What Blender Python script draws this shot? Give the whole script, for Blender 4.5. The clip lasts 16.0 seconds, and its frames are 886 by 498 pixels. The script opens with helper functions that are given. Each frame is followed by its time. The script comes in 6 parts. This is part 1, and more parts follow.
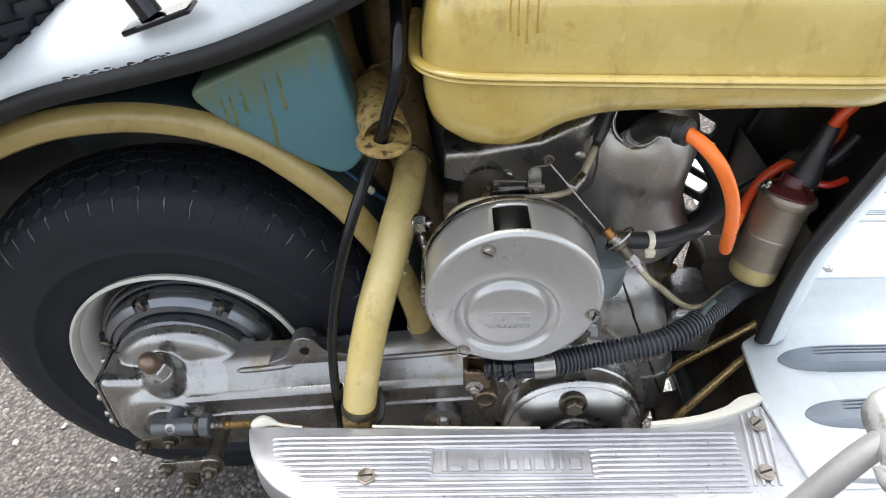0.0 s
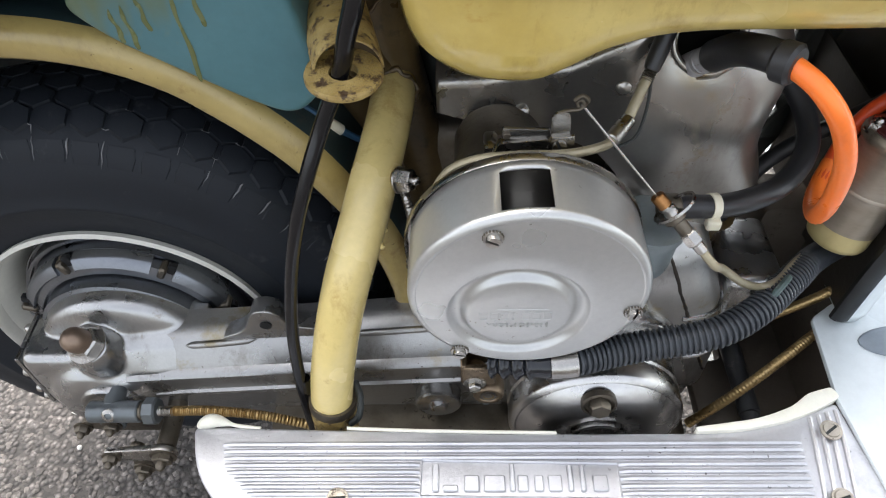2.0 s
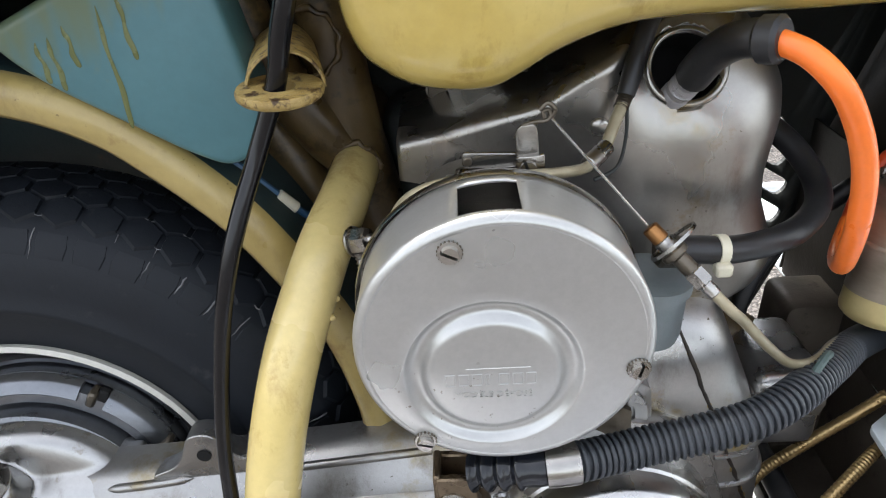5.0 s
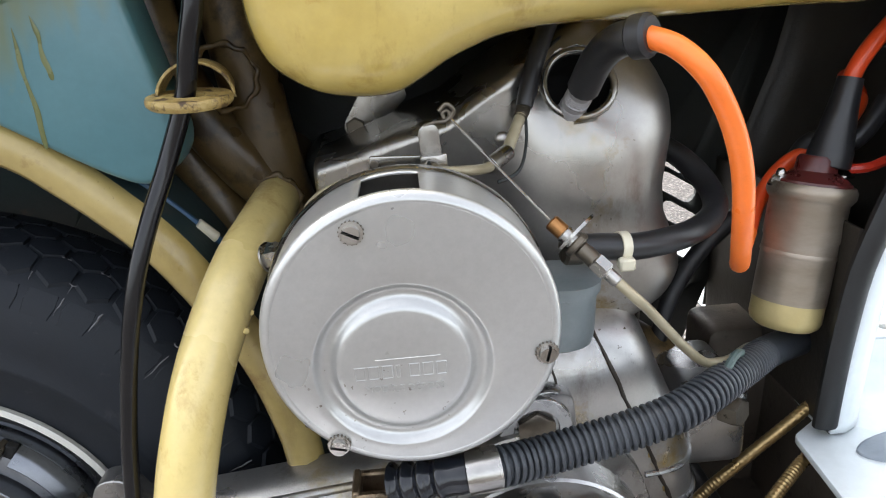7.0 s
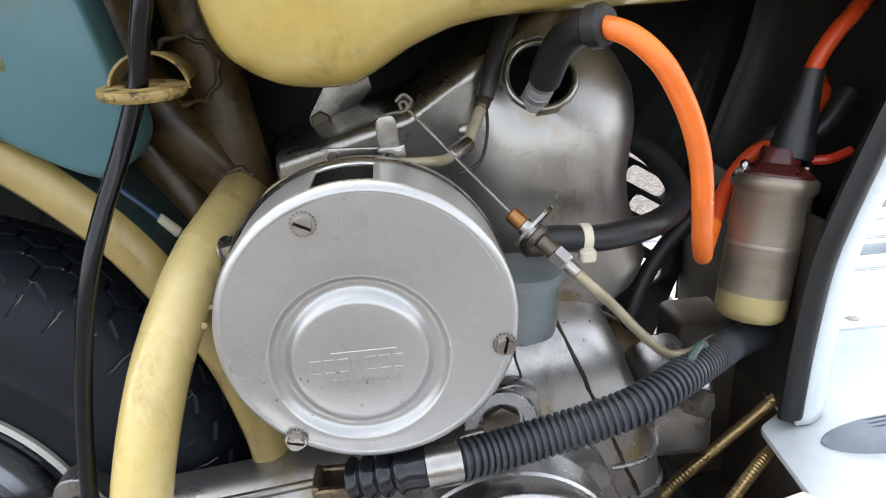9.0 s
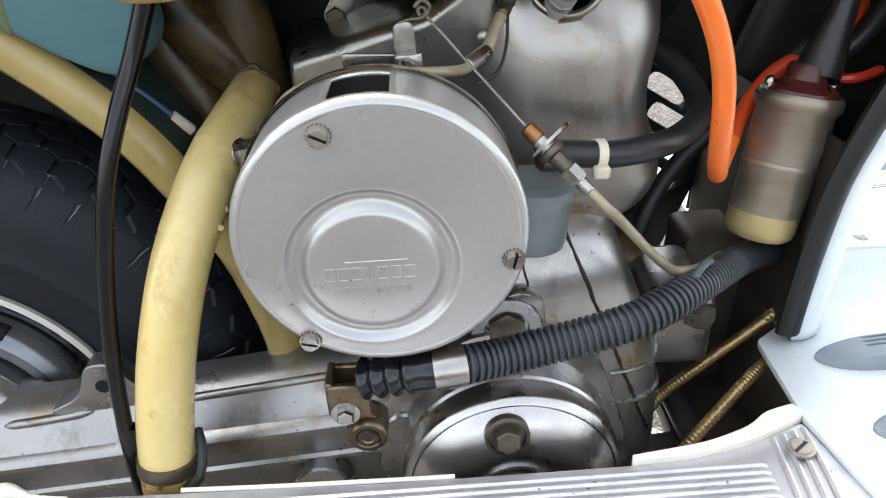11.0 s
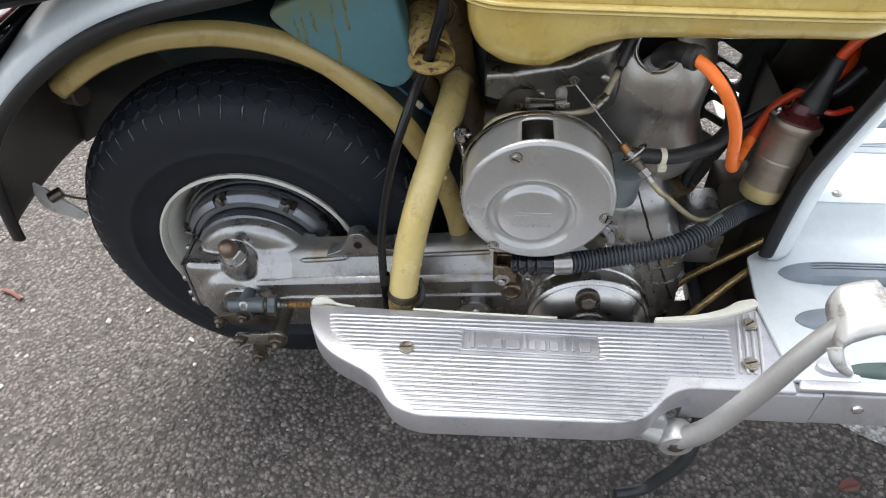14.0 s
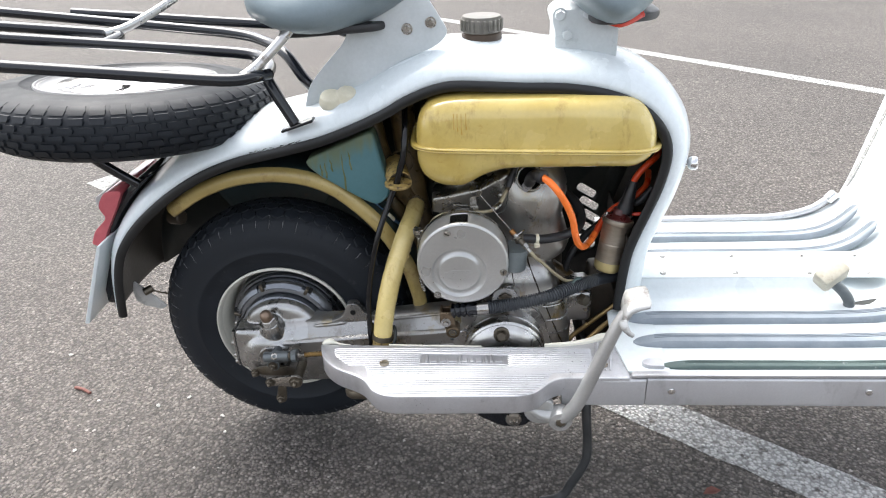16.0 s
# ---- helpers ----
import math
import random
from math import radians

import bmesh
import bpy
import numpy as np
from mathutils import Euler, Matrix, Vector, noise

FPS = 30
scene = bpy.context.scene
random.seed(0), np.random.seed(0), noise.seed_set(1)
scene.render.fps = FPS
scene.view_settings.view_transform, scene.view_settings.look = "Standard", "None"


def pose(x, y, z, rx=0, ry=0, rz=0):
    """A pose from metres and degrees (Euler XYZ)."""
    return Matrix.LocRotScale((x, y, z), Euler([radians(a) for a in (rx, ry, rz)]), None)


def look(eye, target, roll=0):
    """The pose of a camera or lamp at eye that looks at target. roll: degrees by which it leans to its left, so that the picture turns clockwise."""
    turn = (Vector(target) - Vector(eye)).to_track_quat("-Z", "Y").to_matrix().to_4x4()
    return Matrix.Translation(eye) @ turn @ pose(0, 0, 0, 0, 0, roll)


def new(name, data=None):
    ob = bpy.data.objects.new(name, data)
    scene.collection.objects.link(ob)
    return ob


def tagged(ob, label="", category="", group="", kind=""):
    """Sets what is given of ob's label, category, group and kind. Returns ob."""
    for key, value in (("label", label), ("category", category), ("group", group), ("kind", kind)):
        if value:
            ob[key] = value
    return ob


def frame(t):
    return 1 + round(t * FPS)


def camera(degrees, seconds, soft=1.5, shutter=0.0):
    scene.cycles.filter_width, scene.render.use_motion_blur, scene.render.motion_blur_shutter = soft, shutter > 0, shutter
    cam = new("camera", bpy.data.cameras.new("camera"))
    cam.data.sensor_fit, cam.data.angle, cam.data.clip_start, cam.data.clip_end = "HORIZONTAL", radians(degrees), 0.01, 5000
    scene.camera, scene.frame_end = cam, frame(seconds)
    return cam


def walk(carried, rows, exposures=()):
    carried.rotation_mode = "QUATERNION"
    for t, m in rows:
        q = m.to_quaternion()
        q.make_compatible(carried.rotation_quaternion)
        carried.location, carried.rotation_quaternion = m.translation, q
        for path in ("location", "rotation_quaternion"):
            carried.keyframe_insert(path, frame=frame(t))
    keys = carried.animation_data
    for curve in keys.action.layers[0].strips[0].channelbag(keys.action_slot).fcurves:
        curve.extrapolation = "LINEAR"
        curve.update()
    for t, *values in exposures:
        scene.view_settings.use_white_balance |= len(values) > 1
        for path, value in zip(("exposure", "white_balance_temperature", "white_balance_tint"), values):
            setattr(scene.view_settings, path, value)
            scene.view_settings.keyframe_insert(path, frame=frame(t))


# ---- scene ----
cam = camera(65.3, 16.0, 1.1)
PATH = [
    (0, (0.252, -0.531, 0.801), (0.241, 1.007, -0.478), -1.1),
    (0.5, (0.257, -0.468, 0.773), (0.246, 1.007, -0.577), -1.1),
    (1, (0.265, -0.425, 0.75), (0.241, 0.982, -0.672), -1.5),
    (1.5, (0.267, -0.393, 0.747), (0.229, 0.944, -0.74), -1.9),
    (2, (0.264, -0.386, 0.746), (0.219, 0.915, -0.773), -2.1),
    (2.5, (0.262, -0.377, 0.743), (0.209, 0.9, -0.795), -2.4),
    (3, (0.266, -0.375, 0.743), (0.204, 0.922, -0.778), -3.0),
    (3.5, (0.268, -0.37, 0.729), (0.187, 0.998, -0.727), -3.9),
    (3.7, (0.27, -0.37, 0.718), (0.171, 1.041, -0.696), -4.5),
    (5.8, (0.296, -0.426, 0.594), (0.276, 1.419, -0.177), -4.3),
    (6, (0.297, -0.43, 0.591), (0.303, 1.426, -0.153), -4.1),
    (6.5, (0.302, -0.433, 0.583), (0.356, 1.437, -0.126), -4.0),
    (7, (0.308, -0.431, 0.581), (0.382, 1.439, -0.125), -4.2),
    (7.5, (0.312, -0.431, 0.58), (0.407, 1.438, -0.125), -4.2),
    (8, (0.319, -0.432, 0.579), (0.424, 1.438, -0.122), -4.3),
    (10.3, (0.325, -0.429, 0.573), (0.415, 1.398, -0.236), -3.6),
    (10.5, (0.326, -0.433, 0.577), (0.402, 1.376, -0.273), -3.4),
    (11, (0.322, -0.429, 0.588), (0.373, 1.302, -0.411), -2.8),
    (11.5, (0.318, -0.409, 0.648), (0.325, 1.188, -0.556), -2.1),
    (12, (0.301, -0.414, 0.711), (0.255, 1.047, -0.655), -2.0),
    (12.5, (0.27, -0.446, 0.749), (0.169, 0.913, -0.715), -2.5),
    (13, (0.26, -0.491, 0.788), (0.117, 0.821, -0.715), -2.9),
    (13.5, (0.257, -0.549, 0.812), (0.102, 0.796, -0.661), -2.7),
    (14, (0.268, -0.616, 0.841), (0.112, 0.787, -0.576), -2.6),
    (14.5, (0.282, -0.705, 0.858), (0.138, 0.791, -0.462), -2.1),
    (15, (0.293, -0.797, 0.883), (0.155, 0.784, -0.334), -2.2),
    (15.5, (0.311, -0.921, 0.918), (0.176, 0.76, -0.156), -2.2),
    (16, (0.339, -1.041, 0.937), (0.211, 0.718, -0.006), -2.4),
]
walk(cam, [(t, look(eye, target, roll)) for t, eye, target, roll in PATH], ((0, 1.95), (1, 2.01), (2, 2.05), (3.7, 2.02), (6, 2.40), (8, 2.39), (10.5, 2.30), (12, 2.15), (12.5, 1.99), (13, 1.80), (14, 1.69), (15, 1.76), (16, 1.82)))

# ---- world and light ----
world = bpy.data.worlds.new("sky")
scene.world = world
world.use_nodes = True
wn, wl = world.node_tree.nodes, world.node_tree.links
sky = wn.new("ShaderNodeTexSky")
sky.sky_type, sky.sun_disc = "NISHITA", False
sky.sun_elevation, sky.sun_rotation = radians(58), radians(-35)
sky.air_density, sky.dust_density, sky.ozone_density = 1.0, 4.0, 1.0
hsv = wn.new("ShaderNodeHueSaturation")
hsv.inputs["Saturation"].default_value = 0.35
wl.new(sky.outputs[0], hsv.inputs["Color"])
wl.new(hsv.outputs[0], wn["Background"].inputs[0])
wn["Background"].inputs[1].default_value = 0.14
sun_data = bpy.data.lights.new("sun", "SUN")
sun_data.energy, sun_data.angle, sun_data.color = 1.3, radians(50), (1.0, 0.975, 0.935)
sun = new("sun", sun_data)
sun.matrix_world = look((-1.0, 1.15, 3.0), (0.2, 0, 0.2))


# ---- materials ----
def ramp(nt, fac, stops):
    n = nt.nodes.new("ShaderNodeValToRGB")
    e = n.color_ramp.elements
    while len(e) < len(stops):
        e.new(0.5)
    for el, (p, c) in zip(e, stops):
        el.position, el.color = p, (*c, 1)
    nt.links.new(fac, n.inputs[0])
    return n.outputs[0]


def noise_tex(nt, scale, detail=6, rough=0.6, stretch=(1, 1, 1)):
    tc = nt.nodes.new("ShaderNodeTexCoord")
    mp = nt.nodes.new("ShaderNodeMapping")
    mp.inputs["Scale"].default_value = stretch
    nt.links.new(tc.outputs["Object"], mp.inputs[0])
    n = nt.nodes.new("ShaderNodeTexNoise")
    n.inputs["Scale"].default_value, n.inputs["Detail"].default_value, n.inputs["Roughness"].default_value = scale, detail, rough
    nt.links.new(mp.outputs[0], n.inputs["Vector"])
    return n.outputs["Fac"]


def mix(nt, fac, a, b, mode="MIX"):
    m = nt.nodes.new("ShaderNodeMix")
    m.data_type, m.blend_type = "RGBA", mode
    for sock, v in ((m.inputs[0], fac), (m.inputs[6], a), (m.inputs[7], b)):
        if hasattr(v, "links"):
            nt.links.new(v, sock)
        elif isinstance(v, tuple):
            sock.default_value = (*v, 1)
        else:
            sock.default_value = v
    return m.outputs[2]


def surface(name, dark, light, rough=0.5, metal=0.0, scale=12, fine=240, bump=0.08, stain=None, stain_at=0.62,
            stain_scale=30, coat=0.0, spread=0.12, stretch=(1, 1, 1), stain_stretch=(1, 1, 1), rough_var=0.15, grain_depth=0.06, speck=None, smear=None):
    """A weathered surface: colour at two scales, stains of their own shape, uneven gloss and fine relief."""
    m = bpy.data.materials.new(name)
    m.use_nodes = True
    nt = m.node_tree
    b = nt.nodes["Principled BSDF"]
    big = noise_tex(nt, scale, 4, 0.55, stretch)
    small = noise_tex(nt, fine, 3, 0.7, stretch)
    col = ramp(nt, big, ((0.5 - spread * 2, dark), (0.5 + spread * 2, light)))
    grain = ramp(nt, small, ((0.25, (1 - grain_depth,) * 3), (0.75, (1 + grain_depth * 0.6,) * 3)))
    col = mix(nt, 1.0, col, grain, "MULTIPLY")
    if stain:
        mask = noise_tex(nt, stain_scale, 8, 0.68, stain_stretch)
        fac = ramp(nt, mask, ((stain_at, (0, 0, 0)), (stain_at + 0.1, (1, 1, 1))))
        col = mix(nt, fac, col, stain)
    if smear:
        patch = noise_tex(nt, 26, 10, 0.72, (1, 1, 0.45))
        col = mix(nt, ramp(nt, patch, ((0.55, (0, 0, 0)), (0.76, (0.8, 0.8, 0.8)))), col, smear)
    if speck:
        dots = noise_tex(nt, 330, 2, 0.5)
        here = noise_tex(nt, 14, 3, 0.6)
        f1 = ramp(nt, dots, ((0.69, (0, 0, 0)), (0.73, (1, 1, 1))))
        f2 = ramp(nt, here, ((0.50, (0, 0, 0)), (0.62, (1, 1, 1))))
        col = mix(nt, mix(nt, 1.0, f1, f2, "MULTIPLY"), col, speck)
    nt.links.new(col, b.inputs["Base Color"])
    rr = ramp(nt, big, ((0.2, (max(rough - rough_var, 0.03),) * 3), (0.8, (min(rough + rough_var, 1),) * 3)))
    nt.links.new(rr, b.inputs["Roughness"])
    b.inputs["Metallic"].default_value = metal
    b.inputs["Coat Weight"].default_value = coat
    b.inputs["Coat Roughness"].default_value = 0.12
    if bump:
        bn = nt.nodes.new("ShaderNodeBump")
        bn.inputs["Strength"].default_value, bn.inputs["Distance"].default_value = bump, 0.002
        nt.links.new(small, bn.inputs["Height"])
        nt.links.new(bn.outputs[0], b.inputs["Normal"])
    return m


CREAM = surface("aged_cream_paint", (0.49, 0.350, 0.078), (0.665, 0.525, 0.185), 0.24, 0, 9, 160, 0.02, (0.42, 0.25, 0.045), 0.60, 16, 0.8, stain_stretch=(1, 1, 1.6), rough_var=0.1, smear=(0.24, 0.14, 0.03))
CREAM_TUBE = surface("aged_cream_tube_paint", (0.60, 0.465, 0.165), (0.70, 0.565, 0.25), 0.26, 0, 10, 200, 0.03, (0.40, 0.26, 0.07), 0.62, 34, 0.5, rough_var=0.08, smear=(0.30, 0.17, 0.04))
# Darker copy of the cream: dirt on the lip plus shade under the shell.
GUARD_CREAM = surface("dirty_shaded_guard_cream", (0.30, 0.220, 0.070), (0.45, 0.345, 0.132), 0.36, 0, 14, 200, 0.04, (0.22, 0.135, 0.045), 0.58, 24, 0.3, smear=(0.15, 0.095, 0.035), speck=(0.10, 0.06, 0.02))
# Grime on cream paint, darkened further for the shade behind the engine.
CREAM_DIRTY_SHADED = surface("dirty_shaded_cream_paint", (0.026, 0.016, 0.006), (0.150, 0.100, 0.040), 0.34, 0, 22, 160, 0.12, (0.022, 0.014, 0.006), 0.52, 26, spread=0.16)
RUSTY = surface("flaking_cream_and_rust", (0.25, 0.160, 0.042), (0.46, 0.345, 0.130), 0.45, 0, 90, 320, 0.7, (0.060, 0.032, 0.014), 0.515, 150, spread=0.16)
DRIP = surface("brown_varnish_drip", (0.43, 0.25, 0.04), (0.52, 0.33, 0.07), 0.25, 0, 60, 300, 0.0)
WHITE = surface("white_enamel", (0.66, 0.72, 0.74), (0.74, 0.79, 0.81), 0.28, 0, 6, 120, 0.02, (0.42, 0.43, 0.42), 0.74, 40, 0.4, rough_var=0.06)
FLOOR_WHITE = surface("white_floor_enamel", (0.55, 0.60, 0.615), (0.62, 0.66, 0.67), 0.35, 0, 7, 120, 0.03, (0.55, 0.53, 0.48), 0.74, 45, 0.3)
BRACKET_GREY = surface("pale_grey_enamel", (0.52, 0.56, 0.57), (0.60, 0.63, 0.64), 0.35, 0, 20, 200, 0.04, (0.3, 0.29, 0.28), 0.72, 60, 0.2)
# Near-black: skin colour with the shade of enclosed places put into it.
INNER = surface("dark_skin_and_shade", (0.011, 0.0140, 0.0135), (0.030, 0.0330, 0.0300), 0.6, 0, 20, 150, 0.2, (0.028, 0.020, 0.012), 0.62, 30)
# Brown inside of the shell, darkened in colour for the shade within.
INNER_BROWN = surface("brown_shaded_inner_skin", (0.010, 0.0088, 0.0070), (0.036, 0.030, 0.022), 0.5, 0, 16, 150, 0.2, (0.010, 0.009, 0.008), 0.56, 12)
# Near-black colour that stands for deep shade in holes and notches.
RECESS_BLACK = surface("shade_black_recess", (0.0025, 0.0025, 0.0025), (0.005, 0.005, 0.005), 0.9, 0, 20, 150, 0.1)
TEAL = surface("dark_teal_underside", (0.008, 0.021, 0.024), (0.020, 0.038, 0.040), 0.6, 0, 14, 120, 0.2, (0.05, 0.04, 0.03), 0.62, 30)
BROWN_DIRT = surface("oily_brown_metal", (0.016, 0.012, 0.008), (0.042, 0.031, 0.021), 0.5, 0.3, 22, 200, 0.15, (0.018, 0.014, 0.010), 0.58, 40)
BAY_BROWN = surface("oily_brown_sheet", (0.055, 0.046, 0.036), (0.130, 0.108, 0.085), 0.5, 0.2, 22, 200, 0.15, (0.018, 0.014, 0.010), 0.58, 40)
BLUE = surface("blue_green_plastic", (0.055, 0.150, 0.172), (0.076, 0.180, 0.200), 0.36, 0, 10, 160, 0.02, (0.12, 0.175, 0.13), 0.55, 9, 0.25)


def varnish_runs(m, colour, level, slope):
    """An old varnish spill over the top of the box that has run down its face."""
    nt = m.node_tree
    b = nt.nodes["Principled BSDF"]
    old = b.inputs["Base Color"].links[0].from_socket
    tc = nt.nodes.new("ShaderNodeTexCoord")
    sep = nt.nodes.new("ShaderNodeSeparateXYZ")
    nt.links.new(tc.outputs["Object"], sep.inputs[0])

    def calc(op, a, c):
        n = nt.nodes.new("ShaderNodeMath")
        n.operation = op
        for sock, v in zip(n.inputs, (a, c)):
            if hasattr(v, "links"):
                nt.links.new(v, sock)
            else:
                sock.default_value = v
        return n.outputs[0]

    height = calc("SUBTRACT", calc("SUBTRACT", sep.outputs[2], calc("MULTIPLY", sep.outputs[0], slope)), level)
    runs = calc("MULTIPLY", calc("SUBTRACT", noise_tex(nt, 110, 1, 0.4, (1, 1, 0.03)), 0.5), 0.055)
    cloud = calc("MULTIPLY", calc("SUBTRACT", noise_tex(nt, 24, 5, 0.6), 0.5), 0.03)
    total = calc("ADD", calc("ADD", height, runs), cloud)
    fac = ramp(nt, calc("ADD", calc("MULTIPLY", total, 12.0), 0.5), ((0.40, (0, 0, 0)), (0.70, (0.85, 0.85, 0.85))))
    nt.links.new(mix(nt, fac, old, colour), b.inputs["Base Color"])


varnish_runs(BLUE, (0.115, 0.145, 0.070), 0.5185, 0.42)
STREAK = surface("olive_varnish_drip", (0.11, 0.125, 0.042), (0.14, 0.155, 0.06), 0.25, 0, 60, 300, 0.0)
RUBBER = surface("black_rubber", (0.012, 0.012, 0.013), (0.024, 0.024, 0.026), 0.42, 0, 30, 300, 0.06)
EDGE_BLACK = surface("black_edge_rubber", (0.004, 0.0045, 0.005), (0.008, 0.0085, 0.009), 0.45, 0, 30, 300, 0.05)
CABLE_BLACK = surface("black_cable_sheath", (0.003, 0.003, 0.004), (0.005, 0.005, 0.006), 0.20, 0, 30, 300, 0.02, rough_var=0.06)
GLOSS_BLACK = surface("gloss_black_paint", (0.005, 0.006, 0.009), (0.008, 0.010, 0.014), 0.14, 0, 20, 200, 0.01, coat=0.1, rough_var=0.05)
TYRE = surface("tyre_rubber", (0.0062, 0.0085, 0.0122), (0.0115, 0.0145, 0.0195), 0.60, 0, 22, 260, 0.10, (0.030, 0.032, 0.036), 0.62, 40, rough_var=0.1)
SIPE = surface("chalky_rubber_crack", (0.055, 0.055, 0.06), (0.26, 0.26, 0.265), 0.8, 0, 160, 400, 0.1, spread=0.1)
for rubber_mat, level in ((TYRE, 0.32), (CABLE_BLACK, 0.42)):
    rubber_mat.node_tree.nodes["Principled BSDF"].inputs["Specular IOR Level"].default_value = level
RIM_WHITE = surface("cream_white_rim_paint", (0.52, 0.51, 0.45), (0.64, 0.62, 0.55), 0.4, 0, 20, 200, 0.05, (0.25, 0.22, 0.17), 0.68, 70)
ALU_CAST = surface("cast_aluminium", (0.33, 0.327, 0.320), (0.46, 0.456, 0.447), 0.28, 0.93, 24, 420, 0.08, (0.20, 0.16, 0.10), 0.60, 26, speck=(0.10, 0.085, 0.06), smear=(0.10, 0.075, 0.045))
ALU_CASE = surface("oil_stained_case", (0.35, 0.343, 0.33), (0.50, 0.492, 0.475), 0.30, 0.9, 18, 420, 0.10, (0.34, 0.26, 0.11), 0.545, 11, speck=(0.10, 0.085, 0.06), smear=(0.11, 0.08, 0.045))
ALU_ARM = surface("oil_stained_arm", (0.28, 0.275, 0.265), (0.40, 0.393, 0.38), 0.29, 0.88, 18, 420, 0.10, (0.27, 0.225, 0.125), 0.56, 11, speck=(0.08, 0.065, 0.045), smear=(0.09, 0.065, 0.035))
ALU_FOOT = surface("worn_footboard_aluminium", (0.47, 0.47, 0.49), (0.59, 0.59, 0.61), 0.42, 0.7, 16, 380, 0.12, (0.40, 0.40, 0.42), 0.64, 60, speck=(0.10, 0.095, 0.09), smear=(0.34, 0.34, 0.35))
SPARE_GREY = surface("grey_spare_rim_paint", (0.20, 0.20, 0.20), (0.28, 0.28, 0.28), 0.4, 0.2, 16, 200, 0.04, (0.13, 0.125, 0.12), 0.64, 40)
ALU_TRIM = surface("dull_trim_aluminium", (0.49, 0.49, 0.505), (0.59, 0.59, 0.605), 0.45, 0.55, 10, 300, 0.05, (0.36, 0.36, 0.37), 0.66, 18, smear=(0.30, 0.30, 0.30))
DRUM_GREY = surface("grey_brake_drum_metal", (0.15, 0.16, 0.175), (0.25, 0.26, 0.28), 0.33, 0.9, 26, 300, 0.12, (0.04, 0.04, 0.04), 0.64, 50)
FILTER_SILVER = surface("silver_filter_lid", (0.440, 0.440, 0.425), (0.520, 0.520, 0.505), 0.30, 0.68, 9, 300, 0.015, (0.40, 0.37, 0.32), 0.66, 26, rough_var=0.06, speck=(0.20, 0.18, 0.15))
COWL_STEEL = surface("dull_steel_cowling", (0.28, 0.268, 0.245), (0.44, 0.42, 0.39), 0.30, 0.9, 13, 320, 0.05, (0.25, 0.19, 0.10), 0.57, 14, speck=(0.08, 0.06, 0.04), smear=(0.13, 0.095, 0.055))
POLISHED = surface("polished_cover_metal", (0.44, 0.43, 0.415), (0.60, 0.59, 0.575), 0.28, 1, 20, 300, 0.06, (0.20, 0.17, 0.14), 0.60, 26, rough_var=0.1)
CHROME = surface("chrome", (0.60, 0.60, 0.60), (0.72, 0.72, 0.72), 0.14, 1, 40, 300, 0.01, rough_var=0.06)
STEEL = surface("zinc_steel", (0.34, 0.325, 0.30), (0.50, 0.48, 0.45), 0.27, 1, 60, 400, 0.08, (0.17, 0.11, 0.06), 0.64, 130)
DARK_STEEL = surface("oily_dark_steel", (0.10, 0.085, 0.065), (0.19, 0.165, 0.13), 0.42, 0.85, 60, 300, 0.12, (0.04, 0.03, 0.02), 0.6, 120)
BLUE_STEEL = surface("blue_grey_steel", (0.100, 0.113, 0.118), (0.165, 0.180, 0.186), 0.38, 0.6, 50, 300, 0.10, (0.06, 0.05, 0.04), 0.64, 100)
BRASS = surface("brass_cable_sheath", (0.36, 0.24, 0.10), (0.50, 0.36, 0.17), 0.36, 0.8, 70, 300, 0.08, (0.14, 0.08, 0.03), 0.60, 140)
OLD_BRASS = surface("dull_brass_screw", (0.34, 0.30, 0.245), (0.48, 0.435, 0.37), 0.35, 0.9, 90, 300, 0.08)
CABLE_TAN = surface("tan_cable_sheath", (0.27, 0.23, 0.145), (0.38, 0.335, 0.23), 0.38, 0.3, 60, 300, 0.05)
COPPER = surface("copper_nut", (0.28, 0.13, 0.045), (0.42, 0.21, 0.08), 0.35, 0.9, 90, 300, 0.05)
POT_GREY = surface("blue_grey_bowl_casting", (0.175, 0.208, 0.217), (0.245, 0.272, 0.281), 0.45, 0.4, 40, 300, 0.10, (0.1, 0.09, 0.08), 0.66, 80)
PLUG_GREY = surface("dull_plug_ceramic", (0.26, 0.25, 0.25), (0.38, 0.37, 0.37), 0.35, 0.2, 60, 300, 0.05)
COIL_METAL = surface("aged_coil_can", (0.24, 0.20, 0.15), (0.40, 0.35, 0.29), 0.46, 0.75, 22, 200, 0.05, (0.16, 0.11, 0.07), 0.60, 36, stretch=(1, 1, 3))
COIL_YELLOW = surface("yellowed_coil_foot", (0.42, 0.33, 0.13), (0.52, 0.43, 0.21), 0.38, 0.4, 30, 200, 0.05)
BROWN_NUT = surface("corroded_brown_steel", (0.17, 0.12, 0.09), (0.30, 0.22, 0.16), 0.38, 0.7, 50, 300, 0.1, (0.45, 0.30, 0.20), 0.66, 80)
KICK_ALU = surface("dull_kick_lever_metal", (0.42, 0.42, 0.41), (0.56, 0.56, 0.55), 0.42, 0.6, 20, 300, 0.08, (0.24, 0.22, 0.19), 0.64, 40)
BAKELITE = surface("maroon_bakelite", (0.055, 0.010, 0.010), (0.085, 0.018, 0.016), 0.28, 0, 40, 200, 0.03)
ORANGE = surface("orange_cable", (0.86, 0.165, 0.02), (0.94, 0.215, 0.035), 0.33, 0, 30, 200, 0.02)
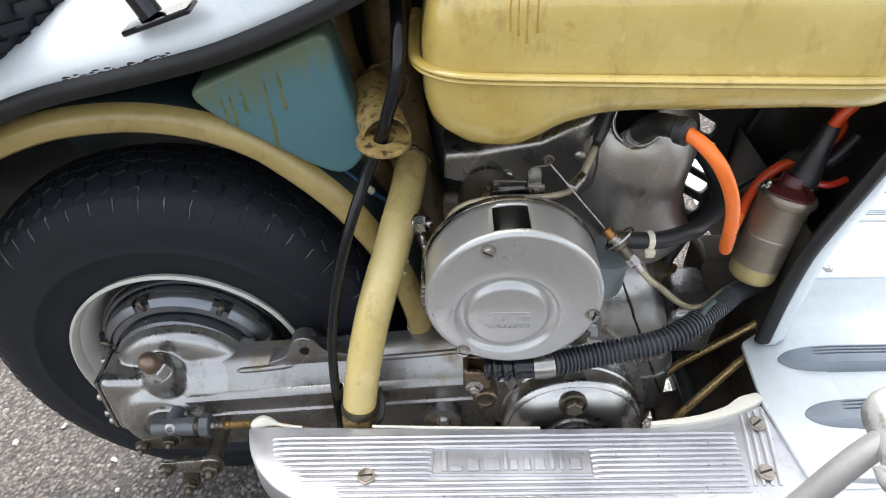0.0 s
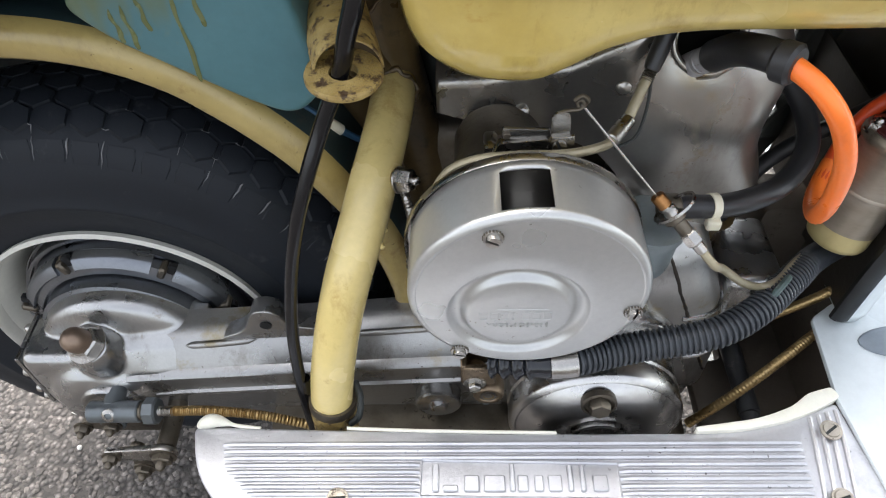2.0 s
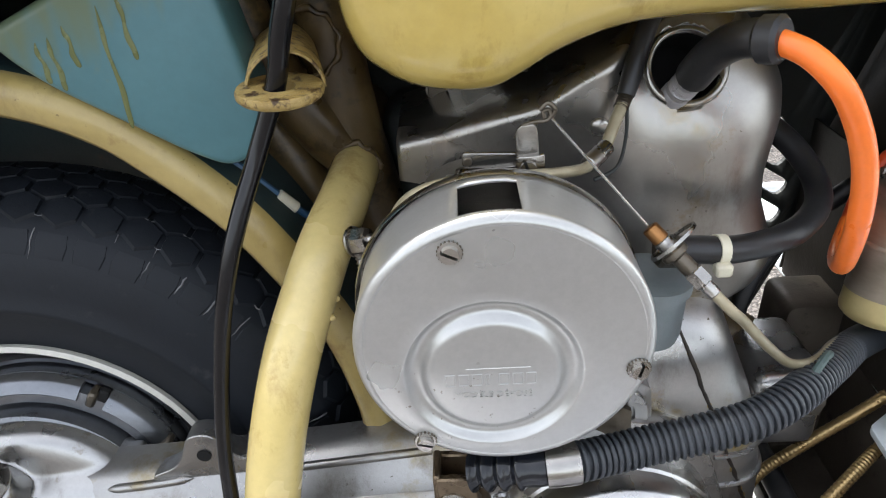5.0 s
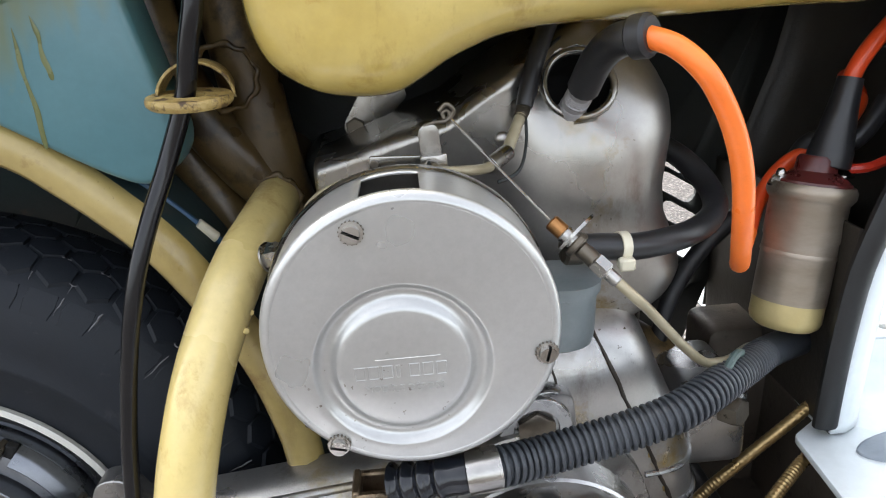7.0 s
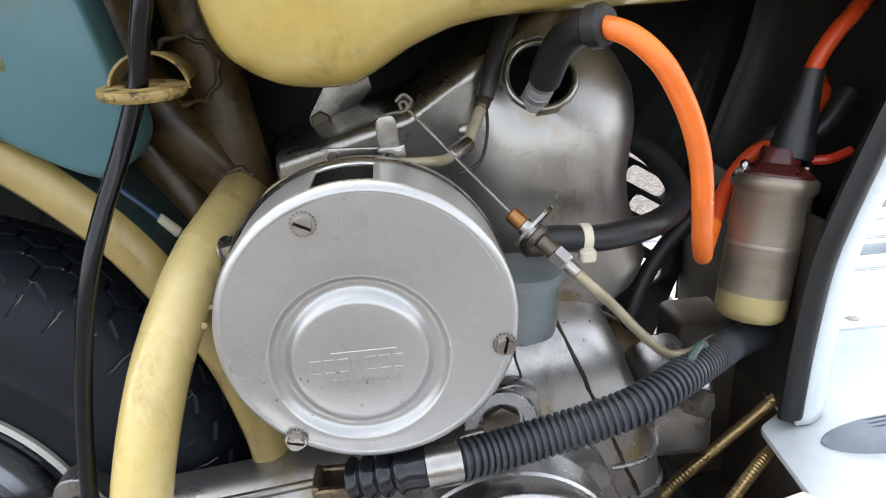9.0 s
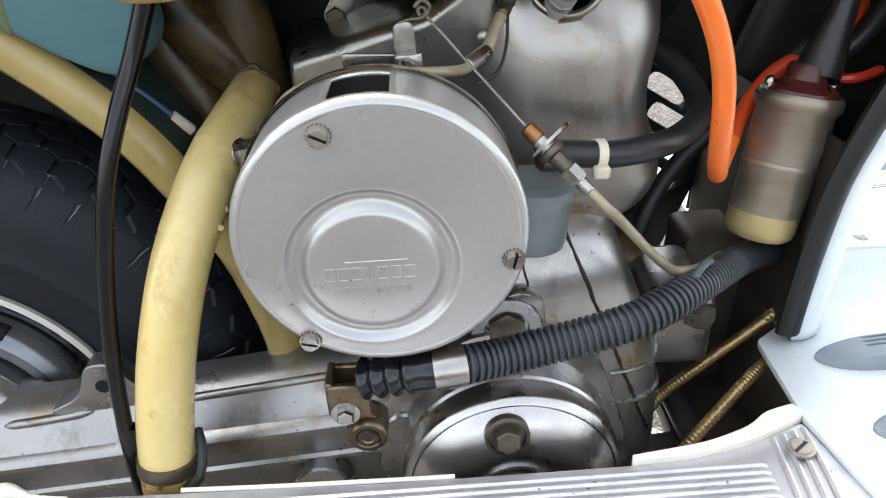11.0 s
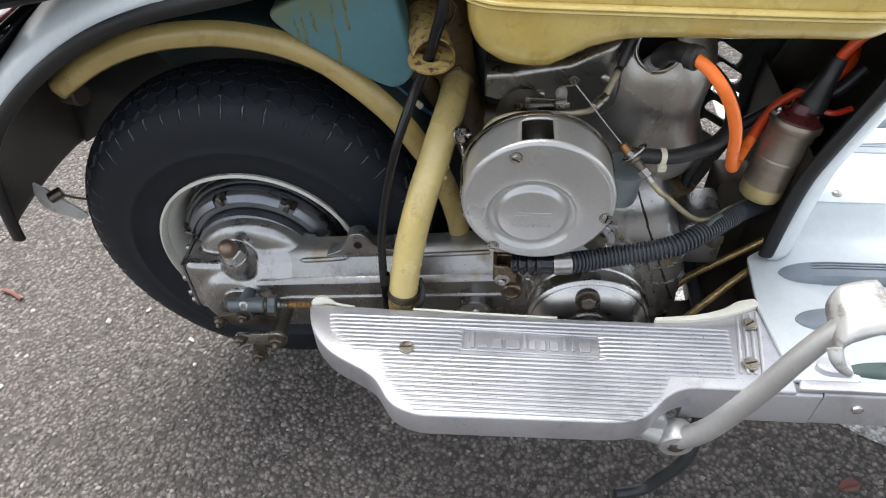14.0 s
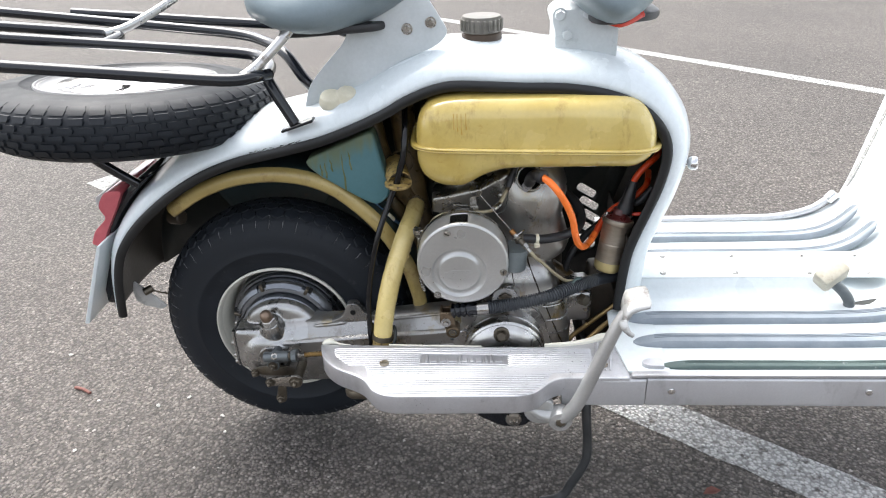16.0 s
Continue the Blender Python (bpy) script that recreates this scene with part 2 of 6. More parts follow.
# Also colours the orange lead's return, redder to show it in shade.
RED_ORANGE = surface("red_orange_cable", (0.62, 0.055, 0.012), (0.72, 0.085, 0.018), 0.33, 0, 30, 200, 0.02)
RED = surface("red_cable", (0.52, 0.03, 0.015), (0.64, 0.055, 0.025), 0.35, 0, 30, 200, 0.02)
HOSE_GREY = surface("grey_corrugated_hose", (0.026, 0.030, 0.036), (0.042, 0.047, 0.054), 0.40, 0, 40, 300, 0.05)
STRIP_RUBBER = surface("blue_grey_floor_rubber", (0.17, 0.20, 0.23), (0.235, 0.265, 0.295), 0.5, 0, 30, 300, 0.08, (0.3, 0.3, 0.3), 0.70, 60)
GREEN_RUBBER = surface("dark_green_rubber", (0.045, 0.075, 0.070), (0.08, 0.115, 0.105), 0.5, 0, 40, 300, 0.10, (0.3, 0.32, 0.31), 0.62, 60)
NYLON = surface("ivory_nylon", (0.62, 0.58, 0.44), (0.70, 0.66, 0.52), 0.4, 0, 60, 300, 0.02)
LIP_WHITE = surface("ivory_edge_rubber", (0.68, 0.66, 0.56), (0.76, 0.74, 0.65), 0.4, 0, 40, 300, 0.03)
SADDLE_GREY = surface("grey_blue_saddle", (0.14, 0.18, 0.20), (0.20, 0.245, 0.265), 0.40, 0, 16, 300, 0.08)
BROWN_PLASTIC = surface("brown_cap", (0.055, 0.036, 0.025), (0.09, 0.064, 0.046), 0.45, 0.2, 60, 300, 0.1)
CAP_GREY = surface("weathered_grey_cap", (0.105, 0.098, 0.084), (0.20, 0.188, 0.165), 0.5, 0.2, 60, 300, 0.1, (0.12, 0.10, 0.08), 0.6, 60)
PEDAL_BEIGE = surface("worn_beige_pedal_rubber", (0.34, 0.315, 0.25), (0.46, 0.43, 0.36), 0.55, 0, 60, 300, 0.2, (0.3, 0.27, 0.22), 0.6, 90)
RED_LENS = surface("red_tail_lens", (0.46, 0.080, 0.10), (0.56, 0.13, 0.15), 0.10, 0, 30, 200, 0.02, coat=0.5)
CLEAR_PLASTIC = surface("milky_plastic", (0.40, 0.40, 0.39), (0.54, 0.54, 0.53), 0.3, 0, 60, 300, 0.1, (0.3, 0.3, 0.3), 0.62, 80)
PAD_WORN = surface("scraped_pedal_metal", (0.34, 0.34, 0.335), (0.50, 0.50, 0.49), 0.38, 0.35, 45, 300, 0.15, (0.20, 0.18, 0.16), 0.53, 38, spread=0.10)
STAND_BLACK = surface("worn_stand_paint", (0.018, 0.020, 0.022), (0.045, 0.047, 0.048), 0.42, 0, 30, 200, 0.1, (0.12, 0.11, 0.10), 0.62, 60)
LEAF = surface("dry_leaf", (0.11, 0.035, 0.028), (0.18, 0.07, 0.05), 0.7, 0, 90, 300, 0.2)
CHIP = surface("pale_stone_chip", (0.50, 0.48, 0.45), (0.66, 0.64, 0.60), 0.7, 0, 90, 300, 0.2)


def asphalt(paint=False):
    m = bpy.data.materials.new("worn_road_paint" if paint else "asphalt")
    m.use_nodes = True
    nt = m.node_tree
    b = nt.nodes["Principled BSDF"]
    tc = nt.nodes.new("ShaderNodeTexCoord")
    vor = nt.nodes.new("ShaderNodeTexVoronoi")
    vor.inputs["Scale"].default_value = 150
    nt.links.new(tc.outputs["Object"], vor.inputs["Vector"])
    sep = nt.nodes.new("ShaderNodeSeparateColor")
    nt.links.new(vor.outputs["Color"], sep.inputs[0])
    stone = ramp(nt, sep.outputs[0], ((0.0, (0.072, 0.066, 0.061)), (0.45, (0.118, 0.108, 0.100)), (0.9, (0.158, 0.143, 0.131)), (0.985, (0.23, 0.212, 0.198))))
    gap = ramp(nt, vor.outputs["Distance"], ((0.30, (1, 1, 1)), (0.62, (0.40, 0.39, 0.38))))
    col = mix(nt, 1.0, stone, gap, "MULTIPLY")
    big = noise_tex(nt, 1.3, 5, 0.6)
    tone = ramp(nt, big, ((0.3, (0.85, 0.84, 0.83)), (0.7, (1.15, 1.13, 1.11))))
    col = mix(nt, 1.0, col, tone, "MULTIPLY")
    fine = noise_tex(nt, 500, 4, 0.7)
    col = mix(nt, 1.0, col, ramp(nt, fine, ((0.2, (0.75, 0.75, 0.75)), (0.8, (1.25, 1.25, 1.25)))), "MULTIPLY")
    if paint:
        worn = noise_tex(nt, 45, 8, 0.75)
        keep = ramp(nt, worn, ((0.37, (0, 0, 0)), (0.48, (1, 1, 1))))
        tops = ramp(nt, vor.outputs["Distance"], ((0.42, (1, 1, 1)), (0.66, (0.50, 0.50, 0.50))))
        white = mix(nt, 1.0, ramp(nt, sep.outputs[1], ((0.0, (0.34, 0.34, 0.335)), (1.0, (0.48, 0.48, 0.47)))), tops, "MULTIPLY")
        col = mix(nt, keep, col, white)
    nt.links.new(col, b.inputs["Base Color"])
    b.inputs["Roughness"].default_value = 0.82
    bn = nt.nodes.new("ShaderNodeBump")
    bn.inputs["Strength"].default_value, bn.inputs["Distance"].default_value = 0.9, 0.004
    inv = ramp(nt, vor.outputs["Distance"], ((0.0, (1, 1, 1)), (0.65, (0, 0, 0))))
    nt.links.new(inv, bn.inputs["Height"])
    nt.links.new(bn.outputs[0], b.inputs["Normal"])
    return m


ASPHALT = asphalt()
LINE_WHITE = asphalt(True)
STONES = surface("asphalt_stones", (0.07, 0.063, 0.057), (0.20, 0.18, 0.162), 0.8, 0, 110, 500, 0.3, (0.36, 0.34, 0.31), 0.70, 60, spread=0.2)


# ---- mesh helpers ----
def put(name, bm, material, parent=None, label="", smooth=40, extra=()):
    """Links a bmesh as one object, under a thing or a part."""
    bmesh.ops.recalc_face_normals(bm, faces=bm.faces[:])
    me = bpy.data.meshes.new(name)
    bm.to_mesh(me)
    bm.free()
    me.materials.append(material)
    for x in extra:
        me.materials.append(x)
    if smooth:
        me.polygons.foreach_set("use_smooth", [True] * len(me.polygons))
        me.set_sharp_from_angle(angle=radians(smooth))
    ob = new(name, me)
    if parent:
        ob.parent = parent
    if label:
        tagged(ob, label)
    return ob


def spline(pts, per=8, closed=False):
    """Catmull-Rom points through pts."""
    p = [Vector(q) for q in pts]
    n, out = len(p), []
    for i in range(n if closed else n - 1):
        a, b, c, d = (p[(i + k) % n] if closed else p[min(max(i + k, 0), n - 1)] for k in (-1, 0, 1, 2))
        for j in range(per):
            t = j / per
            out.append(0.5 * (2 * b + (c - a) * t + (2 * a - 5 * b + 4 * c - d) * t * t + (3 * b - a - 3 * c + d) * t ** 3))
    if not closed:
        out.append(p[-1])
    return out


def tube(pts, r, n=10, per=8, closed=False, bm=None, flat=1.0, up=None, caps=True):
    """A tube along a smooth line; r: a radius, or a function of the way along it from 0 to 1."""
    bm = bm or bmesh.new()
    line = spline(pts, per, closed) if per else [Vector(q) for q in pts]
    m, rings = len(line), []
    normal = None
    for i, p in enumerate(line):
        a, b = (line[i - 1], line[(i + 1) % m]) if closed else (line[max(i - 1, 0)], line[min(i + 1, m - 1)])
        d = (b - a).normalized()
        if up is not None:
            normal = (Vector(up) - d * d.dot(Vector(up))).normalized()
        elif normal is None:
            ref = Vector((0, 0, 1)) if abs(d.z) < 0.9 else Vector((1, 0, 0))
            normal = (ref - d * d.dot(ref)).normalized()
        else:
            normal = (normal - d * d.dot(normal)).normalized()
        side = d.cross(normal)
        rad = r(i / max(m - 1, 1)) if callable(r) else r
        rings.append([bm.verts.new(p + rad * (math.cos(k * math.tau / n) * normal * flat + math.sin(k * math.tau / n) * side)) for k in range(n)])
    for i in range(m if closed else m - 1):
        a, b = rings[i], rings[(i + 1) % m]
        for k in range(n):
            bm.faces.new((a[k], a[(k + 1) % n], b[(k + 1) % n], b[k]))
    if caps and not closed:
        bm.faces.new(rings[0])
        bm.faces.new(rings[-1][::-1])
    return bm


def frame_of(axis):
    a = Vector(axis).normalized()
    ref = Vector((0, 0, 1)) if abs(a.z) < 0.9 else Vector((1, 0, 0))
    u = (ref - a * a.dot(ref)).normalized()
    return a, u, a.cross(u)


def lathe(profile, centre, axis, n=48, bm=None, turn=0.0):
    """A turned form: profile of (radius, way along the axis)."""
    bm = bm or bmesh.new()
    a, u, v = frame_of(axis)
    c, rings = Vector(centre), []
    for r, h in profile:
        if r < 1e-6:
            rings.append([bm.verts.new(c + a * h)])
        else:
            rings.append([bm.verts.new(c + a * h + r * (math.cos(k * math.tau / n + turn) * u + math.sin(k * math.tau / n + turn) * v)) for k in range(n)])
    for p, q in zip(rings, rings[1:]):
        for k in range(n):
            quad = [p[k % len(p)], p[(k + 1) % len(p)], q[(k + 1) % len(q)], q[k % len(q)]]
            quad = list(dict.fromkeys(quad))
            if len(quad) > 2:
                bm.faces.new(quad)
    return bm


def rod(a, b, r, n=14, bm=None, chamfer=0.0):
    a, b = Vector(a), Vector(b)
    h = (b - a).length
    k = chamfer or min(r * 0.18, h * 0.2)
    return lathe([(0, 0), (r - k, 0), (r, k), (r, h - k), (r - k, h), (0, h)], a, b - a, n, bm)


def prism(outline, lo, hi, plane="xz", bevel=0.0, segs=2, bm=None):
    """A plate: an outline in a plane, thick from lo to hi across it."""
    own = bmesh.new()
    put3 = {"xz": lambda u, v, d: (u, d, v), "xy": lambda u, v, d: (u, v, d), "yz": lambda u, v, d: (d, u, v)}[plane]
    a = [own.verts.new(put3(u, v, lo)) for u, v in outline]
    b = [own.verts.new(put3(u, v, hi)) for u, v in outline]
    own.faces.new(a)
    own.faces.new(b[::-1])
    k = len(a)
    for i in range(k):
        own.faces.new((a[i], a[(i + 1) % k], b[(i + 1) % k], b[i]))
    bmesh.ops.recalc_face_normals(own, faces=own.faces[:])
    if bevel:
        edges = [e for e in own.edges if len(e.link_faces) == 2 and e.calc_face_angle(0) > 0.6]
        bmesh.ops.bevel(own, geom=edges, offset=bevel, segments=segs, profile=0.5, affect="EDGES", clamp_overlap=True)
    return join(own, bm)


def join(own, bm):
    if bm is None:
        return own
    me = bpy.data.meshes.new("t")
    own.to_mesh(me)
    own.free()
    bm.from_mesh(me)
    bpy.data.meshes.remove(me)
    return bm


def box(centre, size, bevel=0.0, segs=2, m=None, bm=None):
    own = bmesh.new()
    bmesh.ops.create_cube(own, size=1)
    bmesh.ops.scale(own, vec=size, verts=own.verts[:])
    if bevel:
        bmesh.ops.bevel(own, geom=own.edges[:], offset=bevel, segments=segs, profile=0.5, affect="EDGES", clamp_overlap=True)
    bmesh.ops.transform(own, matrix=Matrix.Translation(centre) @ (m or Matrix()), verts=own.verts[:])
    return join(own, bm)


def rounded(corners, r=0.01, n=5):
    """An outline with its corners rounded: (u, v) or (u, v, radius)."""
    out, k = [], len(corners)
    for i in range(k):
        p, a, b = (Vector(corners[j % k][:2]) for j in (i, i - 1, i + 1))
        rad = corners[i][2] if len(corners[i]) > 2 else r
        da, db = (a - p), (b - p)
        cut = min(rad, da.length * 0.49, db.length * 0.49)
        s, e = p + da.normalized() * cut, p + db.normalized() * cut
        for j in range(n + 1):
            t = j / n
            out.append(tuple((1 - t) ** 2 * s + 2 * t * (1 - t) * p + t * t * e))
    return out


def hexbolt(at, axis, r=0.006, h=0.005, washer=0.0, bm=None, dome=0.0):
    a = Vector(axis).normalized()
    p = Vector(at)
    bm = bm or bmesh.new()
    if washer:
        lathe([(0, 0), (washer, 0), (washer, 0.0012), (0, 0.0012)], p, a, 20, bm)
        p = p + a * 0.0012
    lathe([(0, 0), (r, 0), (r, h * 0.8), (r * 0.86, h), (0, h)], p, a, 6, bm)
    if dome:
        lathe([(dome, h), (dome, h + dome * 0.7), (dome * 0.8, h + dome * 1.3), (dome * 0.4, h + dome * 1.6), (0, h + dome * 1.65)], p, a, 20, bm)
    return bm


def screw(at, axis, r, slot=0.3, h=0.0022):
    """A slotted cheese-head screw with a real slot."""
    bm = bmesh.new()
    a, u, v = frame_of(axis)
    cs, sn = math.cos(slot), math.sin(slot)
    u, v = u * cs + v * sn, v * cs - u * sn
    p, w, n = Vector(at), r * 0.17, 9
    lathe([(0, -0.001), (r * 1.28, -0.001), (r * 1.28, 0.0006), (r * 1.0, 0.0007)], p, a, 24, bm)
    for s in (1, -1):
        arc = [math.asin(w / r) + (math.pi - 2 * math.asin(w / r)) * k / n for k in range(n + 1)]
        pts = [(r * math.cos(q), s * r * math.sin(q)) for q in arc]
        top = [bm.verts.new(p + u * x * 0.93 + v * (y * 0.93 + s * w * 0.07) + a * h) for x, y in pts]
        mid = [bm.verts.new(p + u * x + v * y + a * h * 0.7) for x, y in pts]
        low = [bm.verts.new(p + u * x + v * y) for x, y in pts]
        bm.faces.new(top)
        for hi2, lo2 in ((top, mid), (mid, low)):
            for k in range(len(pts)):
                j = (k + 1) % len(pts)
                bm.faces.new((hi2[k], hi2[j], lo2[j], lo2[k]))
    had = set(bm.faces)
    # slot floor takes the second, near-black material as painted-in shade
    lathe([(0, h * 0.3), (r * 0.95, h * 0.3)], p, a, 20, bm)
    for f in set(bm.faces) - had:
        f.material_index = 1
    return bm


def loft(sections, closed=True, caps=True, bm=None):
    bm = bm or bmesh.new()
    rings = [[bm.verts.new(q) for q in s] for s in sections]
    n = len(rings[0])
    for a, b in zip(rings, rings[1:]):
        for k in range(n if closed else n - 1):
            bm.faces.new((a[k], a[(k + 1) % n], b[(k + 1) % n], b[k]))
    if caps:
        bm.faces.new(rings[0])
        bm.faces.new(rings[-1][::-1])
    return bm


def cast(bm, voxel=0.0018, rounds=8):
    """Melts joined forms into one casting with soft fillets."""
    me = bpy.data.meshes.new("cast")
    bmesh.ops.recalc_face_normals(bm, faces=bm.faces[:])
    bm.to_mesh(me)
    bm.free()
    ob = new("cast", me)
    rm = ob.modifiers.new("melt", "REMESH")
    rm.mode, rm.voxel_size = "VOXEL", voxel
    sm = ob.modifiers.new("soften", "SMOOTH")
    sm.factor, sm.iterations = 0.5, rounds
    bpy.context.view_layer.update()
    done = bpy.data.meshes.new_from_object(ob.evaluated_get(bpy.context.evaluated_depsgraph_get()))
    bpy.data.objects.remove(ob)
    out = bmesh.new()
    out.from_mesh(done)
    bpy.data.meshes.remove(done)
    return out


# ---- ground ----
bm = bmesh.new()
R = 400
for v in ((-R, -R), (R, -R), (R, R), (-R, R)):
    bm.verts.new((*v, 0))
bm.faces.new(bm.verts[:])
tagged(put("ground", bm, ASPHALT, smooth=0), "worn grey-brown asphalt with coarse pale aggregate", "asphalt", kind="structure")


def stripe(name, a, b, width):
    a, b = Vector((*a, 0)), Vector((*b, 0))
    d = (b - a).normalized()
    s = Vector((-d.y, d.x, 0))
    n, bm = 120, bmesh.new()
    rows = []
    for i in range(n + 1):
        p = a.lerp(b, i / n)
        w1 = width / 2 + 0.006 * noise.noise(p * 14)
        w2 = width / 2 + 0.006 * noise.noise(p * 14 + Vector((9, 3, 0)))
        rows.append((bm.verts.new(p + s * w1 + Vector((0, 0, 0.0016))), bm.verts.new(p - s * w2 + Vector((0, 0, 0.0016)))))
    for q, r in zip(rows, rows[1:]):
        bm.faces.new((q[0], q[1], r[1], r[0]))
    return tagged(put(name, bm, LINE_WHITE, smooth=0), "worn white parking bay line on asphalt", "road marking", "parking lines", "structure")


stripe("parking_line", (-1.10, 1.275), (2.6, -1.36), 0.095)
stripe("parking_line", (-2.2, 6.62), (3.57, 0.77), 0.09)

# ---- the scooter ----
scooter = tagged(new("motor_scooter"), "old white motor scooter with its side panel off and engine bare", "scooter")


def part(name, bm, material, parent=None, label="", smooth=40, extra=()):
    return put(name, bm, material, parent or scooter, label, smooth, extra)


# body shell round the open side, from the tail to the front of the seat
EDGE = [(-0.287, 0.300), (-0.281, 0.345), (-0.272, 0.385), (-0.256, 0.425), (-0.222, 0.468), (-0.170, 0.512), (-0.106, 0.552),
        (-0.041, 0.578), (0.030, 0.594), (0.099, 0.611), (0.176, 0.641), (0.234, 0.671), (0.290, 0.687), (0.374, 0.683),
        (0.451, 0.680), (0.512, 0.669), (0.559, 0.648), (0.591, 0.614), (0.603, 0.575), (0.595, 0.522), (0.577, 0.467),
        (0.561, 0.415), (0.555, 0.355), (0.553, 0.306)]
edge = [Vector((x, 0, z)) for x, z in EDGE]
edge = [Vector((p.x, 0, p.z)) for p in spline(edge, 5)]
BAND = [(0.0, -0.086), (0.010, -0.0855), (0.021, -0.079), (0.030, -0.067), (0.037, -0.048), (0.042, -0.022), (0.044, 0.010),
        (0.042, 0.042), (0.037, 0.068), (0.030, 0.087), (0.021, 0.099), (0.010, 0.1055), (0.0, 0.106)]
sections = []
for i, p in enumerate(edge):
    d = (edge[min(i + 1, len(edge) - 1)] - edge[max(i - 1, 0)]).normalized()
    nrm = Vector((-d.z, 0, d.x))
    k = 0.36 + 0.64 * min(1, i / 38)
    sections.append([p + nrm * o * k + Vector((0, y, 0)) for o, y in BAND])
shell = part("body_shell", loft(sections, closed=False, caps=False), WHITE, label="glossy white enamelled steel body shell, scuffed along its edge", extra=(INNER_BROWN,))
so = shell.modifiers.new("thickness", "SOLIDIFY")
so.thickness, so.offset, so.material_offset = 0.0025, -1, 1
rubber = []
for i in range(0, len(edge), 3):
    d = (edge[min(i + 1, len(edge) - 1)] - edge[max(i - 1, 0)]).normalized()
    rubber.append(edge[i] + Vector((d.z, 0, -d.x)) * 0.0048 + Vector((0, -0.086, 0)))
part("edge_rubber", tube(rubber, 0.0078, 10, 3, up=(0, 1, 0), flat=0.62), EDGE_BLACK, shell, "black rubber edging")

rng = random.Random(11)
for k in range(60):
    q = 0.322 + 0.055 * rng.random()
    p = edge[int(q * (len(edge) - 1))]
    dx = (edge[int(q * (len(edge) - 1)) + 1] - p).normalized()
    nrm = Vector((-dx.z, 0, dx.x))
    c = p + dx * 0.012 * rng.random() + nrm * (0.0012 + 0.0034 * rng.random() ** 2) + Vector((0, -0.0860, 0))
    ln = 0.0008 + 0.0032 * rng.random() ** 2
    fat = 0.0003 + 0.0004 * rng.random()
    part("paint_chip", tube([c - dx * ln, c - dx * ln * 0.3 + nrm * 0.0004, c + dx * ln], lambda t: 0.0001 + fat * math.sin(math.pi * t) ** 0.6, 6, 2, up=(0, 1, 0), flat=0.3), INNER, shell)

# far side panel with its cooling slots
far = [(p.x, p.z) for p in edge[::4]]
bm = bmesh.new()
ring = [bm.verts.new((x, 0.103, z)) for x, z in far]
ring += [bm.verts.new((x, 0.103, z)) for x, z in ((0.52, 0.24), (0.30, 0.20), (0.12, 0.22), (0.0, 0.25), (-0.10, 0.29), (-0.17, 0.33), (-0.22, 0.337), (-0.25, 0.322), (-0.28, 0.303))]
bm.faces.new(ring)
# panel colour includes the darkness inside the closed bay
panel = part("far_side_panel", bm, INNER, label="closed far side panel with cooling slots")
so = panel.modifiers.new("thickness", "SOLIDIFY")
so.thickness = 0.004
cut = bmesh.new()
for i, (x, z) in enumerate(((0.515, 0.442), (0.521, 0.417), (0.525, 0.392), (0.524, 0.367), (0.520, 0.342))):
    box((x, 0.103, z), (0.037, 0.05, 0.0145), 0.005, 2, pose(0, 0, 0, 0, 32, 0), bm=cut)
slots = bpy.data.meshes.new("slots")
cut.to_mesh(slots)
cut.free()
cutter = new("slot_cutter", slots)
bo = panel.modifiers.new("slots", "BOOLEAN")
bo.object, bo.operation, bo.solver = cutter, "DIFFERENCE", "EXACT"
bpy.context.view_layer.update()
done = bpy.data.meshes.new_from_object(panel.evaluated_get(bpy.context.evaluated_depsgraph_get()))
panel.modifiers.clear()
panel.data = done
bpy.data.objects.remove(cutter)

# inner mudguard over the rear wheel
GUARD_LO = [(-0.162, 0.473), (-0.112, 0.504), (-0.060, 0.5235), (-0.012, 0.5305), (0.028, 0.5295), (0.065, 0.5215), (0.096, 0.507), (0.116, 0.491), (0.136, 0.472), (0.157, 0.448), (0.177, 0.416), (0.196, 0.380), (0.208, 0.340), (0.214, 0.300), (0.212, 0.23), (0.20, 0.17)]
lo = [Vector((x, 0, z)) for x, z in GUARD_LO]
lo = spline(lo, 5)
prof = [(0.0, -0.0600), (0.003, -0.0630), (0.013, -0.0645), (0.0195, -0.061), (0.0228, -0.053), (0.0235, -0.042), (0.022, 0.01), (0.020, 0.07), (0.012, 0.086), (-0.03, 0.092), (-0.10, 0.094)]
sections = []
for i, p in enumerate(lo):
    d = (lo[min(i + 1, len(lo) - 1)] - lo[max(i - 1, 0)]).normalized()
    nrm = Vector((-d.z, 0, d.x))
    sections.append([p + nrm * o + Vector((0, y, 0)) for o, y in prof])
bm = loft(sections, closed=False, caps=False)
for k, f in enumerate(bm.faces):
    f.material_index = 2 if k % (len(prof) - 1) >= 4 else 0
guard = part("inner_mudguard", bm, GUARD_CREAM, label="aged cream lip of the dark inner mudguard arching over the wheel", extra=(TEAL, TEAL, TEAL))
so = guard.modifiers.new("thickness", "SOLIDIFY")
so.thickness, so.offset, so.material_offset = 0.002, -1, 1

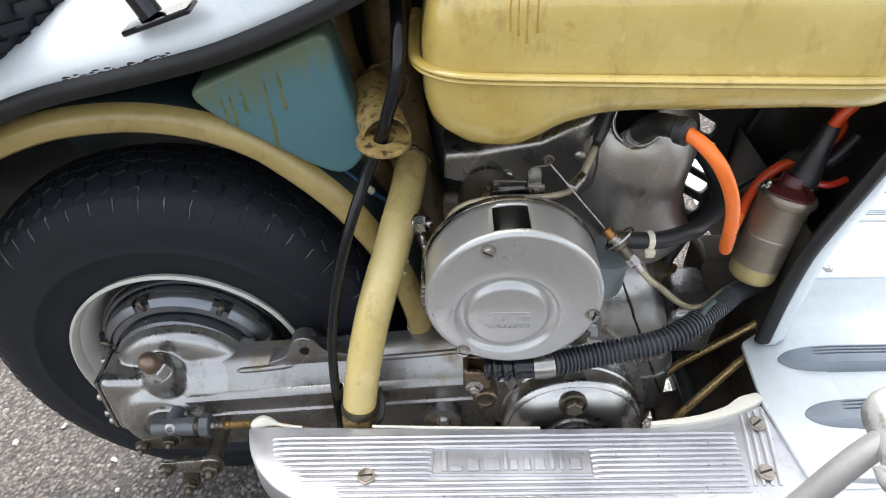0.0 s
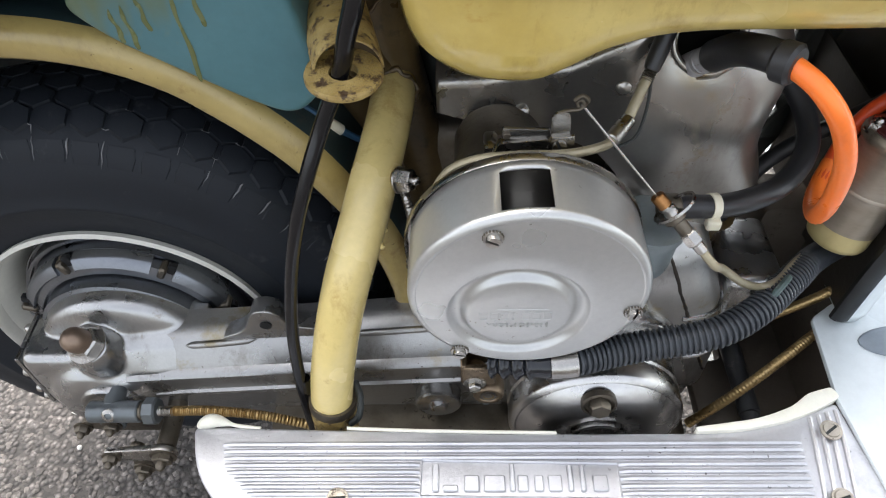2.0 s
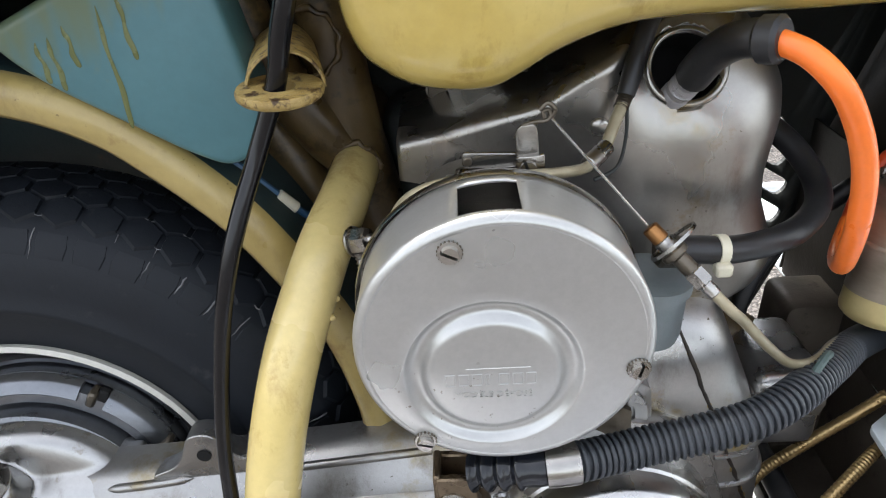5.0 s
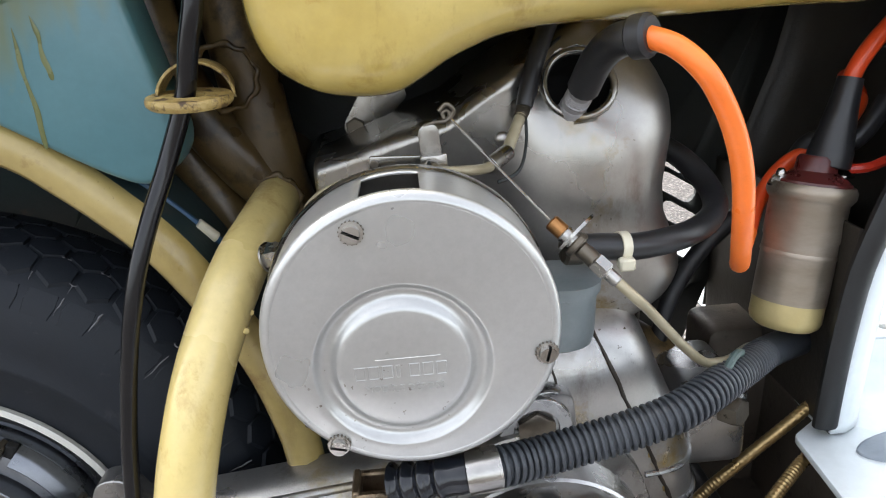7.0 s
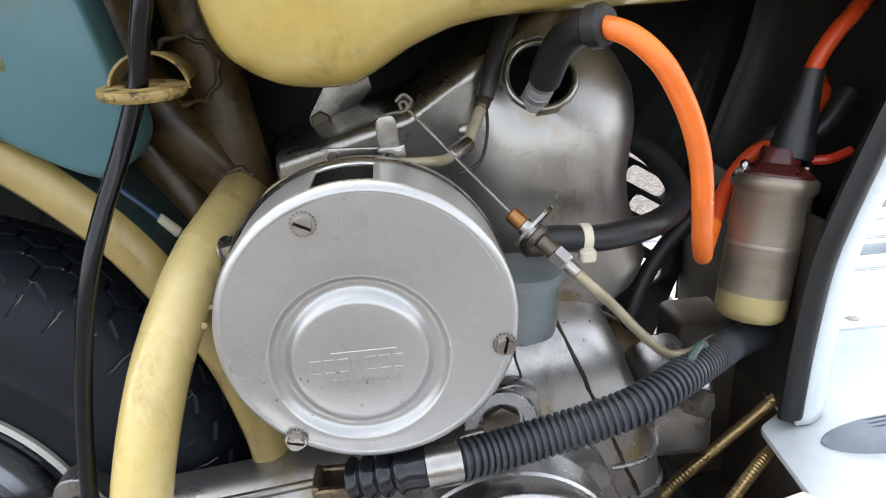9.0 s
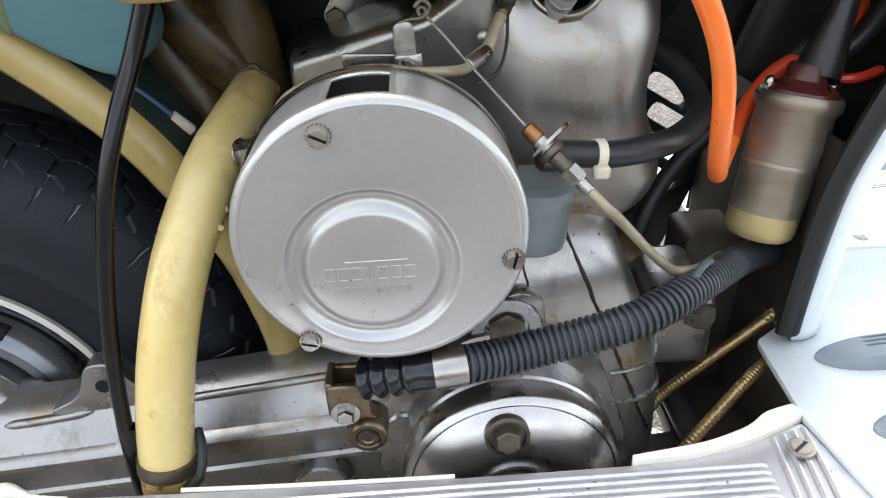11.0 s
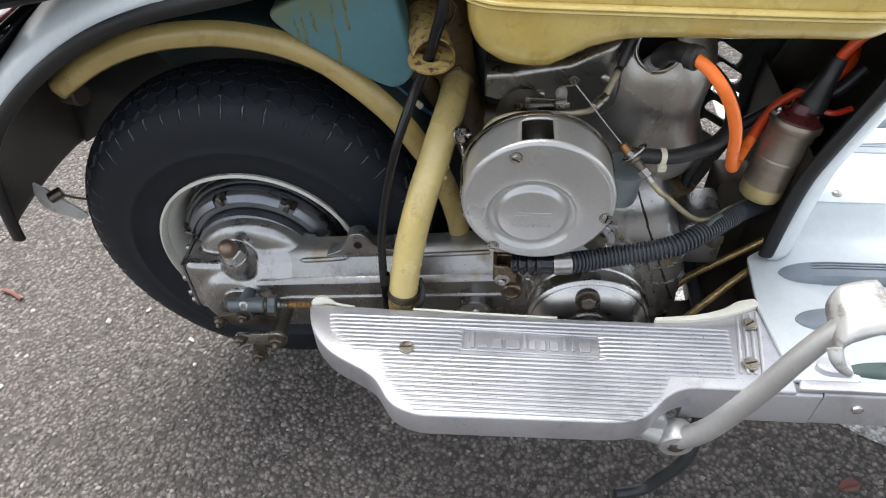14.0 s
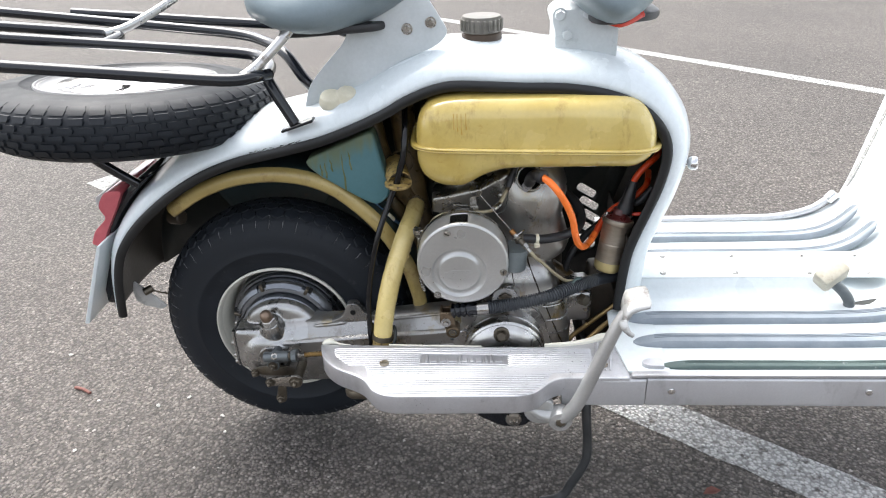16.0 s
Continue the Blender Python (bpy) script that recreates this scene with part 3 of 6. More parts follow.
# rear wheel
WC = Vector((-0.018, 0.008, 0.245))
AX = (0, -1, 0)
rim = part("wheel_rim", lathe([(0.098, -0.014), (0.1035, -0.012), (0.1080, 0.000), (0.1120, 0.018), (0.1150, 0.036), (0.1175, 0.0510), (0.1205, 0.0545), (0.1235, 0.0525),
                               (0.1225, 0.048), (0.115, 0.043), (0.108, 0.02), (0.105, -0.02), (0.112, -0.045), (0.122, -0.052)], WC, AX, 72), RIM_WHITE,
           label="cream-white pressed steel wheel rim")
TYRE_PROFILE = [(0.1190, 0.0450), (0.122, 0.0475), (0.127, 0.0500), (0.131, 0.0500), (0.140, 0.0530), (0.152, 0.0555), (0.154, 0.0570), (0.157, 0.0570), (0.159, 0.0558), (0.170, 0.0555),
                (0.183, 0.0535), (0.193, 0.0505), (0.2045, 0.0445), (0.2140, 0.0345), (0.2205, 0.0200), (0.2225, 0.0)]
TYRE_PROFILE += [(r, -h) for r, h in TYRE_PROFILE[-2::-1]]
tyre = part("tyre", lathe(TYRE_PROFILE, WC, AX, 96), TYRE, rim, "black road tyre with block tread")


def tread(centre, axis, rows, count, r_of, height=0.0045, fill=0.80, hexed=False):
    """Rows of blocks round a tyre: six-sided and nested, or square."""
    bm = bmesh.new()
    a, u, v = frame_of(axis)
    c = Vector(centre)
    shape = ((0, 0.25), (0, 0.75), (0.5, 1), (1, 0.75), (1, 0.25), (0.5, 0)) if hexed else ((0.06, 0), (0, 0.5), (0.06, 1), (0.94, 1), (1, 0.5), (0.94, 0))
    for j, (h0, h1) in enumerate(rows):
        for i in range(count):
            t0 = (i + 0.5 * (j % 2)) * math.tau / count
            dt = math.tau / count
            ring_lo, ring_hi = [], []
            for f, g in shape:
                for dst, lift, shrink in ((ring_lo, -0.002, fill), (ring_hi, height, fill * (0.94 if hexed else 0.86))):
                    hh = h0 + (h1 - h0) * (0.5 + (g - 0.5) * shrink)
                    tt = t0 + dt * (0.5 + (f - 0.5) * shrink)
                    rr = r_of(hh) + lift
                    dst.append(bm.verts.new(c + a * hh + rr * (math.cos(tt) * u + math.sin(tt) * v)))
            mid = bm.verts.new(sum((w.co for w in ring_hi), Vector()) / 6)
            hm = (h0 + h1) / 2
            tm = t0 + dt * 0.5
            mid.co = c + a * hm + (r_of(hm) + height) * (math.cos(tm) * u + math.sin(tm) * v)
            for k in range(6):
                bm.faces.new((ring_hi[k], ring_hi[(k + 1) % 6], mid))
                bm.faces.new((ring_lo[k], ring_lo[(k + 1) % 6], ring_hi[(k + 1) % 6], ring_hi[k]))
    return bm


def tyre_radius(profile):
    pts = sorted((h, r) for r, h in profile if r > 0.175)
    return lambda h: float(np.interp(h, [p[0] for p in pts], [p[1] for p in pts]))


grip_of = tyre_radius(TYRE_PROFILE)
hexes = [(-0.0395, -0.0185), (-0.0245, -0.0035), (-0.0095, 0.0115), (0.0055, 0.0265), (0.0205, 0.0415)]
tagged(part("tread", tread(WC, AX, hexes, 56, grip_of, 0.0026, 0.895, True), TYRE, rim, "worn shallow six-sided tread blocks", 25), kind="stuff")
tagged(part("shoulder_tread", tread(WC, AX, [(0.0418, 0.0512)], 56, grip_of, 0.0011, 0.93), TYRE, rim, "shoulder ribs cut by narrow slots", 25), kind="stuff")
rng = random.Random(4)
bm = bmesh.new()
a, u, v = frame_of(AX)


def on_tyre(h, q, lift):
    return WC + a * h + (grip_of(h) + lift) * (math.cos(q) * u + math.sin(q) * v)


for i in range(56):
    step = math.tau / 56
    ang = i * step
    if rng.random() > 0.12:
        h0, h1 = 0.0412 + 0.002 * rng.random(), 0.0485 + 0.0035 * rng.random()
        fat = 0.00030 + 0.00045 * rng.random()
        pts = [on_tyre(h0 + (h1 - h0) * k / 4, ang + 0.002 * math.sin(k * 2.3 + i) + 0.0015 * k, 0.0007) for k in range(5)]
        tube(pts, lambda t: 0.0001 + fat * math.sin(math.pi * (0.2 + 0.8 * t)), 5, 1, bm=bm)
    for row, chance, lift in ((0.0360, 0.62, 0.0011), (0.0215, 0.30, 0.0013)):
        if rng.random() > chance:
            continue
        q0 = ang + (0.5 * step if row < 0.03 else 0)
        node = on_tyre(row, q0, lift)
        for dh, dq in ((0.0042, 0.0), (-0.0022, 0.30), (-0.0022, -0.30)):
            if rng.random() < 0.25:
                continue
            fat = 0.00022 + 0.00032 * rng.random()
            end = on_tyre(row + dh, q0 + dq * step, lift)
            tube([node, node.lerp(end, 0.5) + a * 0.0003, end], lambda t: fat * (1 - 0.8 * t), 5, 2, bm=bm)
tagged(part("tread_cracks", bm, SIPE, rim, "pale chalky cracks at the tyre's shoulder"), kind="stuff")

# brake drum inside the rim: stepped and ringed
prof = [(0.1045, -0.03), (0.1045, 0.018), (0.1015, 0.018), (0.1015, 0.012), (0.0995, 0.012), (0.0995, 0.026), (0.0965, 0.026), (0.0965, 0.020), (0.0945, 0.020),
        (0.0945, 0.034), (0.0915, 0.034), (0.0915, 0.029), (0.0895, 0.029), (0.0895, 0.043), (0.0790, 0.047), (0.0780, 0.047), (0.0775, 0.043), (0.0755, 0.043), (0.0752, 0.058), (0.066, 0.063), (0.0655, 0.060), (0.062, 0.060), (0.061, 0.072), (0.03, 0.075)]
prof = [(min(r * 0.985, 0.1010), h + 0.006) for r, h in prof]
drum = part("brake_drum", lathe(prof, WC, AX, 72), DRUM_GREY, rim, "ringed grey brake drum")
for ang in (59, 111, 20, 160):
    q = radians(ang)
    p = WC + Vector((math.cos(q) * 0.088, -0.048, math.sin(q) * 0.088))
    part("drum_lug", box(p, (0.013, 0.012, 0.006), 0.0015, 1, pose(0, 0, 0, 0, -ang, 0)), DARK_STEEL, rim)
    # black block painted in for the dark of a cut notch
    part("drum_notch", box(p + Vector((0.006 * math.sin(q), 0.0015, -0.006 * math.cos(q))), (0.016, 0.006, 0.007), 0.001, 1, pose(0, 0, 0, 0, -ang, 0)), RECESS_BLACK, rim)

for a0, a1 in ((14, 53), (65, 105), (117, 168)):
    bm = bmesh.new()
    secs = []
    for k in range(13):
        q = radians(a0 + (a1 - a0) * k / 12)
        secs.append([WC + Vector((math.cos(q) * r, -h, math.sin(q) * r)) for r, h in ((0.0925, 0.034), (0.0925, 0.0475), (0.0910, 0.0495), (0.0845, 0.0535), (0.0830, 0.0525), (0.0825, 0.034))])
    part("drum_band", loft(secs), DRUM_GREY, rim)

# swinging arm casting
sections = []
for x, zt, zr, zb, y in ((-0.02, 0.284, 0.252, 0.196, 0.0), (0.03, 0.287, 0.257, 0.198, 0.0), (0.08, 0.290, 0.261, 0.202, 0.0), (0.128, 0.294, 0.265, 0.206, 0.0),
                         (0.19, 0.301, 0.271, 0.212, -0.001), (0.25, 0.309, 0.277, 0.216, -0.002), (0.30, 0.315, 0.282, 0.22, -0.003)):
    sections.append([Vector((x, y + q, z)) for q, z in ((-0.050, zt - 0.02), (-0.056, zt), (-0.066, zt - 0.0005), (-0.078, zt - 0.003), (-0.0855, zt - 0.0095), (-0.0965, zr + 0.0045),
                    (-0.1015, zr + 0.0025), (-0.1035, zr), (-0.1035, zr - 0.003), (-0.1005, zr - 0.005), (-0.0995, zr - 0.024), (-0.102, zr - 0.0255), (-0.102, zr - 0.0285),
                    (-0.0985, zr - 0.030), (-0.097, zr - 0.060), (-0.090, zb - 0.03), (-0.02, zb - 0.03))])
arm = part("swing_arm", loft(sections), ALU_ARM, label="cast aluminium transmission arm, oil-stained", smooth=30)
part("mounting_lug", prism(rounded([(0.076, 0.287, 0.004), (0.096, 0.2955, 0.012), (0.1060, 0.3215, 0.009), (0.1235, 0.3215, 0.009), (0.1330, 0.3015, 0.012), (0.158, 0.2975, 0.004), (0.158, 0.289), (0.076, 0.283)], 0.006, 7), -0.0835, -0.068, "xz", 0.0025, 3), ALU_ARM, arm)
part("arm_rib", tube([(0.044, -0.0850, 0.2785), (0.07, -0.0850, 0.2812), (0.102, -0.0840, 0.2850)], lambda t: 0.0031 * min(1, t * 6 + 0.1, (1 - t) * 6 + 0.1), 10, 8), ALU_ARM, arm)
part("arm_rib", tube([(0.150, -0.0840, 0.2890), (0.20, -0.0845, 0.2950), (0.26, -0.0850, 0.3025)], lambda t: 0.0029 * min(1, t * 6 + 0.1), 10, 8), ALU_ARM, arm)
# flat black disc stands for the shaded depth of the lug's hole
part("lug_hole", lathe([(0.0046, 0), (0.0046, -0.0006), (0, -0.0006)], (0.1143, -0.0841, 0.3050), (0, 1, 0), 20), RECESS_BLACK, arm)
# rear gearbox housing: hub disc, front bulge, side block and the arm's root in one casting
bm = lathe([(0, 0.03), (0.0500, 0.03), (0.0485, 0.088), (0.0455, 0.0995), (0.0390, 0.1065), (0.0300, 0.1098), (0, 0.1108)], (-0.036, 0.0, 0.222), AX, 64)
lathe([(0, 0.035), (0.0735, 0.035), (0.0735, 0.060), (0.0720, 0.0670), (0.0680, 0.0720), (0.0610, 0.0750), (0.040, 0.0775), (0, 0.079)], (-0.016, 0.0, 0.243), AX, 64, bm)
lathe([(0, -0.045), (0.026, -0.045), (0.020, -0.012), (0.0165, -0.002), (0.0155, 0.0), (0, 0.0)], (-0.028, -0.092, 0.293), (-0.10, -0.36, 0.93), 30, bm)
box((-0.062, -0.0710, 0.2370), (0.062, 0.054, 0.080), 0.010, 3, bm=bm)
loft([[Vector((x, q - g, z + g * 0.8)) for q, z in ((-0.045, zt - 0.05), (-0.050, zt), (-0.066, zt - 0.001), (-0.078, zt - 0.003), (-0.0865, zt - 0.0095), (-0.0985, zr + 0.003), (-0.0995, zr - 0.030), (-0.097, zr - 0.060), (-0.07, zr - 0.060))]
      for x, zt, zr, g in ((-0.030, 0.283, 0.251, 0.0014), (0.018, 0.2860, 0.2555, 0.0014), (0.036, 0.2875, 0.257, -0.0006), (0.056, 0.289, 0.259, -0.0050))], bm=bm)
house = part("gear_housing", cast(bm, 0.0016, 22), ALU_CAST, label="rounded cast aluminium gear housing on the wheel hub", smooth=180)
part("cover_joint", box((-0.0905, -0.0705, 0.2370), (0.0030, 0.0455, 0.0700), 0.0006, 1), INNER, house, "thin dark joint line")
part("side_cover", box((-0.0942, -0.0705, 0.2370), (0.0040, 0.0465, 0.0715), 0.0016, 2), ALU_CAST, house, "flat side cover held by studs")
for y, z in ((-0.089, 0.247), (-0.090, 0.222), (-0.089, 0.208), (-0.060, 0.268)):
    part("cover_stud", lathe([(0, 0), (0.0042, 0), (0.0042, 0.003), (0.0032, 0.0048), (0, 0.0054)], (-0.0960, y, z), (-1, 0, 0), 16), STEEL, house)
part("boss", lathe([(0.0255, -0.004), (0.0250, 0.002), (0.0238, 0.0034), (0.0215, 0.0036), (0.0200, 0.0028), (0, 0.0028)], (-0.026, -0.1100, 0.229), AX, 48), ALU_CAST, house)
part("filler_nut", hexbolt((-0.028, -0.092, 0.293), (-0.10, -0.36, 0.93), 0.0130, 0.008, 0.0160), STEEL, house, "hex filler nut")
part("nut_dome", lathe([(0.0100, 0.008), (0.0100, 0.016), (0.0090, 0.0205), (0.0060, 0.0240), (0.0022, 0.0255), (0, 0.0255)], (-0.028, -0.092, 0.293), (-0.10, -0.36, 0.93), 28), BROWN_NUT, house, "corroded brown dome")

# brake adjuster and its cable
adj = part("brake_adjuster", rod((-0.0345, -0.1245, 0.2430), (0.0090, -0.1265, 0.2470), 0.0088, 22, chamfer=0.001), BLUE_STEEL, label="blue-grey brake cable adjuster")
part("adjuster_root", rod((-0.0165, -0.100, 0.2450), (-0.0165, -0.124, 0.2450), 0.0086, 20), BLUE_STEEL, adj)
part("adjuster_screw", lathe([(0.0058, -0.003), (0.0058, 0.0010), (0.0048, 0.0020), (0.0030, 0.0022), (0.0026, 0.0010), (0, 0.0010)], (-0.0150, -0.1310, 0.2492), (0, -0.85, 0.5), 20), STEEL, adj)
part("clevis", rod((-0.0210, -0.1290, 0.2280), (-0.0210, -0.100, 0.2280), 0.0105, 22, chamfer=0.001), BLUE_STEEL, adj)
part("clevis_bolt", hexbolt((-0.0210, -0.1290, 0.2280), AX, 0.0060, 0.004, 0.0082, dome=0.003), DARK_STEEL, adj)
part("adjuster_collar", rod((0.0075, -0.1263, 0.2468), (0.0125, -0.1265, 0.2475), 0.0072, 18), DARK_STEEL, adj)
part("lock_nut", lathe([(0, 0), (0.0090, 0), (0.0112, 0.0015), (0.0112, 0.0095), (0.0095, 0.011), (0, 0.011)], (0.0125, -0.1265, 0.2475), (1, 0.0, 0.06), 8), BLUE_STEEL, adj)
part("threaded_rod", tube([(0.022, -0.1268, 0.2482), (0.038, -0.1285, 0.2510)], lambda t: 0.0036 + 0.0007 * math.cos(t * 60), 10, 30), STEEL, adj)
part("brass_sheath", tube([(0.036, -0.1283, 0.2507), (0.07, -0.130, 0.254), (0.11, -0.132, 0.249), (0.17, -0.134, 0.228), (0.26, -0.13, 0.205)], lambda t: 0.0038 + 0.0005 * math.cos(t * 520), 8, 90), BRASS, adj)
def link_plate(p, q, r0, r1, y0, y1):
    """A flat link with rounded eyes at both ends, in the plane of the wheel."""
    p, q = Vector(p), Vector(q)
    ang = math.atan2(q.y - p.y, q.x - p.x)
    out = [(p.x + r0 * math.cos(ang + math.pi / 2 + k * math.pi / 10), p.y + r0 * math.sin(ang + math.pi / 2 + k * math.pi / 10)) for k in range(11)]
    out += [(q.x + r1 * math.cos(ang - math.pi / 2 + k * math.pi / 10), q.y + r1 * math.sin(ang - math.pi / 2 + k * math.pi / 10)) for k in range(11)]
    return prism(out, y0, y1, "xz", 0.0008)


lever = part("brake_lever", link_plate((-0.024, 0.208), (0.0195, 0.209), 0.0075, 0.0115, -0.147, -0.142), STEEL, label="oily brake lever linkage")
part("lever_link", link_plate((-0.006, 0.206), (-0.012, 0.169), 0.0060, 0.0085, -0.140, -0.135), DARK_STEEL, lever)
part("lever_shaft", rod((0.0195, -0.140, 0.209), (0.0195, -0.085, 0.209), 0.008, 16), DARK_STEEL, lever)
part("lever_plate", prism(rounded([(-0.062, 0.206, 0.005), (-0.055, 0.216, 0.005), (-0.020, 0.222, 0.006), (0.016, 0.212, 0.006), (0.010, 0.200, 0.006), (-0.040, 0.200, 0.006)], 0.005), -0.120, -0.115, "xz", 0.001), DARK_STEEL, lever)
for x, y, z, r in ((-0.024, -0.147, 0.208, 0.0075), (0.0195, -0.147, 0.209, 0.0105), (-0.012, -0.140, 0.169, 0.0088), (-0.057, -0.120, 0.207, 0.0075)):
    part("lever_bolt", hexbolt((x, y, z), AX, r * 0.8, 0.005, r * 1.05, dome=r * 0.4), DARK_STEEL, lever)

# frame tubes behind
frame_tube = part("frame_tube", tube([(0.205, 0.01, 0.667), (0.208, 0.02, 0.58), (0.217, 0.02, 0.493), (0.2256, 0.02, 0.4444), (0.2365, 0.02, 0.385), (0.247, 0.025, 0.32), (0.255, 0.03, 0.25)], 0.0195, 24, 6), CREAM_DIRTY_SHADED, label="dirty cream main frame tube with shade in its colour")
part("cross_tube", tube([(0.218, 0.02, 0.46), (0.218, 0.10, 0.47)], 0.018, 18, 2), CREAM_DIRTY_SHADED, frame_tube)
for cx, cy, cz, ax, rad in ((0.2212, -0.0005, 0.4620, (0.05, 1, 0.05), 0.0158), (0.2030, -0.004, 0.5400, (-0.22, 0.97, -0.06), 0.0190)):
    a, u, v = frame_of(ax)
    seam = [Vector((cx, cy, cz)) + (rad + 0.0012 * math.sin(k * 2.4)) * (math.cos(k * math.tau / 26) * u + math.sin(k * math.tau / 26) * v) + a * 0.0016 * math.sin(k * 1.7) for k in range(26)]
    part("weld_seam", tube(seam, lambda t: 0.0016 + 0.0003 * math.sin(t * 61) + 0.0003 * math.sin(t * 23 + 1), 10, 2, closed=True), CREAM_DIRTY_SHADED, frame_tube, "lumpy weld bead")
part("frame_brace", tube([(0.140, 0.01, 0.66), (0.160, 0.005, 0.600), (0.168, 0.0, 0.560), (0.182, 0.003, 0.520), (0.203, 0.008, 0.484), (0.219, 0.016, 0.462)], 0.0165, 18, 5), CREAM_DIRTY_SHADED, frame_tube, "dirty brown slanting frame brace, shade-darkened")
part("frame_strut", tube([(0.150, 0.022, 0.520), (0.168, 0.020, 0.485), (0.186, 0.018, 0.450), (0.205, 0.014, 0.410), (0.222, 0.012, 0.36), (0.236, 0.012, 0.31)], 0.0140, 16, 5), CREAM_DIRTY_SHADED, frame_tube, "dirty brown lower strut, shade-darkened")
# bent cream pipe in front of the arm
PIPE = [(0.2210, 0.025, 0.461), (0.2215, 0.006, 0.4620), (0.2203, -0.018, 0.4603), (0.2170, -0.045, 0.4555), (0.2120, -0.072, 0.4485), (0.2045, -0.098, 0.432), (0.1950, -0.116, 0.408), (0.1868, -0.1285, 0.380), (0.1800, -0.1385, 0.350), (0.1745, -0.145, 0.318), (0.1720, -0.148, 0.290), (0.170, -0.150, 0.22)]
pipe = part("bent_pipe", tube(PIPE, 0.0150, 24, 6), CREAM_TUBE, label="thick bent cream-painted pipe clamped at its foot")
part("rusty_foot", tube([(0.1735, -0.1463, 0.305), (0.1720, -0.148, 0.288), (0.171, -0.150, 0.235)], lambda t: 0.0163 + 0.0003 * math.sin(t * 40), 24, 6), RUSTY, pipe, "rust-flaked pipe foot")
part("pipe_clamp", tube([(0.1736, -0.1463, 0.306), (0.1727, -0.1473, 0.298)], 0.0172, 24, 2), DARK_STEEL, pipe)
part("clamp_screw", tube([(0.186, -0.160, 0.292), (0.1925, -0.158, 0.300), (0.194, -0.150, 0.312), (0.190, -0.140, 0.316)], 0.0026, 8, 5), INNER, pipe)
bolt = part("pipe_bolt", rod((0.213, -0.072, 0.447), (0.229, -0.078, 0.452), 0.0062, 14), RUSTY, pipe)
part("bolt_head", hexbolt((0.2275, -0.0775, 0.4515), (1, -0.4, 0.3), 0.0075, 0.009, 0.0085, dome=0.003), STEEL, pipe)
for x, y, z in ((0.2185, -0.099, 0.430), (0.2165, -0.107, 0.4235), (0.2195, -0.092, 0.437)):
    part("weld_bead", lathe([(0, -0.0018), (0.002, -0.001), (0.0022, 0), (0.0015, 0.0016), (0, 0.002)], (x, y, z), (0.6, -0.8, 0.1), 8), CREAM_TUBE, pipe)
part("braided_lead", tube([(0.230, -0.080, 0.449), (0.232, -0.084, 0.440), (0.234, -0.086, 0.425), (0.232, -0.086, 0.40), (0.231, -0.084, 0.37), (0.236, -0.080, 0.345)], lambda t: 0.0026 + 0.0006 * math.sin(t * 160), 8, 14), STEEL, label="braided earth lead")
# stub of cut pipe with its collar
fc, fa = Vector((0.2070, -0.0930, 0.5425)), Vector((-0.22, 0.97, -0.06)).normalized()
bm = lathe([(0.0170, 0.095), (0.0170, 0.0), (0.0174, -0.0008), (0.0182, -0.0008), (0.0187, 0.0), (0.0187, 0.095)], fc + Vector((0.002, 0.004, -0.004)), fa, 36)
bmesh.ops.delete(bm, geom=[f for f in bm.faces if f.calc_center_median().z < fc.z - 0.004], context="FACES")
stub = part("cut_pipe", bm, RUSTY, label="sawn-off rusty cream pipe with a flanged end")
part("flange", lathe([(0.0075, 0), (0.0185, 0), (0.0200, 0.0015), (0.0202, 0.0035), (0.0195, 0.0050), (0.0075, 0.0050), (0.0075, 0)], fc + Vector((0, 0, -0.0055)), (0.04, -0.05, 1), 32), RUSTY, stub)
# black control cable through it
CABLE = [(0.213, 0.000, 0.655), (0.218, -0.040, 0.642), (0.2215, -0.078, 0.622), (0.2210, -0.092, 0.604), (0.2180, -0.0965, 0.5833), (0.2120, -0.0960, 0.5643), (0.2060, -0.0945, 0.5430), (0.1930, -0.0975, 0.5133), (0.1829, -0.1070, 0.4894), (0.1747, -0.1150, 0.467), (0.1680, -0.1200, 0.4438), (0.1620, -0.1230, 0.4182), (0.1575, -0.1265, 0.394), (0.1540, -0.1310, 0.368), (0.1525, -0.1370, 0.340), (0.1530, -0.146, 0.300), (0.154, -0.150, 0.22)]
part("black_cable", tube(CABLE, lambda t: 0.0054 - 0.0012 * min(1, t * 1.4), 12, 8), CABLE_BLACK, label="thick black control cable running through the cut pipe")
part("cable_ferrule", tube([(0.1540, -0.1405, 0.322), (0.1532, -0.144, 0.306)], 0.0052, 12, 3), CABLE_BLACK)
wire = part("blue_lead", tube([(0.150, -0.036, 0.492), (0.163, -0.032, 0.4765), (0.176, -0.028, 0.4605), (0.188, -0.024, 0.4455), (0.207, -0.016, 0.425)], 0.0024, 8, 6), surface("blue_wire", (0.02, 0.07, 0.14), (0.03, 0.09, 0.18), 0.4), label="thin blue lead with an ivory connector")
part("connector", rod((0.1775, -0.0285, 0.4590), (0.1865, -0.0250, 0.4475), 0.0040, 12), NYLON, wire)

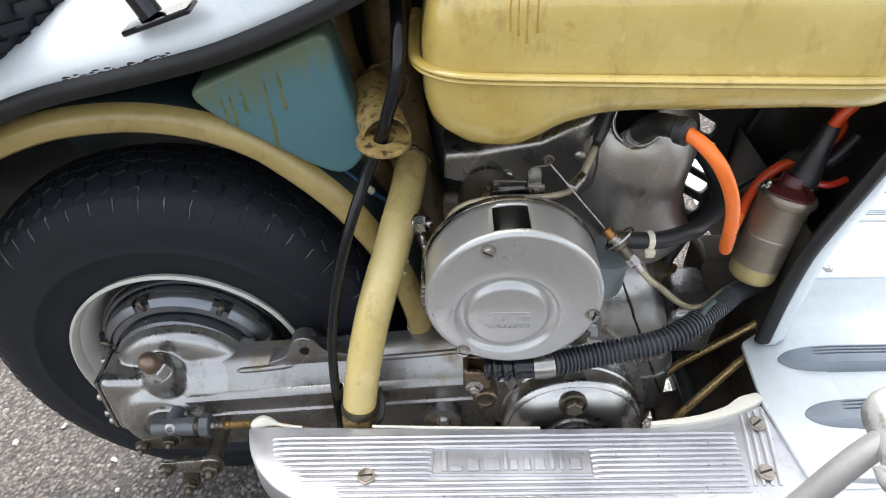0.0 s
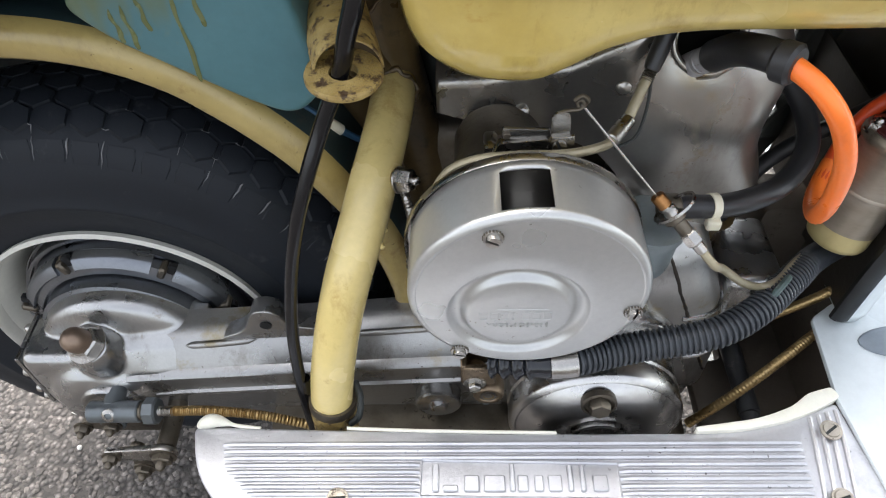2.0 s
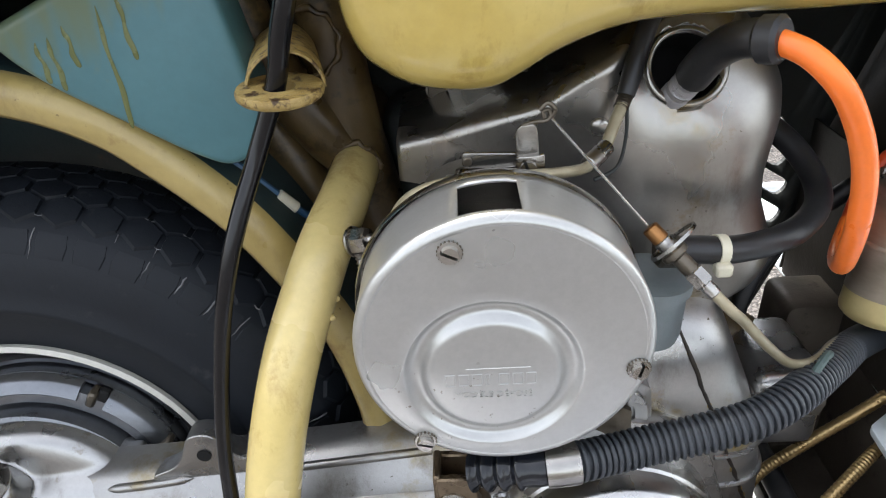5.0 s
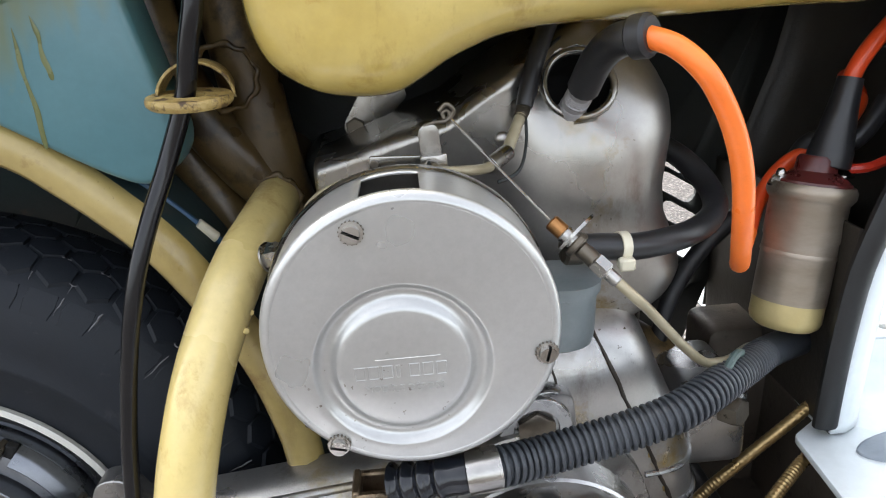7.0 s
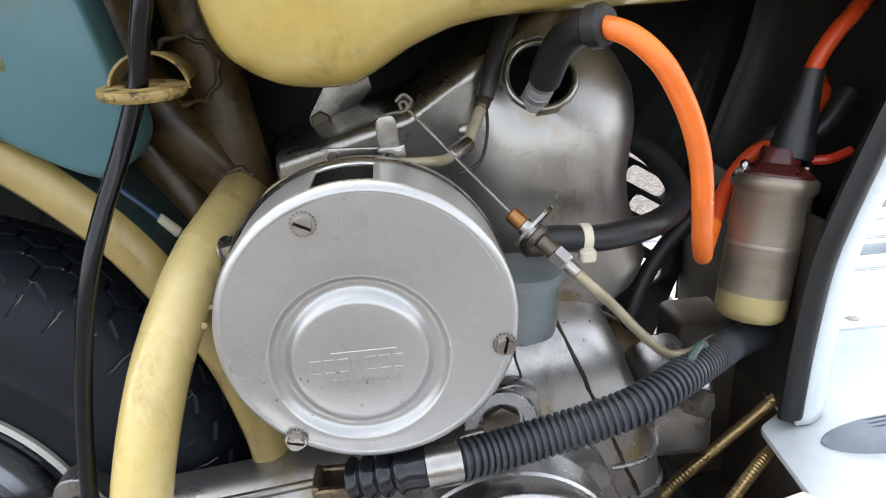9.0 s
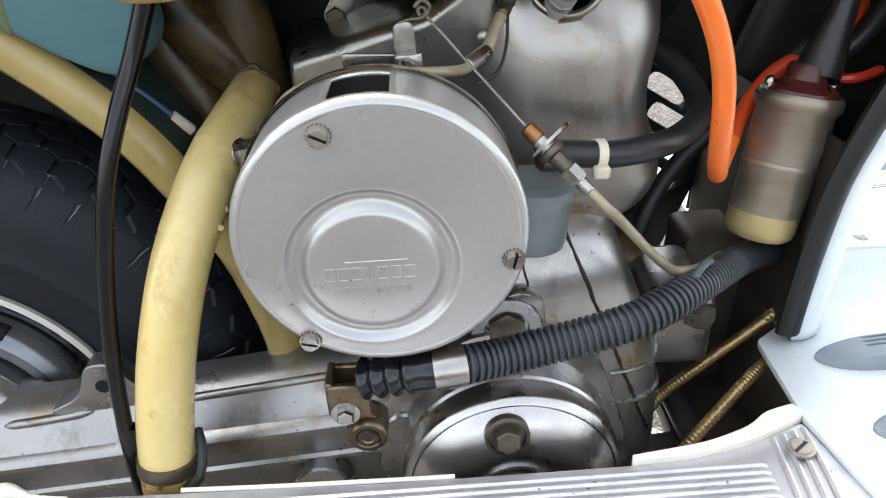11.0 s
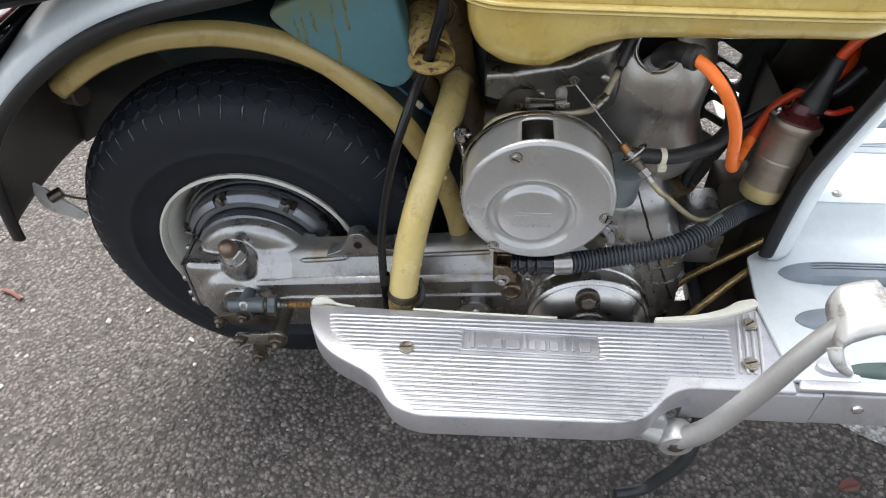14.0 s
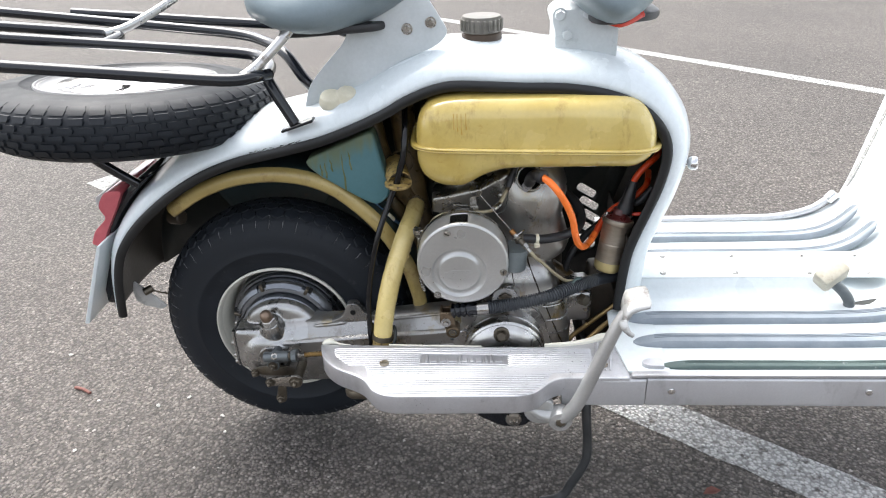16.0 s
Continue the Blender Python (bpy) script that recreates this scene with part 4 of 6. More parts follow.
# blue-green plastic box
BOX = rounded([(0.058, 0.566, 0.022), (0.170, 0.614, 0.014), (0.191, 0.510, 0.018), (0.170, 0.490, 0.018), (0.146, 0.501, 0.02), (0.080, 0.543, 0.02)], 0.02, 7)
bluebox = part("tool_box", prism(BOX, -0.065, -0.03, "xz", 0.0045, 3), BLUE, label="blue-green moulded box with dried varnish drips", smooth=50)
random.seed(5)
for x, z, ln in ((0.086, 0.562, 0.020), (0.0925, 0.564, 0.026), (0.102, 0.569, 0.020), (0.120, 0.577, 0.060), (0.131, 0.582, 0.031)):
    pts = [(x + 0.0022 * k / 6 + 0.0006 * math.sin(k * 1.7 + x * 900), -0.0652, z - ln * k / 6) for k in range(7)]
    part("drip", tube(pts, lambda t: 0.0002 + (0.0010 + 0.0003 * math.sin(t * 11) + 0.0006 * max(0, t - 0.8) * 5) * min(1, t * 4) * min(1, (1.001 - t) * 12) ** 0.5, 8, 6, up=(0, 1, 0), flat=0.3), STREAK, bluebox)

# fuel tank: two pressed halves and a seam
TANK_UP = [(0.2365, 0.5945), (0.237, 0.612), (0.241, 0.634), (0.250, 0.650), (0.264, 0.660), (0.295, 0.666), (0.37, 0.668), (0.45, 0.670), (0.52, 0.670), (0.552, 0.661), (0.571, 0.642), (0.580, 0.618), (0.581, 0.5945)]
TANK_LO = [(0.581, 0.5945), (0.576, 0.583), (0.564, 0.571), (0.545, 0.5645), (0.50, 0.5637), (0.43, 0.561), (0.385, 0.560), (0.360, 0.5567), (0.344, 0.5513), (0.330, 0.545), (0.317, 0.537), (0.303, 0.5305), (0.284, 0.530), (0.266, 0.5335), (0.249, 0.5435), (0.2415, 0.554), (0.237, 0.571), (0.2365, 0.5945)]
TANK_MID = (0.405, 0.5945)


def lean(x, z):
    """The tank sits a little nose-down."""
    return z - 0.028 * (x - TANK_MID[0])


def tank_half(outline):
    pts = [(p.x, p.z) for p in spline([(x, 0, z) for x, z in outline], 4)]
    rings = []
    for inset, y in ((0.040, -0.1112), (0.029, -0.1106), (0.0185, -0.1082), (0.0105, -0.1040), (0.0045, -0.0970), (0.0012, -0.0890), (0.0, -0.080), (0.0, 0.075), (0.005, 0.088), (0.03, 0.094)):
        ring = []
        for x, z in pts:
            dx = 1 if x > TANK_MID[0] else -1
            sx = min(abs(x - TANK_MID[0]) / 0.16, 1) ** 6
            sz = min(abs(z - TANK_MID[1]) / 0.045, 1)
            xx = x - dx * inset * sx * 0.9
            ring.append((xx, y, lean(xx, z - math.copysign(inset * sz, z - TANK_MID[1]))))
        rings.append(ring)
    return loft(rings, closed=True, caps=True)


tank = part("fuel_tank", tank_half(TANK_UP), CREAM, label="aged yellow-cream steel fuel tank with a seam round it", smooth=55)
part("tank_bottom", tank_half(TANK_LO), CREAM, tank, "deeper pressed lower half", 55)
SEAM = [(0.2310, 0.0), (0.2310, -0.066), (0.2340, -0.090), (0.248, -0.107), (0.276, -0.1145), (0.36, -0.1160), (0.45, -0.1160), (0.53, -0.1150), (0.562, -0.110), (0.580, -0.095), (0.5865, -0.070), (0.5865, 0.0)]
for up_by, r in ((0.0017, 0.0044), (-0.0019, 0.0040)):
    part("seam_flange", tube([(x, y, lean(x, TANK_MID[1]) + up_by) for x, y in SEAM], r, 12, 6, up=(0, 0, 1), flat=0.5), CREAM, tank, "rolled seam flange")
for x, ln in ((0.2935, 0.008), (0.2985, 0.011), (0.304, 0.016), (0.3105, 0.009)):
    part("drip", tube([(x, -0.1100, 0.650), (x, -0.1112, 0.641 - ln * 0.5), (x + 0.0005, -0.1114, 0.636 - ln)], lambda t: 0.0005 + 0.0006 * t ** 3, 8, 5, up=(0, 1, 0), flat=0.25), DRIP, tank)

# carburettor, air filter
carb = part("carburettor", lathe([(0, -0.02), (0.026, -0.02), (0.028, -0.015), (0.028, 0.02), (0.032, 0.021), (0.032, 0.026), (0.026, 0.027), (0.026, 0.05)], (0.290, -0.062, 0.455), AX, 36), DARK_STEEL, label="grey cast carburettor behind the filter drum")
part("float_bowl", lathe([(0, 0), (0.014, 0), (0.0185, 0.003), (0.0195, 0.008), (0.0195, 0.032), (0.0215, 0.033), (0.0215, 0.039), (0.016, 0.041), (0, 0.042)], (0.380, -0.098, 0.396), (0.05, 0.0, 1), 28), POT_GREY, carb, "blue-grey float bowl")
part("carb_bracket", prism(rounded([(0.283, 0.486), (0.286, 0.497, 0.003), (0.322, 0.500, 0.003), (0.324, 0.488)], 0.002), -0.098, -0.092, "xz", 0.001), STEEL, carb)
part("carb_block", box((0.300, -0.082, 0.478), (0.042, 0.016, 0.018), 0.002, 2), STEEL, carb)
part("carb_stud", hexbolt((0.288, -0.082, 0.487), (0, 0, 1), 0.0036, 0.004, 0.005), DARK_STEEL, carb)
part("throttle_lever", prism(rounded([(0.3140, 0.4930), (0.3130, 0.5170, 0.002), (0.3150, 0.5200, 0.002), (0.3215, 0.5205, 0.002), (0.3232, 0.5170, 0.002), (0.3245, 0.4930)], 0.001), -0.1015, -0.0995, "xz", 0.0005), COWL_STEEL, carb)
part("lever_clip", prism(rounded([(0.3125, 0.4940), (0.3130, 0.5055, 0.002), (0.3225, 0.5055, 0.002), (0.3262, 0.5065, 0.001), (0.3265, 0.4940)], 0.001), -0.1035, -0.1012, "xz", 0.0005), STEEL, carb)
part("lever_hook", tube([(0.3160, -0.1005, 0.5195), (0.3215, -0.1005, 0.5210), (0.3265, -0.1000, 0.5212), (0.3290, -0.0995, 0.5230), (0.3280, -0.0990, 0.5260), (0.3255, -0.0990, 0.5250), (0.3262, -0.0995, 0.5222)], 0.0010, 8, 6), DARK_STEEL, carb)
part("throttle_arm", prism(rounded([(0.2880, 0.4985, 0.002), (0.2880, 0.5060, 0.002), (0.3140, 0.5045), (0.3140, 0.4970)], 0.001), -0.0960, -0.0935, "xz", 0.0005), COWL_STEEL, carb)
part("arm_rivet", rod((0.2905, -0.0940, 0.5022), (0.2905, -0.0985, 0.5022), 0.0022, 12), DARK_STEEL, carb)
part("lever_screw", screw((0.3185, -0.1032, 0.4995), AX, 0.0042, 0.4), STEEL, carb, extra=(INNER,))
part("lever_eye", tube([(0.324, -0.099, 0.526), (0.3275, -0.099, 0.529), (0.331, -0.099, 0.526), (0.329, -0.099, 0.522)], 0.0012, 8, 5), DARK_STEEL, carb)
filt = Vector((0.3025, 0, 0.4370))
body = lathe([(0.0675, 0.1185), (0.0675, 0.1250), (0.0675, 0.1530), (0.0675, 0.1540), (0.0672, 0.1555), (0.0660, 0.1570), (0.0640, 0.1580), (0.0625, 0.1582)], filt, AX, 96)
a, u, v = frame_of(AX)
# opening in the drum's side
drop = [f for f in body.faces if f.calc_center_median().z > filt.z + 0.05 and -0.1525 < f.calc_center_median().y < -0.1250 and -0.0195 < f.calc_center_median().x - filt.x < 0.0075]
bmesh.ops.delete(body, geom=drop, context="FACES")
lid = part("air_filter", body, FILTER_SILVER, label="round silver air filter drum held by three screws", smooth=35)
so = lid.modifiers.new("thickness", "SOLIDIFY")
so.thickness, so.offset = 0.0012, -1
# face: flat with an off-centre pressed ring
RC = Vector((0.2975, 0.4232))
bm = bmesh.new()
rings = []
N = 96
for r, d, blend in ((0.0625, 0.1582, 0), (0.055, 0.1585, 0.35), (0.048, 0.1587, 0.75), (0.0412, 0.1588, 1), (0.0406, 0.1586, 1), (0.0398, 0.1575, 1), (0.0384, 0.1554, 1), (0.0368, 0.1545, 1), (0.0340, 0.1545, 1), (0.0322, 0.1556, 1),
                    (0.0306, 0.1578, 1), (0.0294, 0.1588, 1), (0.0275, 0.1592, 1), (0.015, 0.1592, 1)):
    cx, cz = filt.x + (RC.x - filt.x) * blend, filt.z + (RC.y - filt.z) * blend
    rings.append([bm.verts.new((cx + r * math.sin(k * math.tau / N), -d, cz + r * math.cos(k * math.tau / N))) for k in range(N)])
for p, q in zip(rings, rings[1:]):
    for k in range(N):
        bm.faces.new((p[k], p[(k + 1) % N], q[(k + 1) % N], q[k]))
bm.faces.new(rings[-1])
part("lid_face", bm, FILTER_SILVER, lid, "flat lid with a pressed ring")
part("back_rim", lathe([(0.0680, 0.1135), (0.0692, 0.1135), (0.0699, 0.1145), (0.0699, 0.1185), (0.0694, 0.1196), (0.0686, 0.1190), (0.0682, 0.1150), (0.0680, 0.1135)], filt + Vector((-0.0008, 0, -0.0016)), AX, 96), STEEL, lid, "rolled back rim")
part("filter_core", lathe([(0.0684, 0.1140), (0.040, 0.1145), (0.040, 0.145), (0, 0.145)], filt, AX, 64), COWL_STEEL, lid)
for (x, z), s in (((0.2812, 0.4890), 1.1), ((0.3622, 0.4245), 2.9), ((0.2640, 0.3860), 1.3)):
    teeth = [(x + r * math.cos(k * math.tau / 36), z + r * math.sin(k * math.tau / 36)) for k, r in ((k, 0.0056 if k % 2 else 0.0048) for k in range(36))]
    part("lock_washer", prism(teeth, -0.1598, -0.1586, "xz"), DARK_STEEL, lid)
    part("lid_screw", screw((x, -0.1596, z), AX, 0.0040, s, 0.0032), STEEL, lid, "slotted screw", extra=(RECESS_BLACK,))
# pressed writing
font = bpy.data.curves.new("letters", "FONT")
font.body, font.size, font.extrude, font.align_x = "MODÈLE DÉPOSÉ", 0.0047, 0.00035, "CENTER"
words = new("lid_lettering", font)
bpy.context.view_layer.update()
flat = bpy.data.meshes.new_from_object(words.evaluated_get(bpy.context.evaluated_depsgraph_get()))
bpy.data.objects.remove(words)
flat.transform(pose(0.2970, -0.1594, 0.4118, 90, 1, 0))
flat.materials.append(FILTER_SILVER)
lettering = new("lid_lettering", flat)
lettering.parent = lid
part("maker_bar", tube([(0.2850, -0.1593, 0.4282), (0.3140, -0.1593, 0.4282)], 0.0004, 6, 0), FILTER_SILVER, lid)
for i in range(7):
    x0, z0 = 0.2755 + i * 0.0061, 0.4190
    w0 = 0.0016 if i == 3 else 0.0044
    ring = [(x0, -0.1593, z0), (x0 + w0, -0.1593, z0), (x0 + w0, -0.1593, z0 + 0.0062), (x0, -0.1593, z0 + 0.0062)]
    part("maker_mark", tube(ring, 0.00035, 6, 0, closed=True, up=(0, 1, 0)), FILTER_SILVER, lid)

# throttle cable on the filter's top
throttle = part("throttle_cable", tube([(0.2500, -0.108, 0.470), (0.2565, -0.109, 0.4840), (0.2640, -0.109, 0.4915), (0.2770, -0.109, 0.4965), (0.2970, -0.109, 0.4985), (0.3220, -0.1085, 0.4985), (0.3425, -0.1000, 0.4960), (0.3500, -0.0935, 0.4965)], 0.0027, 9, 8), CABLE_TAN, label="tan spiral throttle cable over the filter drum")
part("cable_end_stop", rod((0.248, -0.108, 0.462), (0.251, -0.108, 0.473), 0.0034, 12), STEEL, throttle)
part("cable_sleeve", rod((0.3475, -0.0955, 0.4960), (0.3590, -0.0815, 0.4995), 0.0044, 14), STEEL, throttle)
part("cable_adjuster", rod((0.3580, -0.0825, 0.4990), (0.3690, -0.0655, 0.5150), 0.0031, 12), CABLE_TAN, throttle)
part("spring_collar", tube([(0.3682, -0.0665, 0.5135), (0.3720, -0.0615, 0.5195)], lambda t: 0.0033 + 0.0007 * math.cos(t * 44), 10, 30), DARK_STEEL, throttle)
part("black_sleeve", tube([(0.3712, -0.0625, 0.5185), (0.3745, -0.058, 0.527), (0.382, -0.048, 0.545), (0.396, -0.03, 0.568), (0.41, -0.02, 0.59)], lambda t: 0.0044 + 0.0008 * min(1, t * 4), 14, 6), RUBBER, throttle)
part("slack_wire", tube([(0.3715, -0.0640, 0.517), (0.3700, -0.0740, 0.502), (0.3640, -0.0850, 0.490), (0.352, -0.0900, 0.486)], 0.0010, 6, 6), INNER, throttle)
part("thin_wire", tube([(0.3280, -0.0990, 0.5235), (0.3515, -0.1060, 0.4965), (0.3755, -0.1130, 0.4690)], 0.0007, 6, 3), STEEL, throttle, "thin steel wire")

# cable stop with adjuster below
stop = part("cable_stop", lathe([(0.0118, 0), (0.0132, 0), (0.0132, 0.0016), (0.0118, 0.0016), (0.0118, 0)], (0.3850, -0.1150, 0.4640), (0.62, -0.40, -0.62), 24), STEEL, label="threaded cable adjuster with a copper-coloured nut")
d = Vector((0.62, -0.39, -0.60)).normalized()
p = Vector((0.3745, -0.1120, 0.4702))
for name, t0, t1, r, mat, seg in (("copper_nut", 0.0, 0.009, 0.0042, COPPER, 12), ("thread", 0.008, 0.016, 0.0046, STEEL, 14), ("hex_nut", 0.015, 0.019, 0.0068, DARK_STEEL, 14), ("thread", 0.019, 0.030, 0.0042, DARK_STEEL, 14), ("hex_sleeve", 0.028, 0.037, 0.0052, STEEL, 6), ("tube_end", 0.036, 0.044, 0.0034, STEEL, 14)):
    part(name, rod(p + d * t0, p + d * t1, r, seg), mat, stop)
e = p + d * 0.043
part("cable_sheath", tube([e, e + d * 0.012, (0.4200, -0.1285, 0.4245), (0.4395, -0.1190, 0.4005), (0.4580, -0.1080, 0.3805), (0.4700, -0.1040, 0.3765), (0.4820, -0.0950, 0.3730), (0.498, -0.0780, 0.3680), (0.520, -0.0580, 0.3580), (0.545, -0.041, 0.346)], 0.0027, 10, 8), CABLE_TAN, stop, "tan cable sheath")

# cylinder cowling
def cowl_sheet(nu=84, nv=64):
    """One pressed sheet: the cylinder's waisted bulge and the folded wing that reaches over the carburettor."""
    low = lambda x: float(np.interp(x, [0.251, 0.285, 0.330, 0.352, 0.365, 0.376, 0.390, 0.408, 0.440, 0.470], [0.463, 0.461, 0.459, 0.450, 0.436, 0.418, 0.397, 0.383, 0.379, 0.394]))
    high = lambda x: float(np.interp(x, [0.251, 0.274, 0.301, 0.331, 0.354, 0.376, 0.400, 0.420, 0.440, 0.470], [0.487, 0.494, 0.503, 0.512, 0.528, 0.540, 0.553, 0.560, 0.562, 0.556]))
    right = lambda z: float(np.interp(z, [0.375, 0.385, 0.395, 0.413, 0.431, 0.447, 0.465, 0.481, 0.496, 0.514, 0.530, 0.545, 0.56], [0.440, 0.458, 0.467, 0.472, 0.466, 0.460, 0.4585, 0.461, 0.464, 0.464, 0.457, 0.446, 0.43]))
    front = lambda x: float(np.interp(x, [0.251, 0.282, 0.325, 0.352, 0.385, 0.410, 0.470], [-0.026, -0.038, -0.046, -0.0515, -0.0600, -0.0625, -0.0625]))
    fold, bm, grid = 0.006, bmesh.new(), []
    for k in range(nu + 1):
        x0 = 0.251 + 0.219 * k / nu
        t = min(1, max(0, (x0 - 0.36) / 0.03))
        lean = 0.58 * t * t * (3 - 2 * t)
        col = []
        for r in range(nv + 1):
            z = low(x0) + (high(x0) - fold - low(x0)) * r / nv
            x = x0 - (0.470 - right(z)) * max(0, (x0 - 0.40) / 0.07) ** 1.4
            y = front(x) + lean * 0.012 * math.log(1 + math.exp((z - 0.500) / 0.012))
            q = 1 - min(1, (right(z) - x) / 0.030)
            y += 0.034 * (1 - math.sqrt(max(0, 1 - q * q)))
            q = (1 - min(1, (z - low(x0)) / 0.022)) * min(1, max(0, (x0 - 0.365) / 0.02))
            y += 0.016 * (1 - math.sqrt(max(0, 1 - q * q)))
            col.append((x, y, z))
        x, y, z = col[-1]
        for a in (0.4, 0.8, 1.2, 1.57):
            col.append((x, y + fold * (1 - math.cos(a)), z + fold * math.sin(a)))
        col.append((x, 0.05, z + fold + 0.004))
        grid.append(col)
    grid.append([(x - 0.001, 0.06, z) for x, y, z in grid[-1]])
    for _ in range(3):
        grid = [[tuple((2 * grid[k][r][c] + grid[k - 1][r][c] + grid[k + 1][r][c] + grid[k][r - 1][c] + grid[k][r + 1][c]) / 6 for c in range(3))
                 if 0 < k < nu and 0 < r < nv else grid[k][r] for r in range(nv + 6)] for k in range(nu + 2)]
    return loft(grid, closed=False, caps=False, bm=bm)


def bake(ob):
    """Turns an object's modifiers into its mesh."""
    bpy.context.view_layer.update()
    done = bpy.data.meshes.new_from_object(ob.evaluated_get(bpy.context.evaluated_depsgraph_get()))
    ob.modifiers.clear()
    ob.data = done


cowl = part("cylinder_cowling", cowl_sheet(), COWL_STEEL, label="dull grey pressed cowling over the cylinder with a plug opening", smooth=70)
so = cowl.modifiers.new("thickness", "SOLIDIFY")
so.thickness, so.offset = 0.0014, 0
hc, ha = Vector((0.4050, -0.0450, 0.5260)), Vector((0.0, -0.865, 0.50))
punch = put("punch", rod(hc - ha * 0.03, hc + ha * 0.03, 0.0210, 56), COWL_STEEL)
bo = cowl.modifiers.new("opening", "BOOLEAN")
bo.object, bo.operation, bo.solver = punch, "DIFFERENCE", "EXACT"
bake(cowl)
bpy.data.objects.remove(punch)
lip = []
for k in range(48):
    q = k * math.tau / 48
    x, z = hc.x + 0.0210 * math.cos(q), hc.z + 0.0182 * math.sin(q)
    hit, spot, _, _ = cowl.ray_cast((hc.x + (x - hc.x) * 1.09, -0.2, hc.z + (z - hc.z) * 1.09), (0, 1, 0))
    lip.append((x, (spot.y if hit else hc.y) + 0.0012, z))
for _ in range(4):
    lip = [tuple(sum(lip[(k + o) % 48][c] for o in (-2, -1, 0, 1, 2)) / 5 for c in range(3)) for k in range(48)]
part("plug_opening", tube(lip, 0.0024, 12, 0, closed=True), COWL_STEEL, cowl, "inward-rolled rim of the plug opening")
# the well's blackness is put in by colour, as shade under the plug
part("opening_well", lathe([(0.0215, -0.004), (0.0213, -0.036), (0, -0.036)], hc, ha, 36), RECESS_BLACK, cowl)
for x, y, z in ((0.3610, -0.0525, 0.5005), (0.3040, -0.0440, 0.4760)):
    part("rivet", lathe([(0.0052, -0.002), (0.0050, 0.001), (0.0036, 0.0030), (0, 0.004)], (x, y, z), (0, -1, 0.1), 16), STEEL, cowl)
part("stay", prism(rounded([(0.2655, 0.499, 0.006), (0.2755, 0.482, 0.004), (0.310, 0.516, 0.002), (0.3056, 0.537, 0.002), (0.279, 0.5205)], 0.004), 0.030, 0.033, "xz", 0.0008), COWL_STEEL, cowl)
part("stay_bolt", hexbolt((0.2745, 0.030, 0.4985), AX, 0.0068, 0.004), DARK_STEEL, cowl)
# spark plug, cap and orange lead
plug = part("spark_plug", lathe([(0.004, -0.01), (0.0078, -0.008), (0.0078, 0.008), (0.0070, 0.009), (0.0075, 0.013), (0.0068, 0.0135), (0.0075, 0.0145), (0.0068, 0.016), (0.0075, 0.017), (0.0068, 0.0185), (0.0072, 0.0195), (0.0065, 0.030), (0, 0.031)], (0.3990, -0.0460, 0.5090), (0.20, -0.66, 0.72), 20), PLUG_GREY, label="spark plug with a black rubber cap")
part("plug_cap", tube([(0.4035, -0.0625, 0.5265), (0.4060, -0.0800, 0.5420), (0.4110, -0.0980, 0.5520), (0.4205, -0.1115, 0.5545)], lambda t: 0.0088 - 0.0006 * t, 16, 6), RUBBER, plug)
part("cap_collar", rod((0.4145, -0.1055, 0.5535), (0.4215, -0.1135, 0.5548), 0.0102, 18), RUBBER, plug)
part("orange_lead", tube([(0.4180, -0.1100, 0.5545), (0.4290, -0.1215, 0.5500), (0.4405, -0.1285, 0.5385), (0.4510, -0.1280, 0.5220), (0.4590, -0.1255, 0.5050), (0.4650, -0.1215, 0.4870), (0.4690, -0.1170, 0.4670), (0.4755, -0.1050, 0.4450), (0.4850, -0.0870, 0.4280), (0.4940, -0.0680, 0.4200), (0.5030, -0.0530, 0.4205), (0.512, -0.0410, 0.4280)], 0.0053, 14, 8), ORANGE, plug, "bright orange ignition lead")

# fuel hose with cable tie
hose = part("fuel_hose", tube([(0.388, -0.103, 0.4515), (0.402, -0.1020, 0.4505), (0.420, -0.0995, 0.4480), (0.4400, -0.0930, 0.4470), (0.4600, -0.0820, 0.4470), (0.4790, -0.0620, 0.4480), (0.4880, -0.0430, 0.4520), (0.4880, -0.0230, 0.4600), (0.4800, -0.0060, 0.4700), (0.465, 0.010, 0.480)], 0.0072, 14, 7), RUBBER, label="black rubber fuel hose with an ivory cable tie")
part("cable_tie", lathe([(0.0070, -0.0025), (0.0080, -0.0025), (0.0080, 0.0025), (0.0070, 0.0025)], (0.4140, -0.1005, 0.4490), (1, 0.15, -0.1), 20), NYLON, hose)
part("tie_head", box((0.4140, -0.1085, 0.4425), (0.0085, 0.007, 0.007), 0.0012, 1), NYLON, hose)
part("hose_nipple", rod((0.382, -0.104, 0.452), (0.393, -0.103, 0.451), 0.0085, 16), DARK_STEEL, hose)

# ignition coil
c0, c1 = Vector((0.5290, -0.0600, 0.3640)), Vector((0.5450, -0.0480, 0.4560))
ca = (c1 - c0).normalized()
coil = part("ignition_coil", lathe([(0, 0.024), (0.0212, 0.024), (0.0212, 0.062), (0.0220, 0.0635), (0.0220, 0.085), (0.0232, 0.0865), (0.0246, 0.089), (0.0246, 0.093), (0.0232, 0.0955), (0.020, 0.0955)], c0, ca, 40), COIL_METAL, label="round ignition coil with a maroon bakelite top")
part("coil_foot", lathe([(0, 0.007), (0.017, 0.007), (0.0199, 0.0095), (0.0209, 0.013), (0.0209, 0.0245), (0, 0.0245)], c0, ca, 40), COIL_YELLOW, coil)
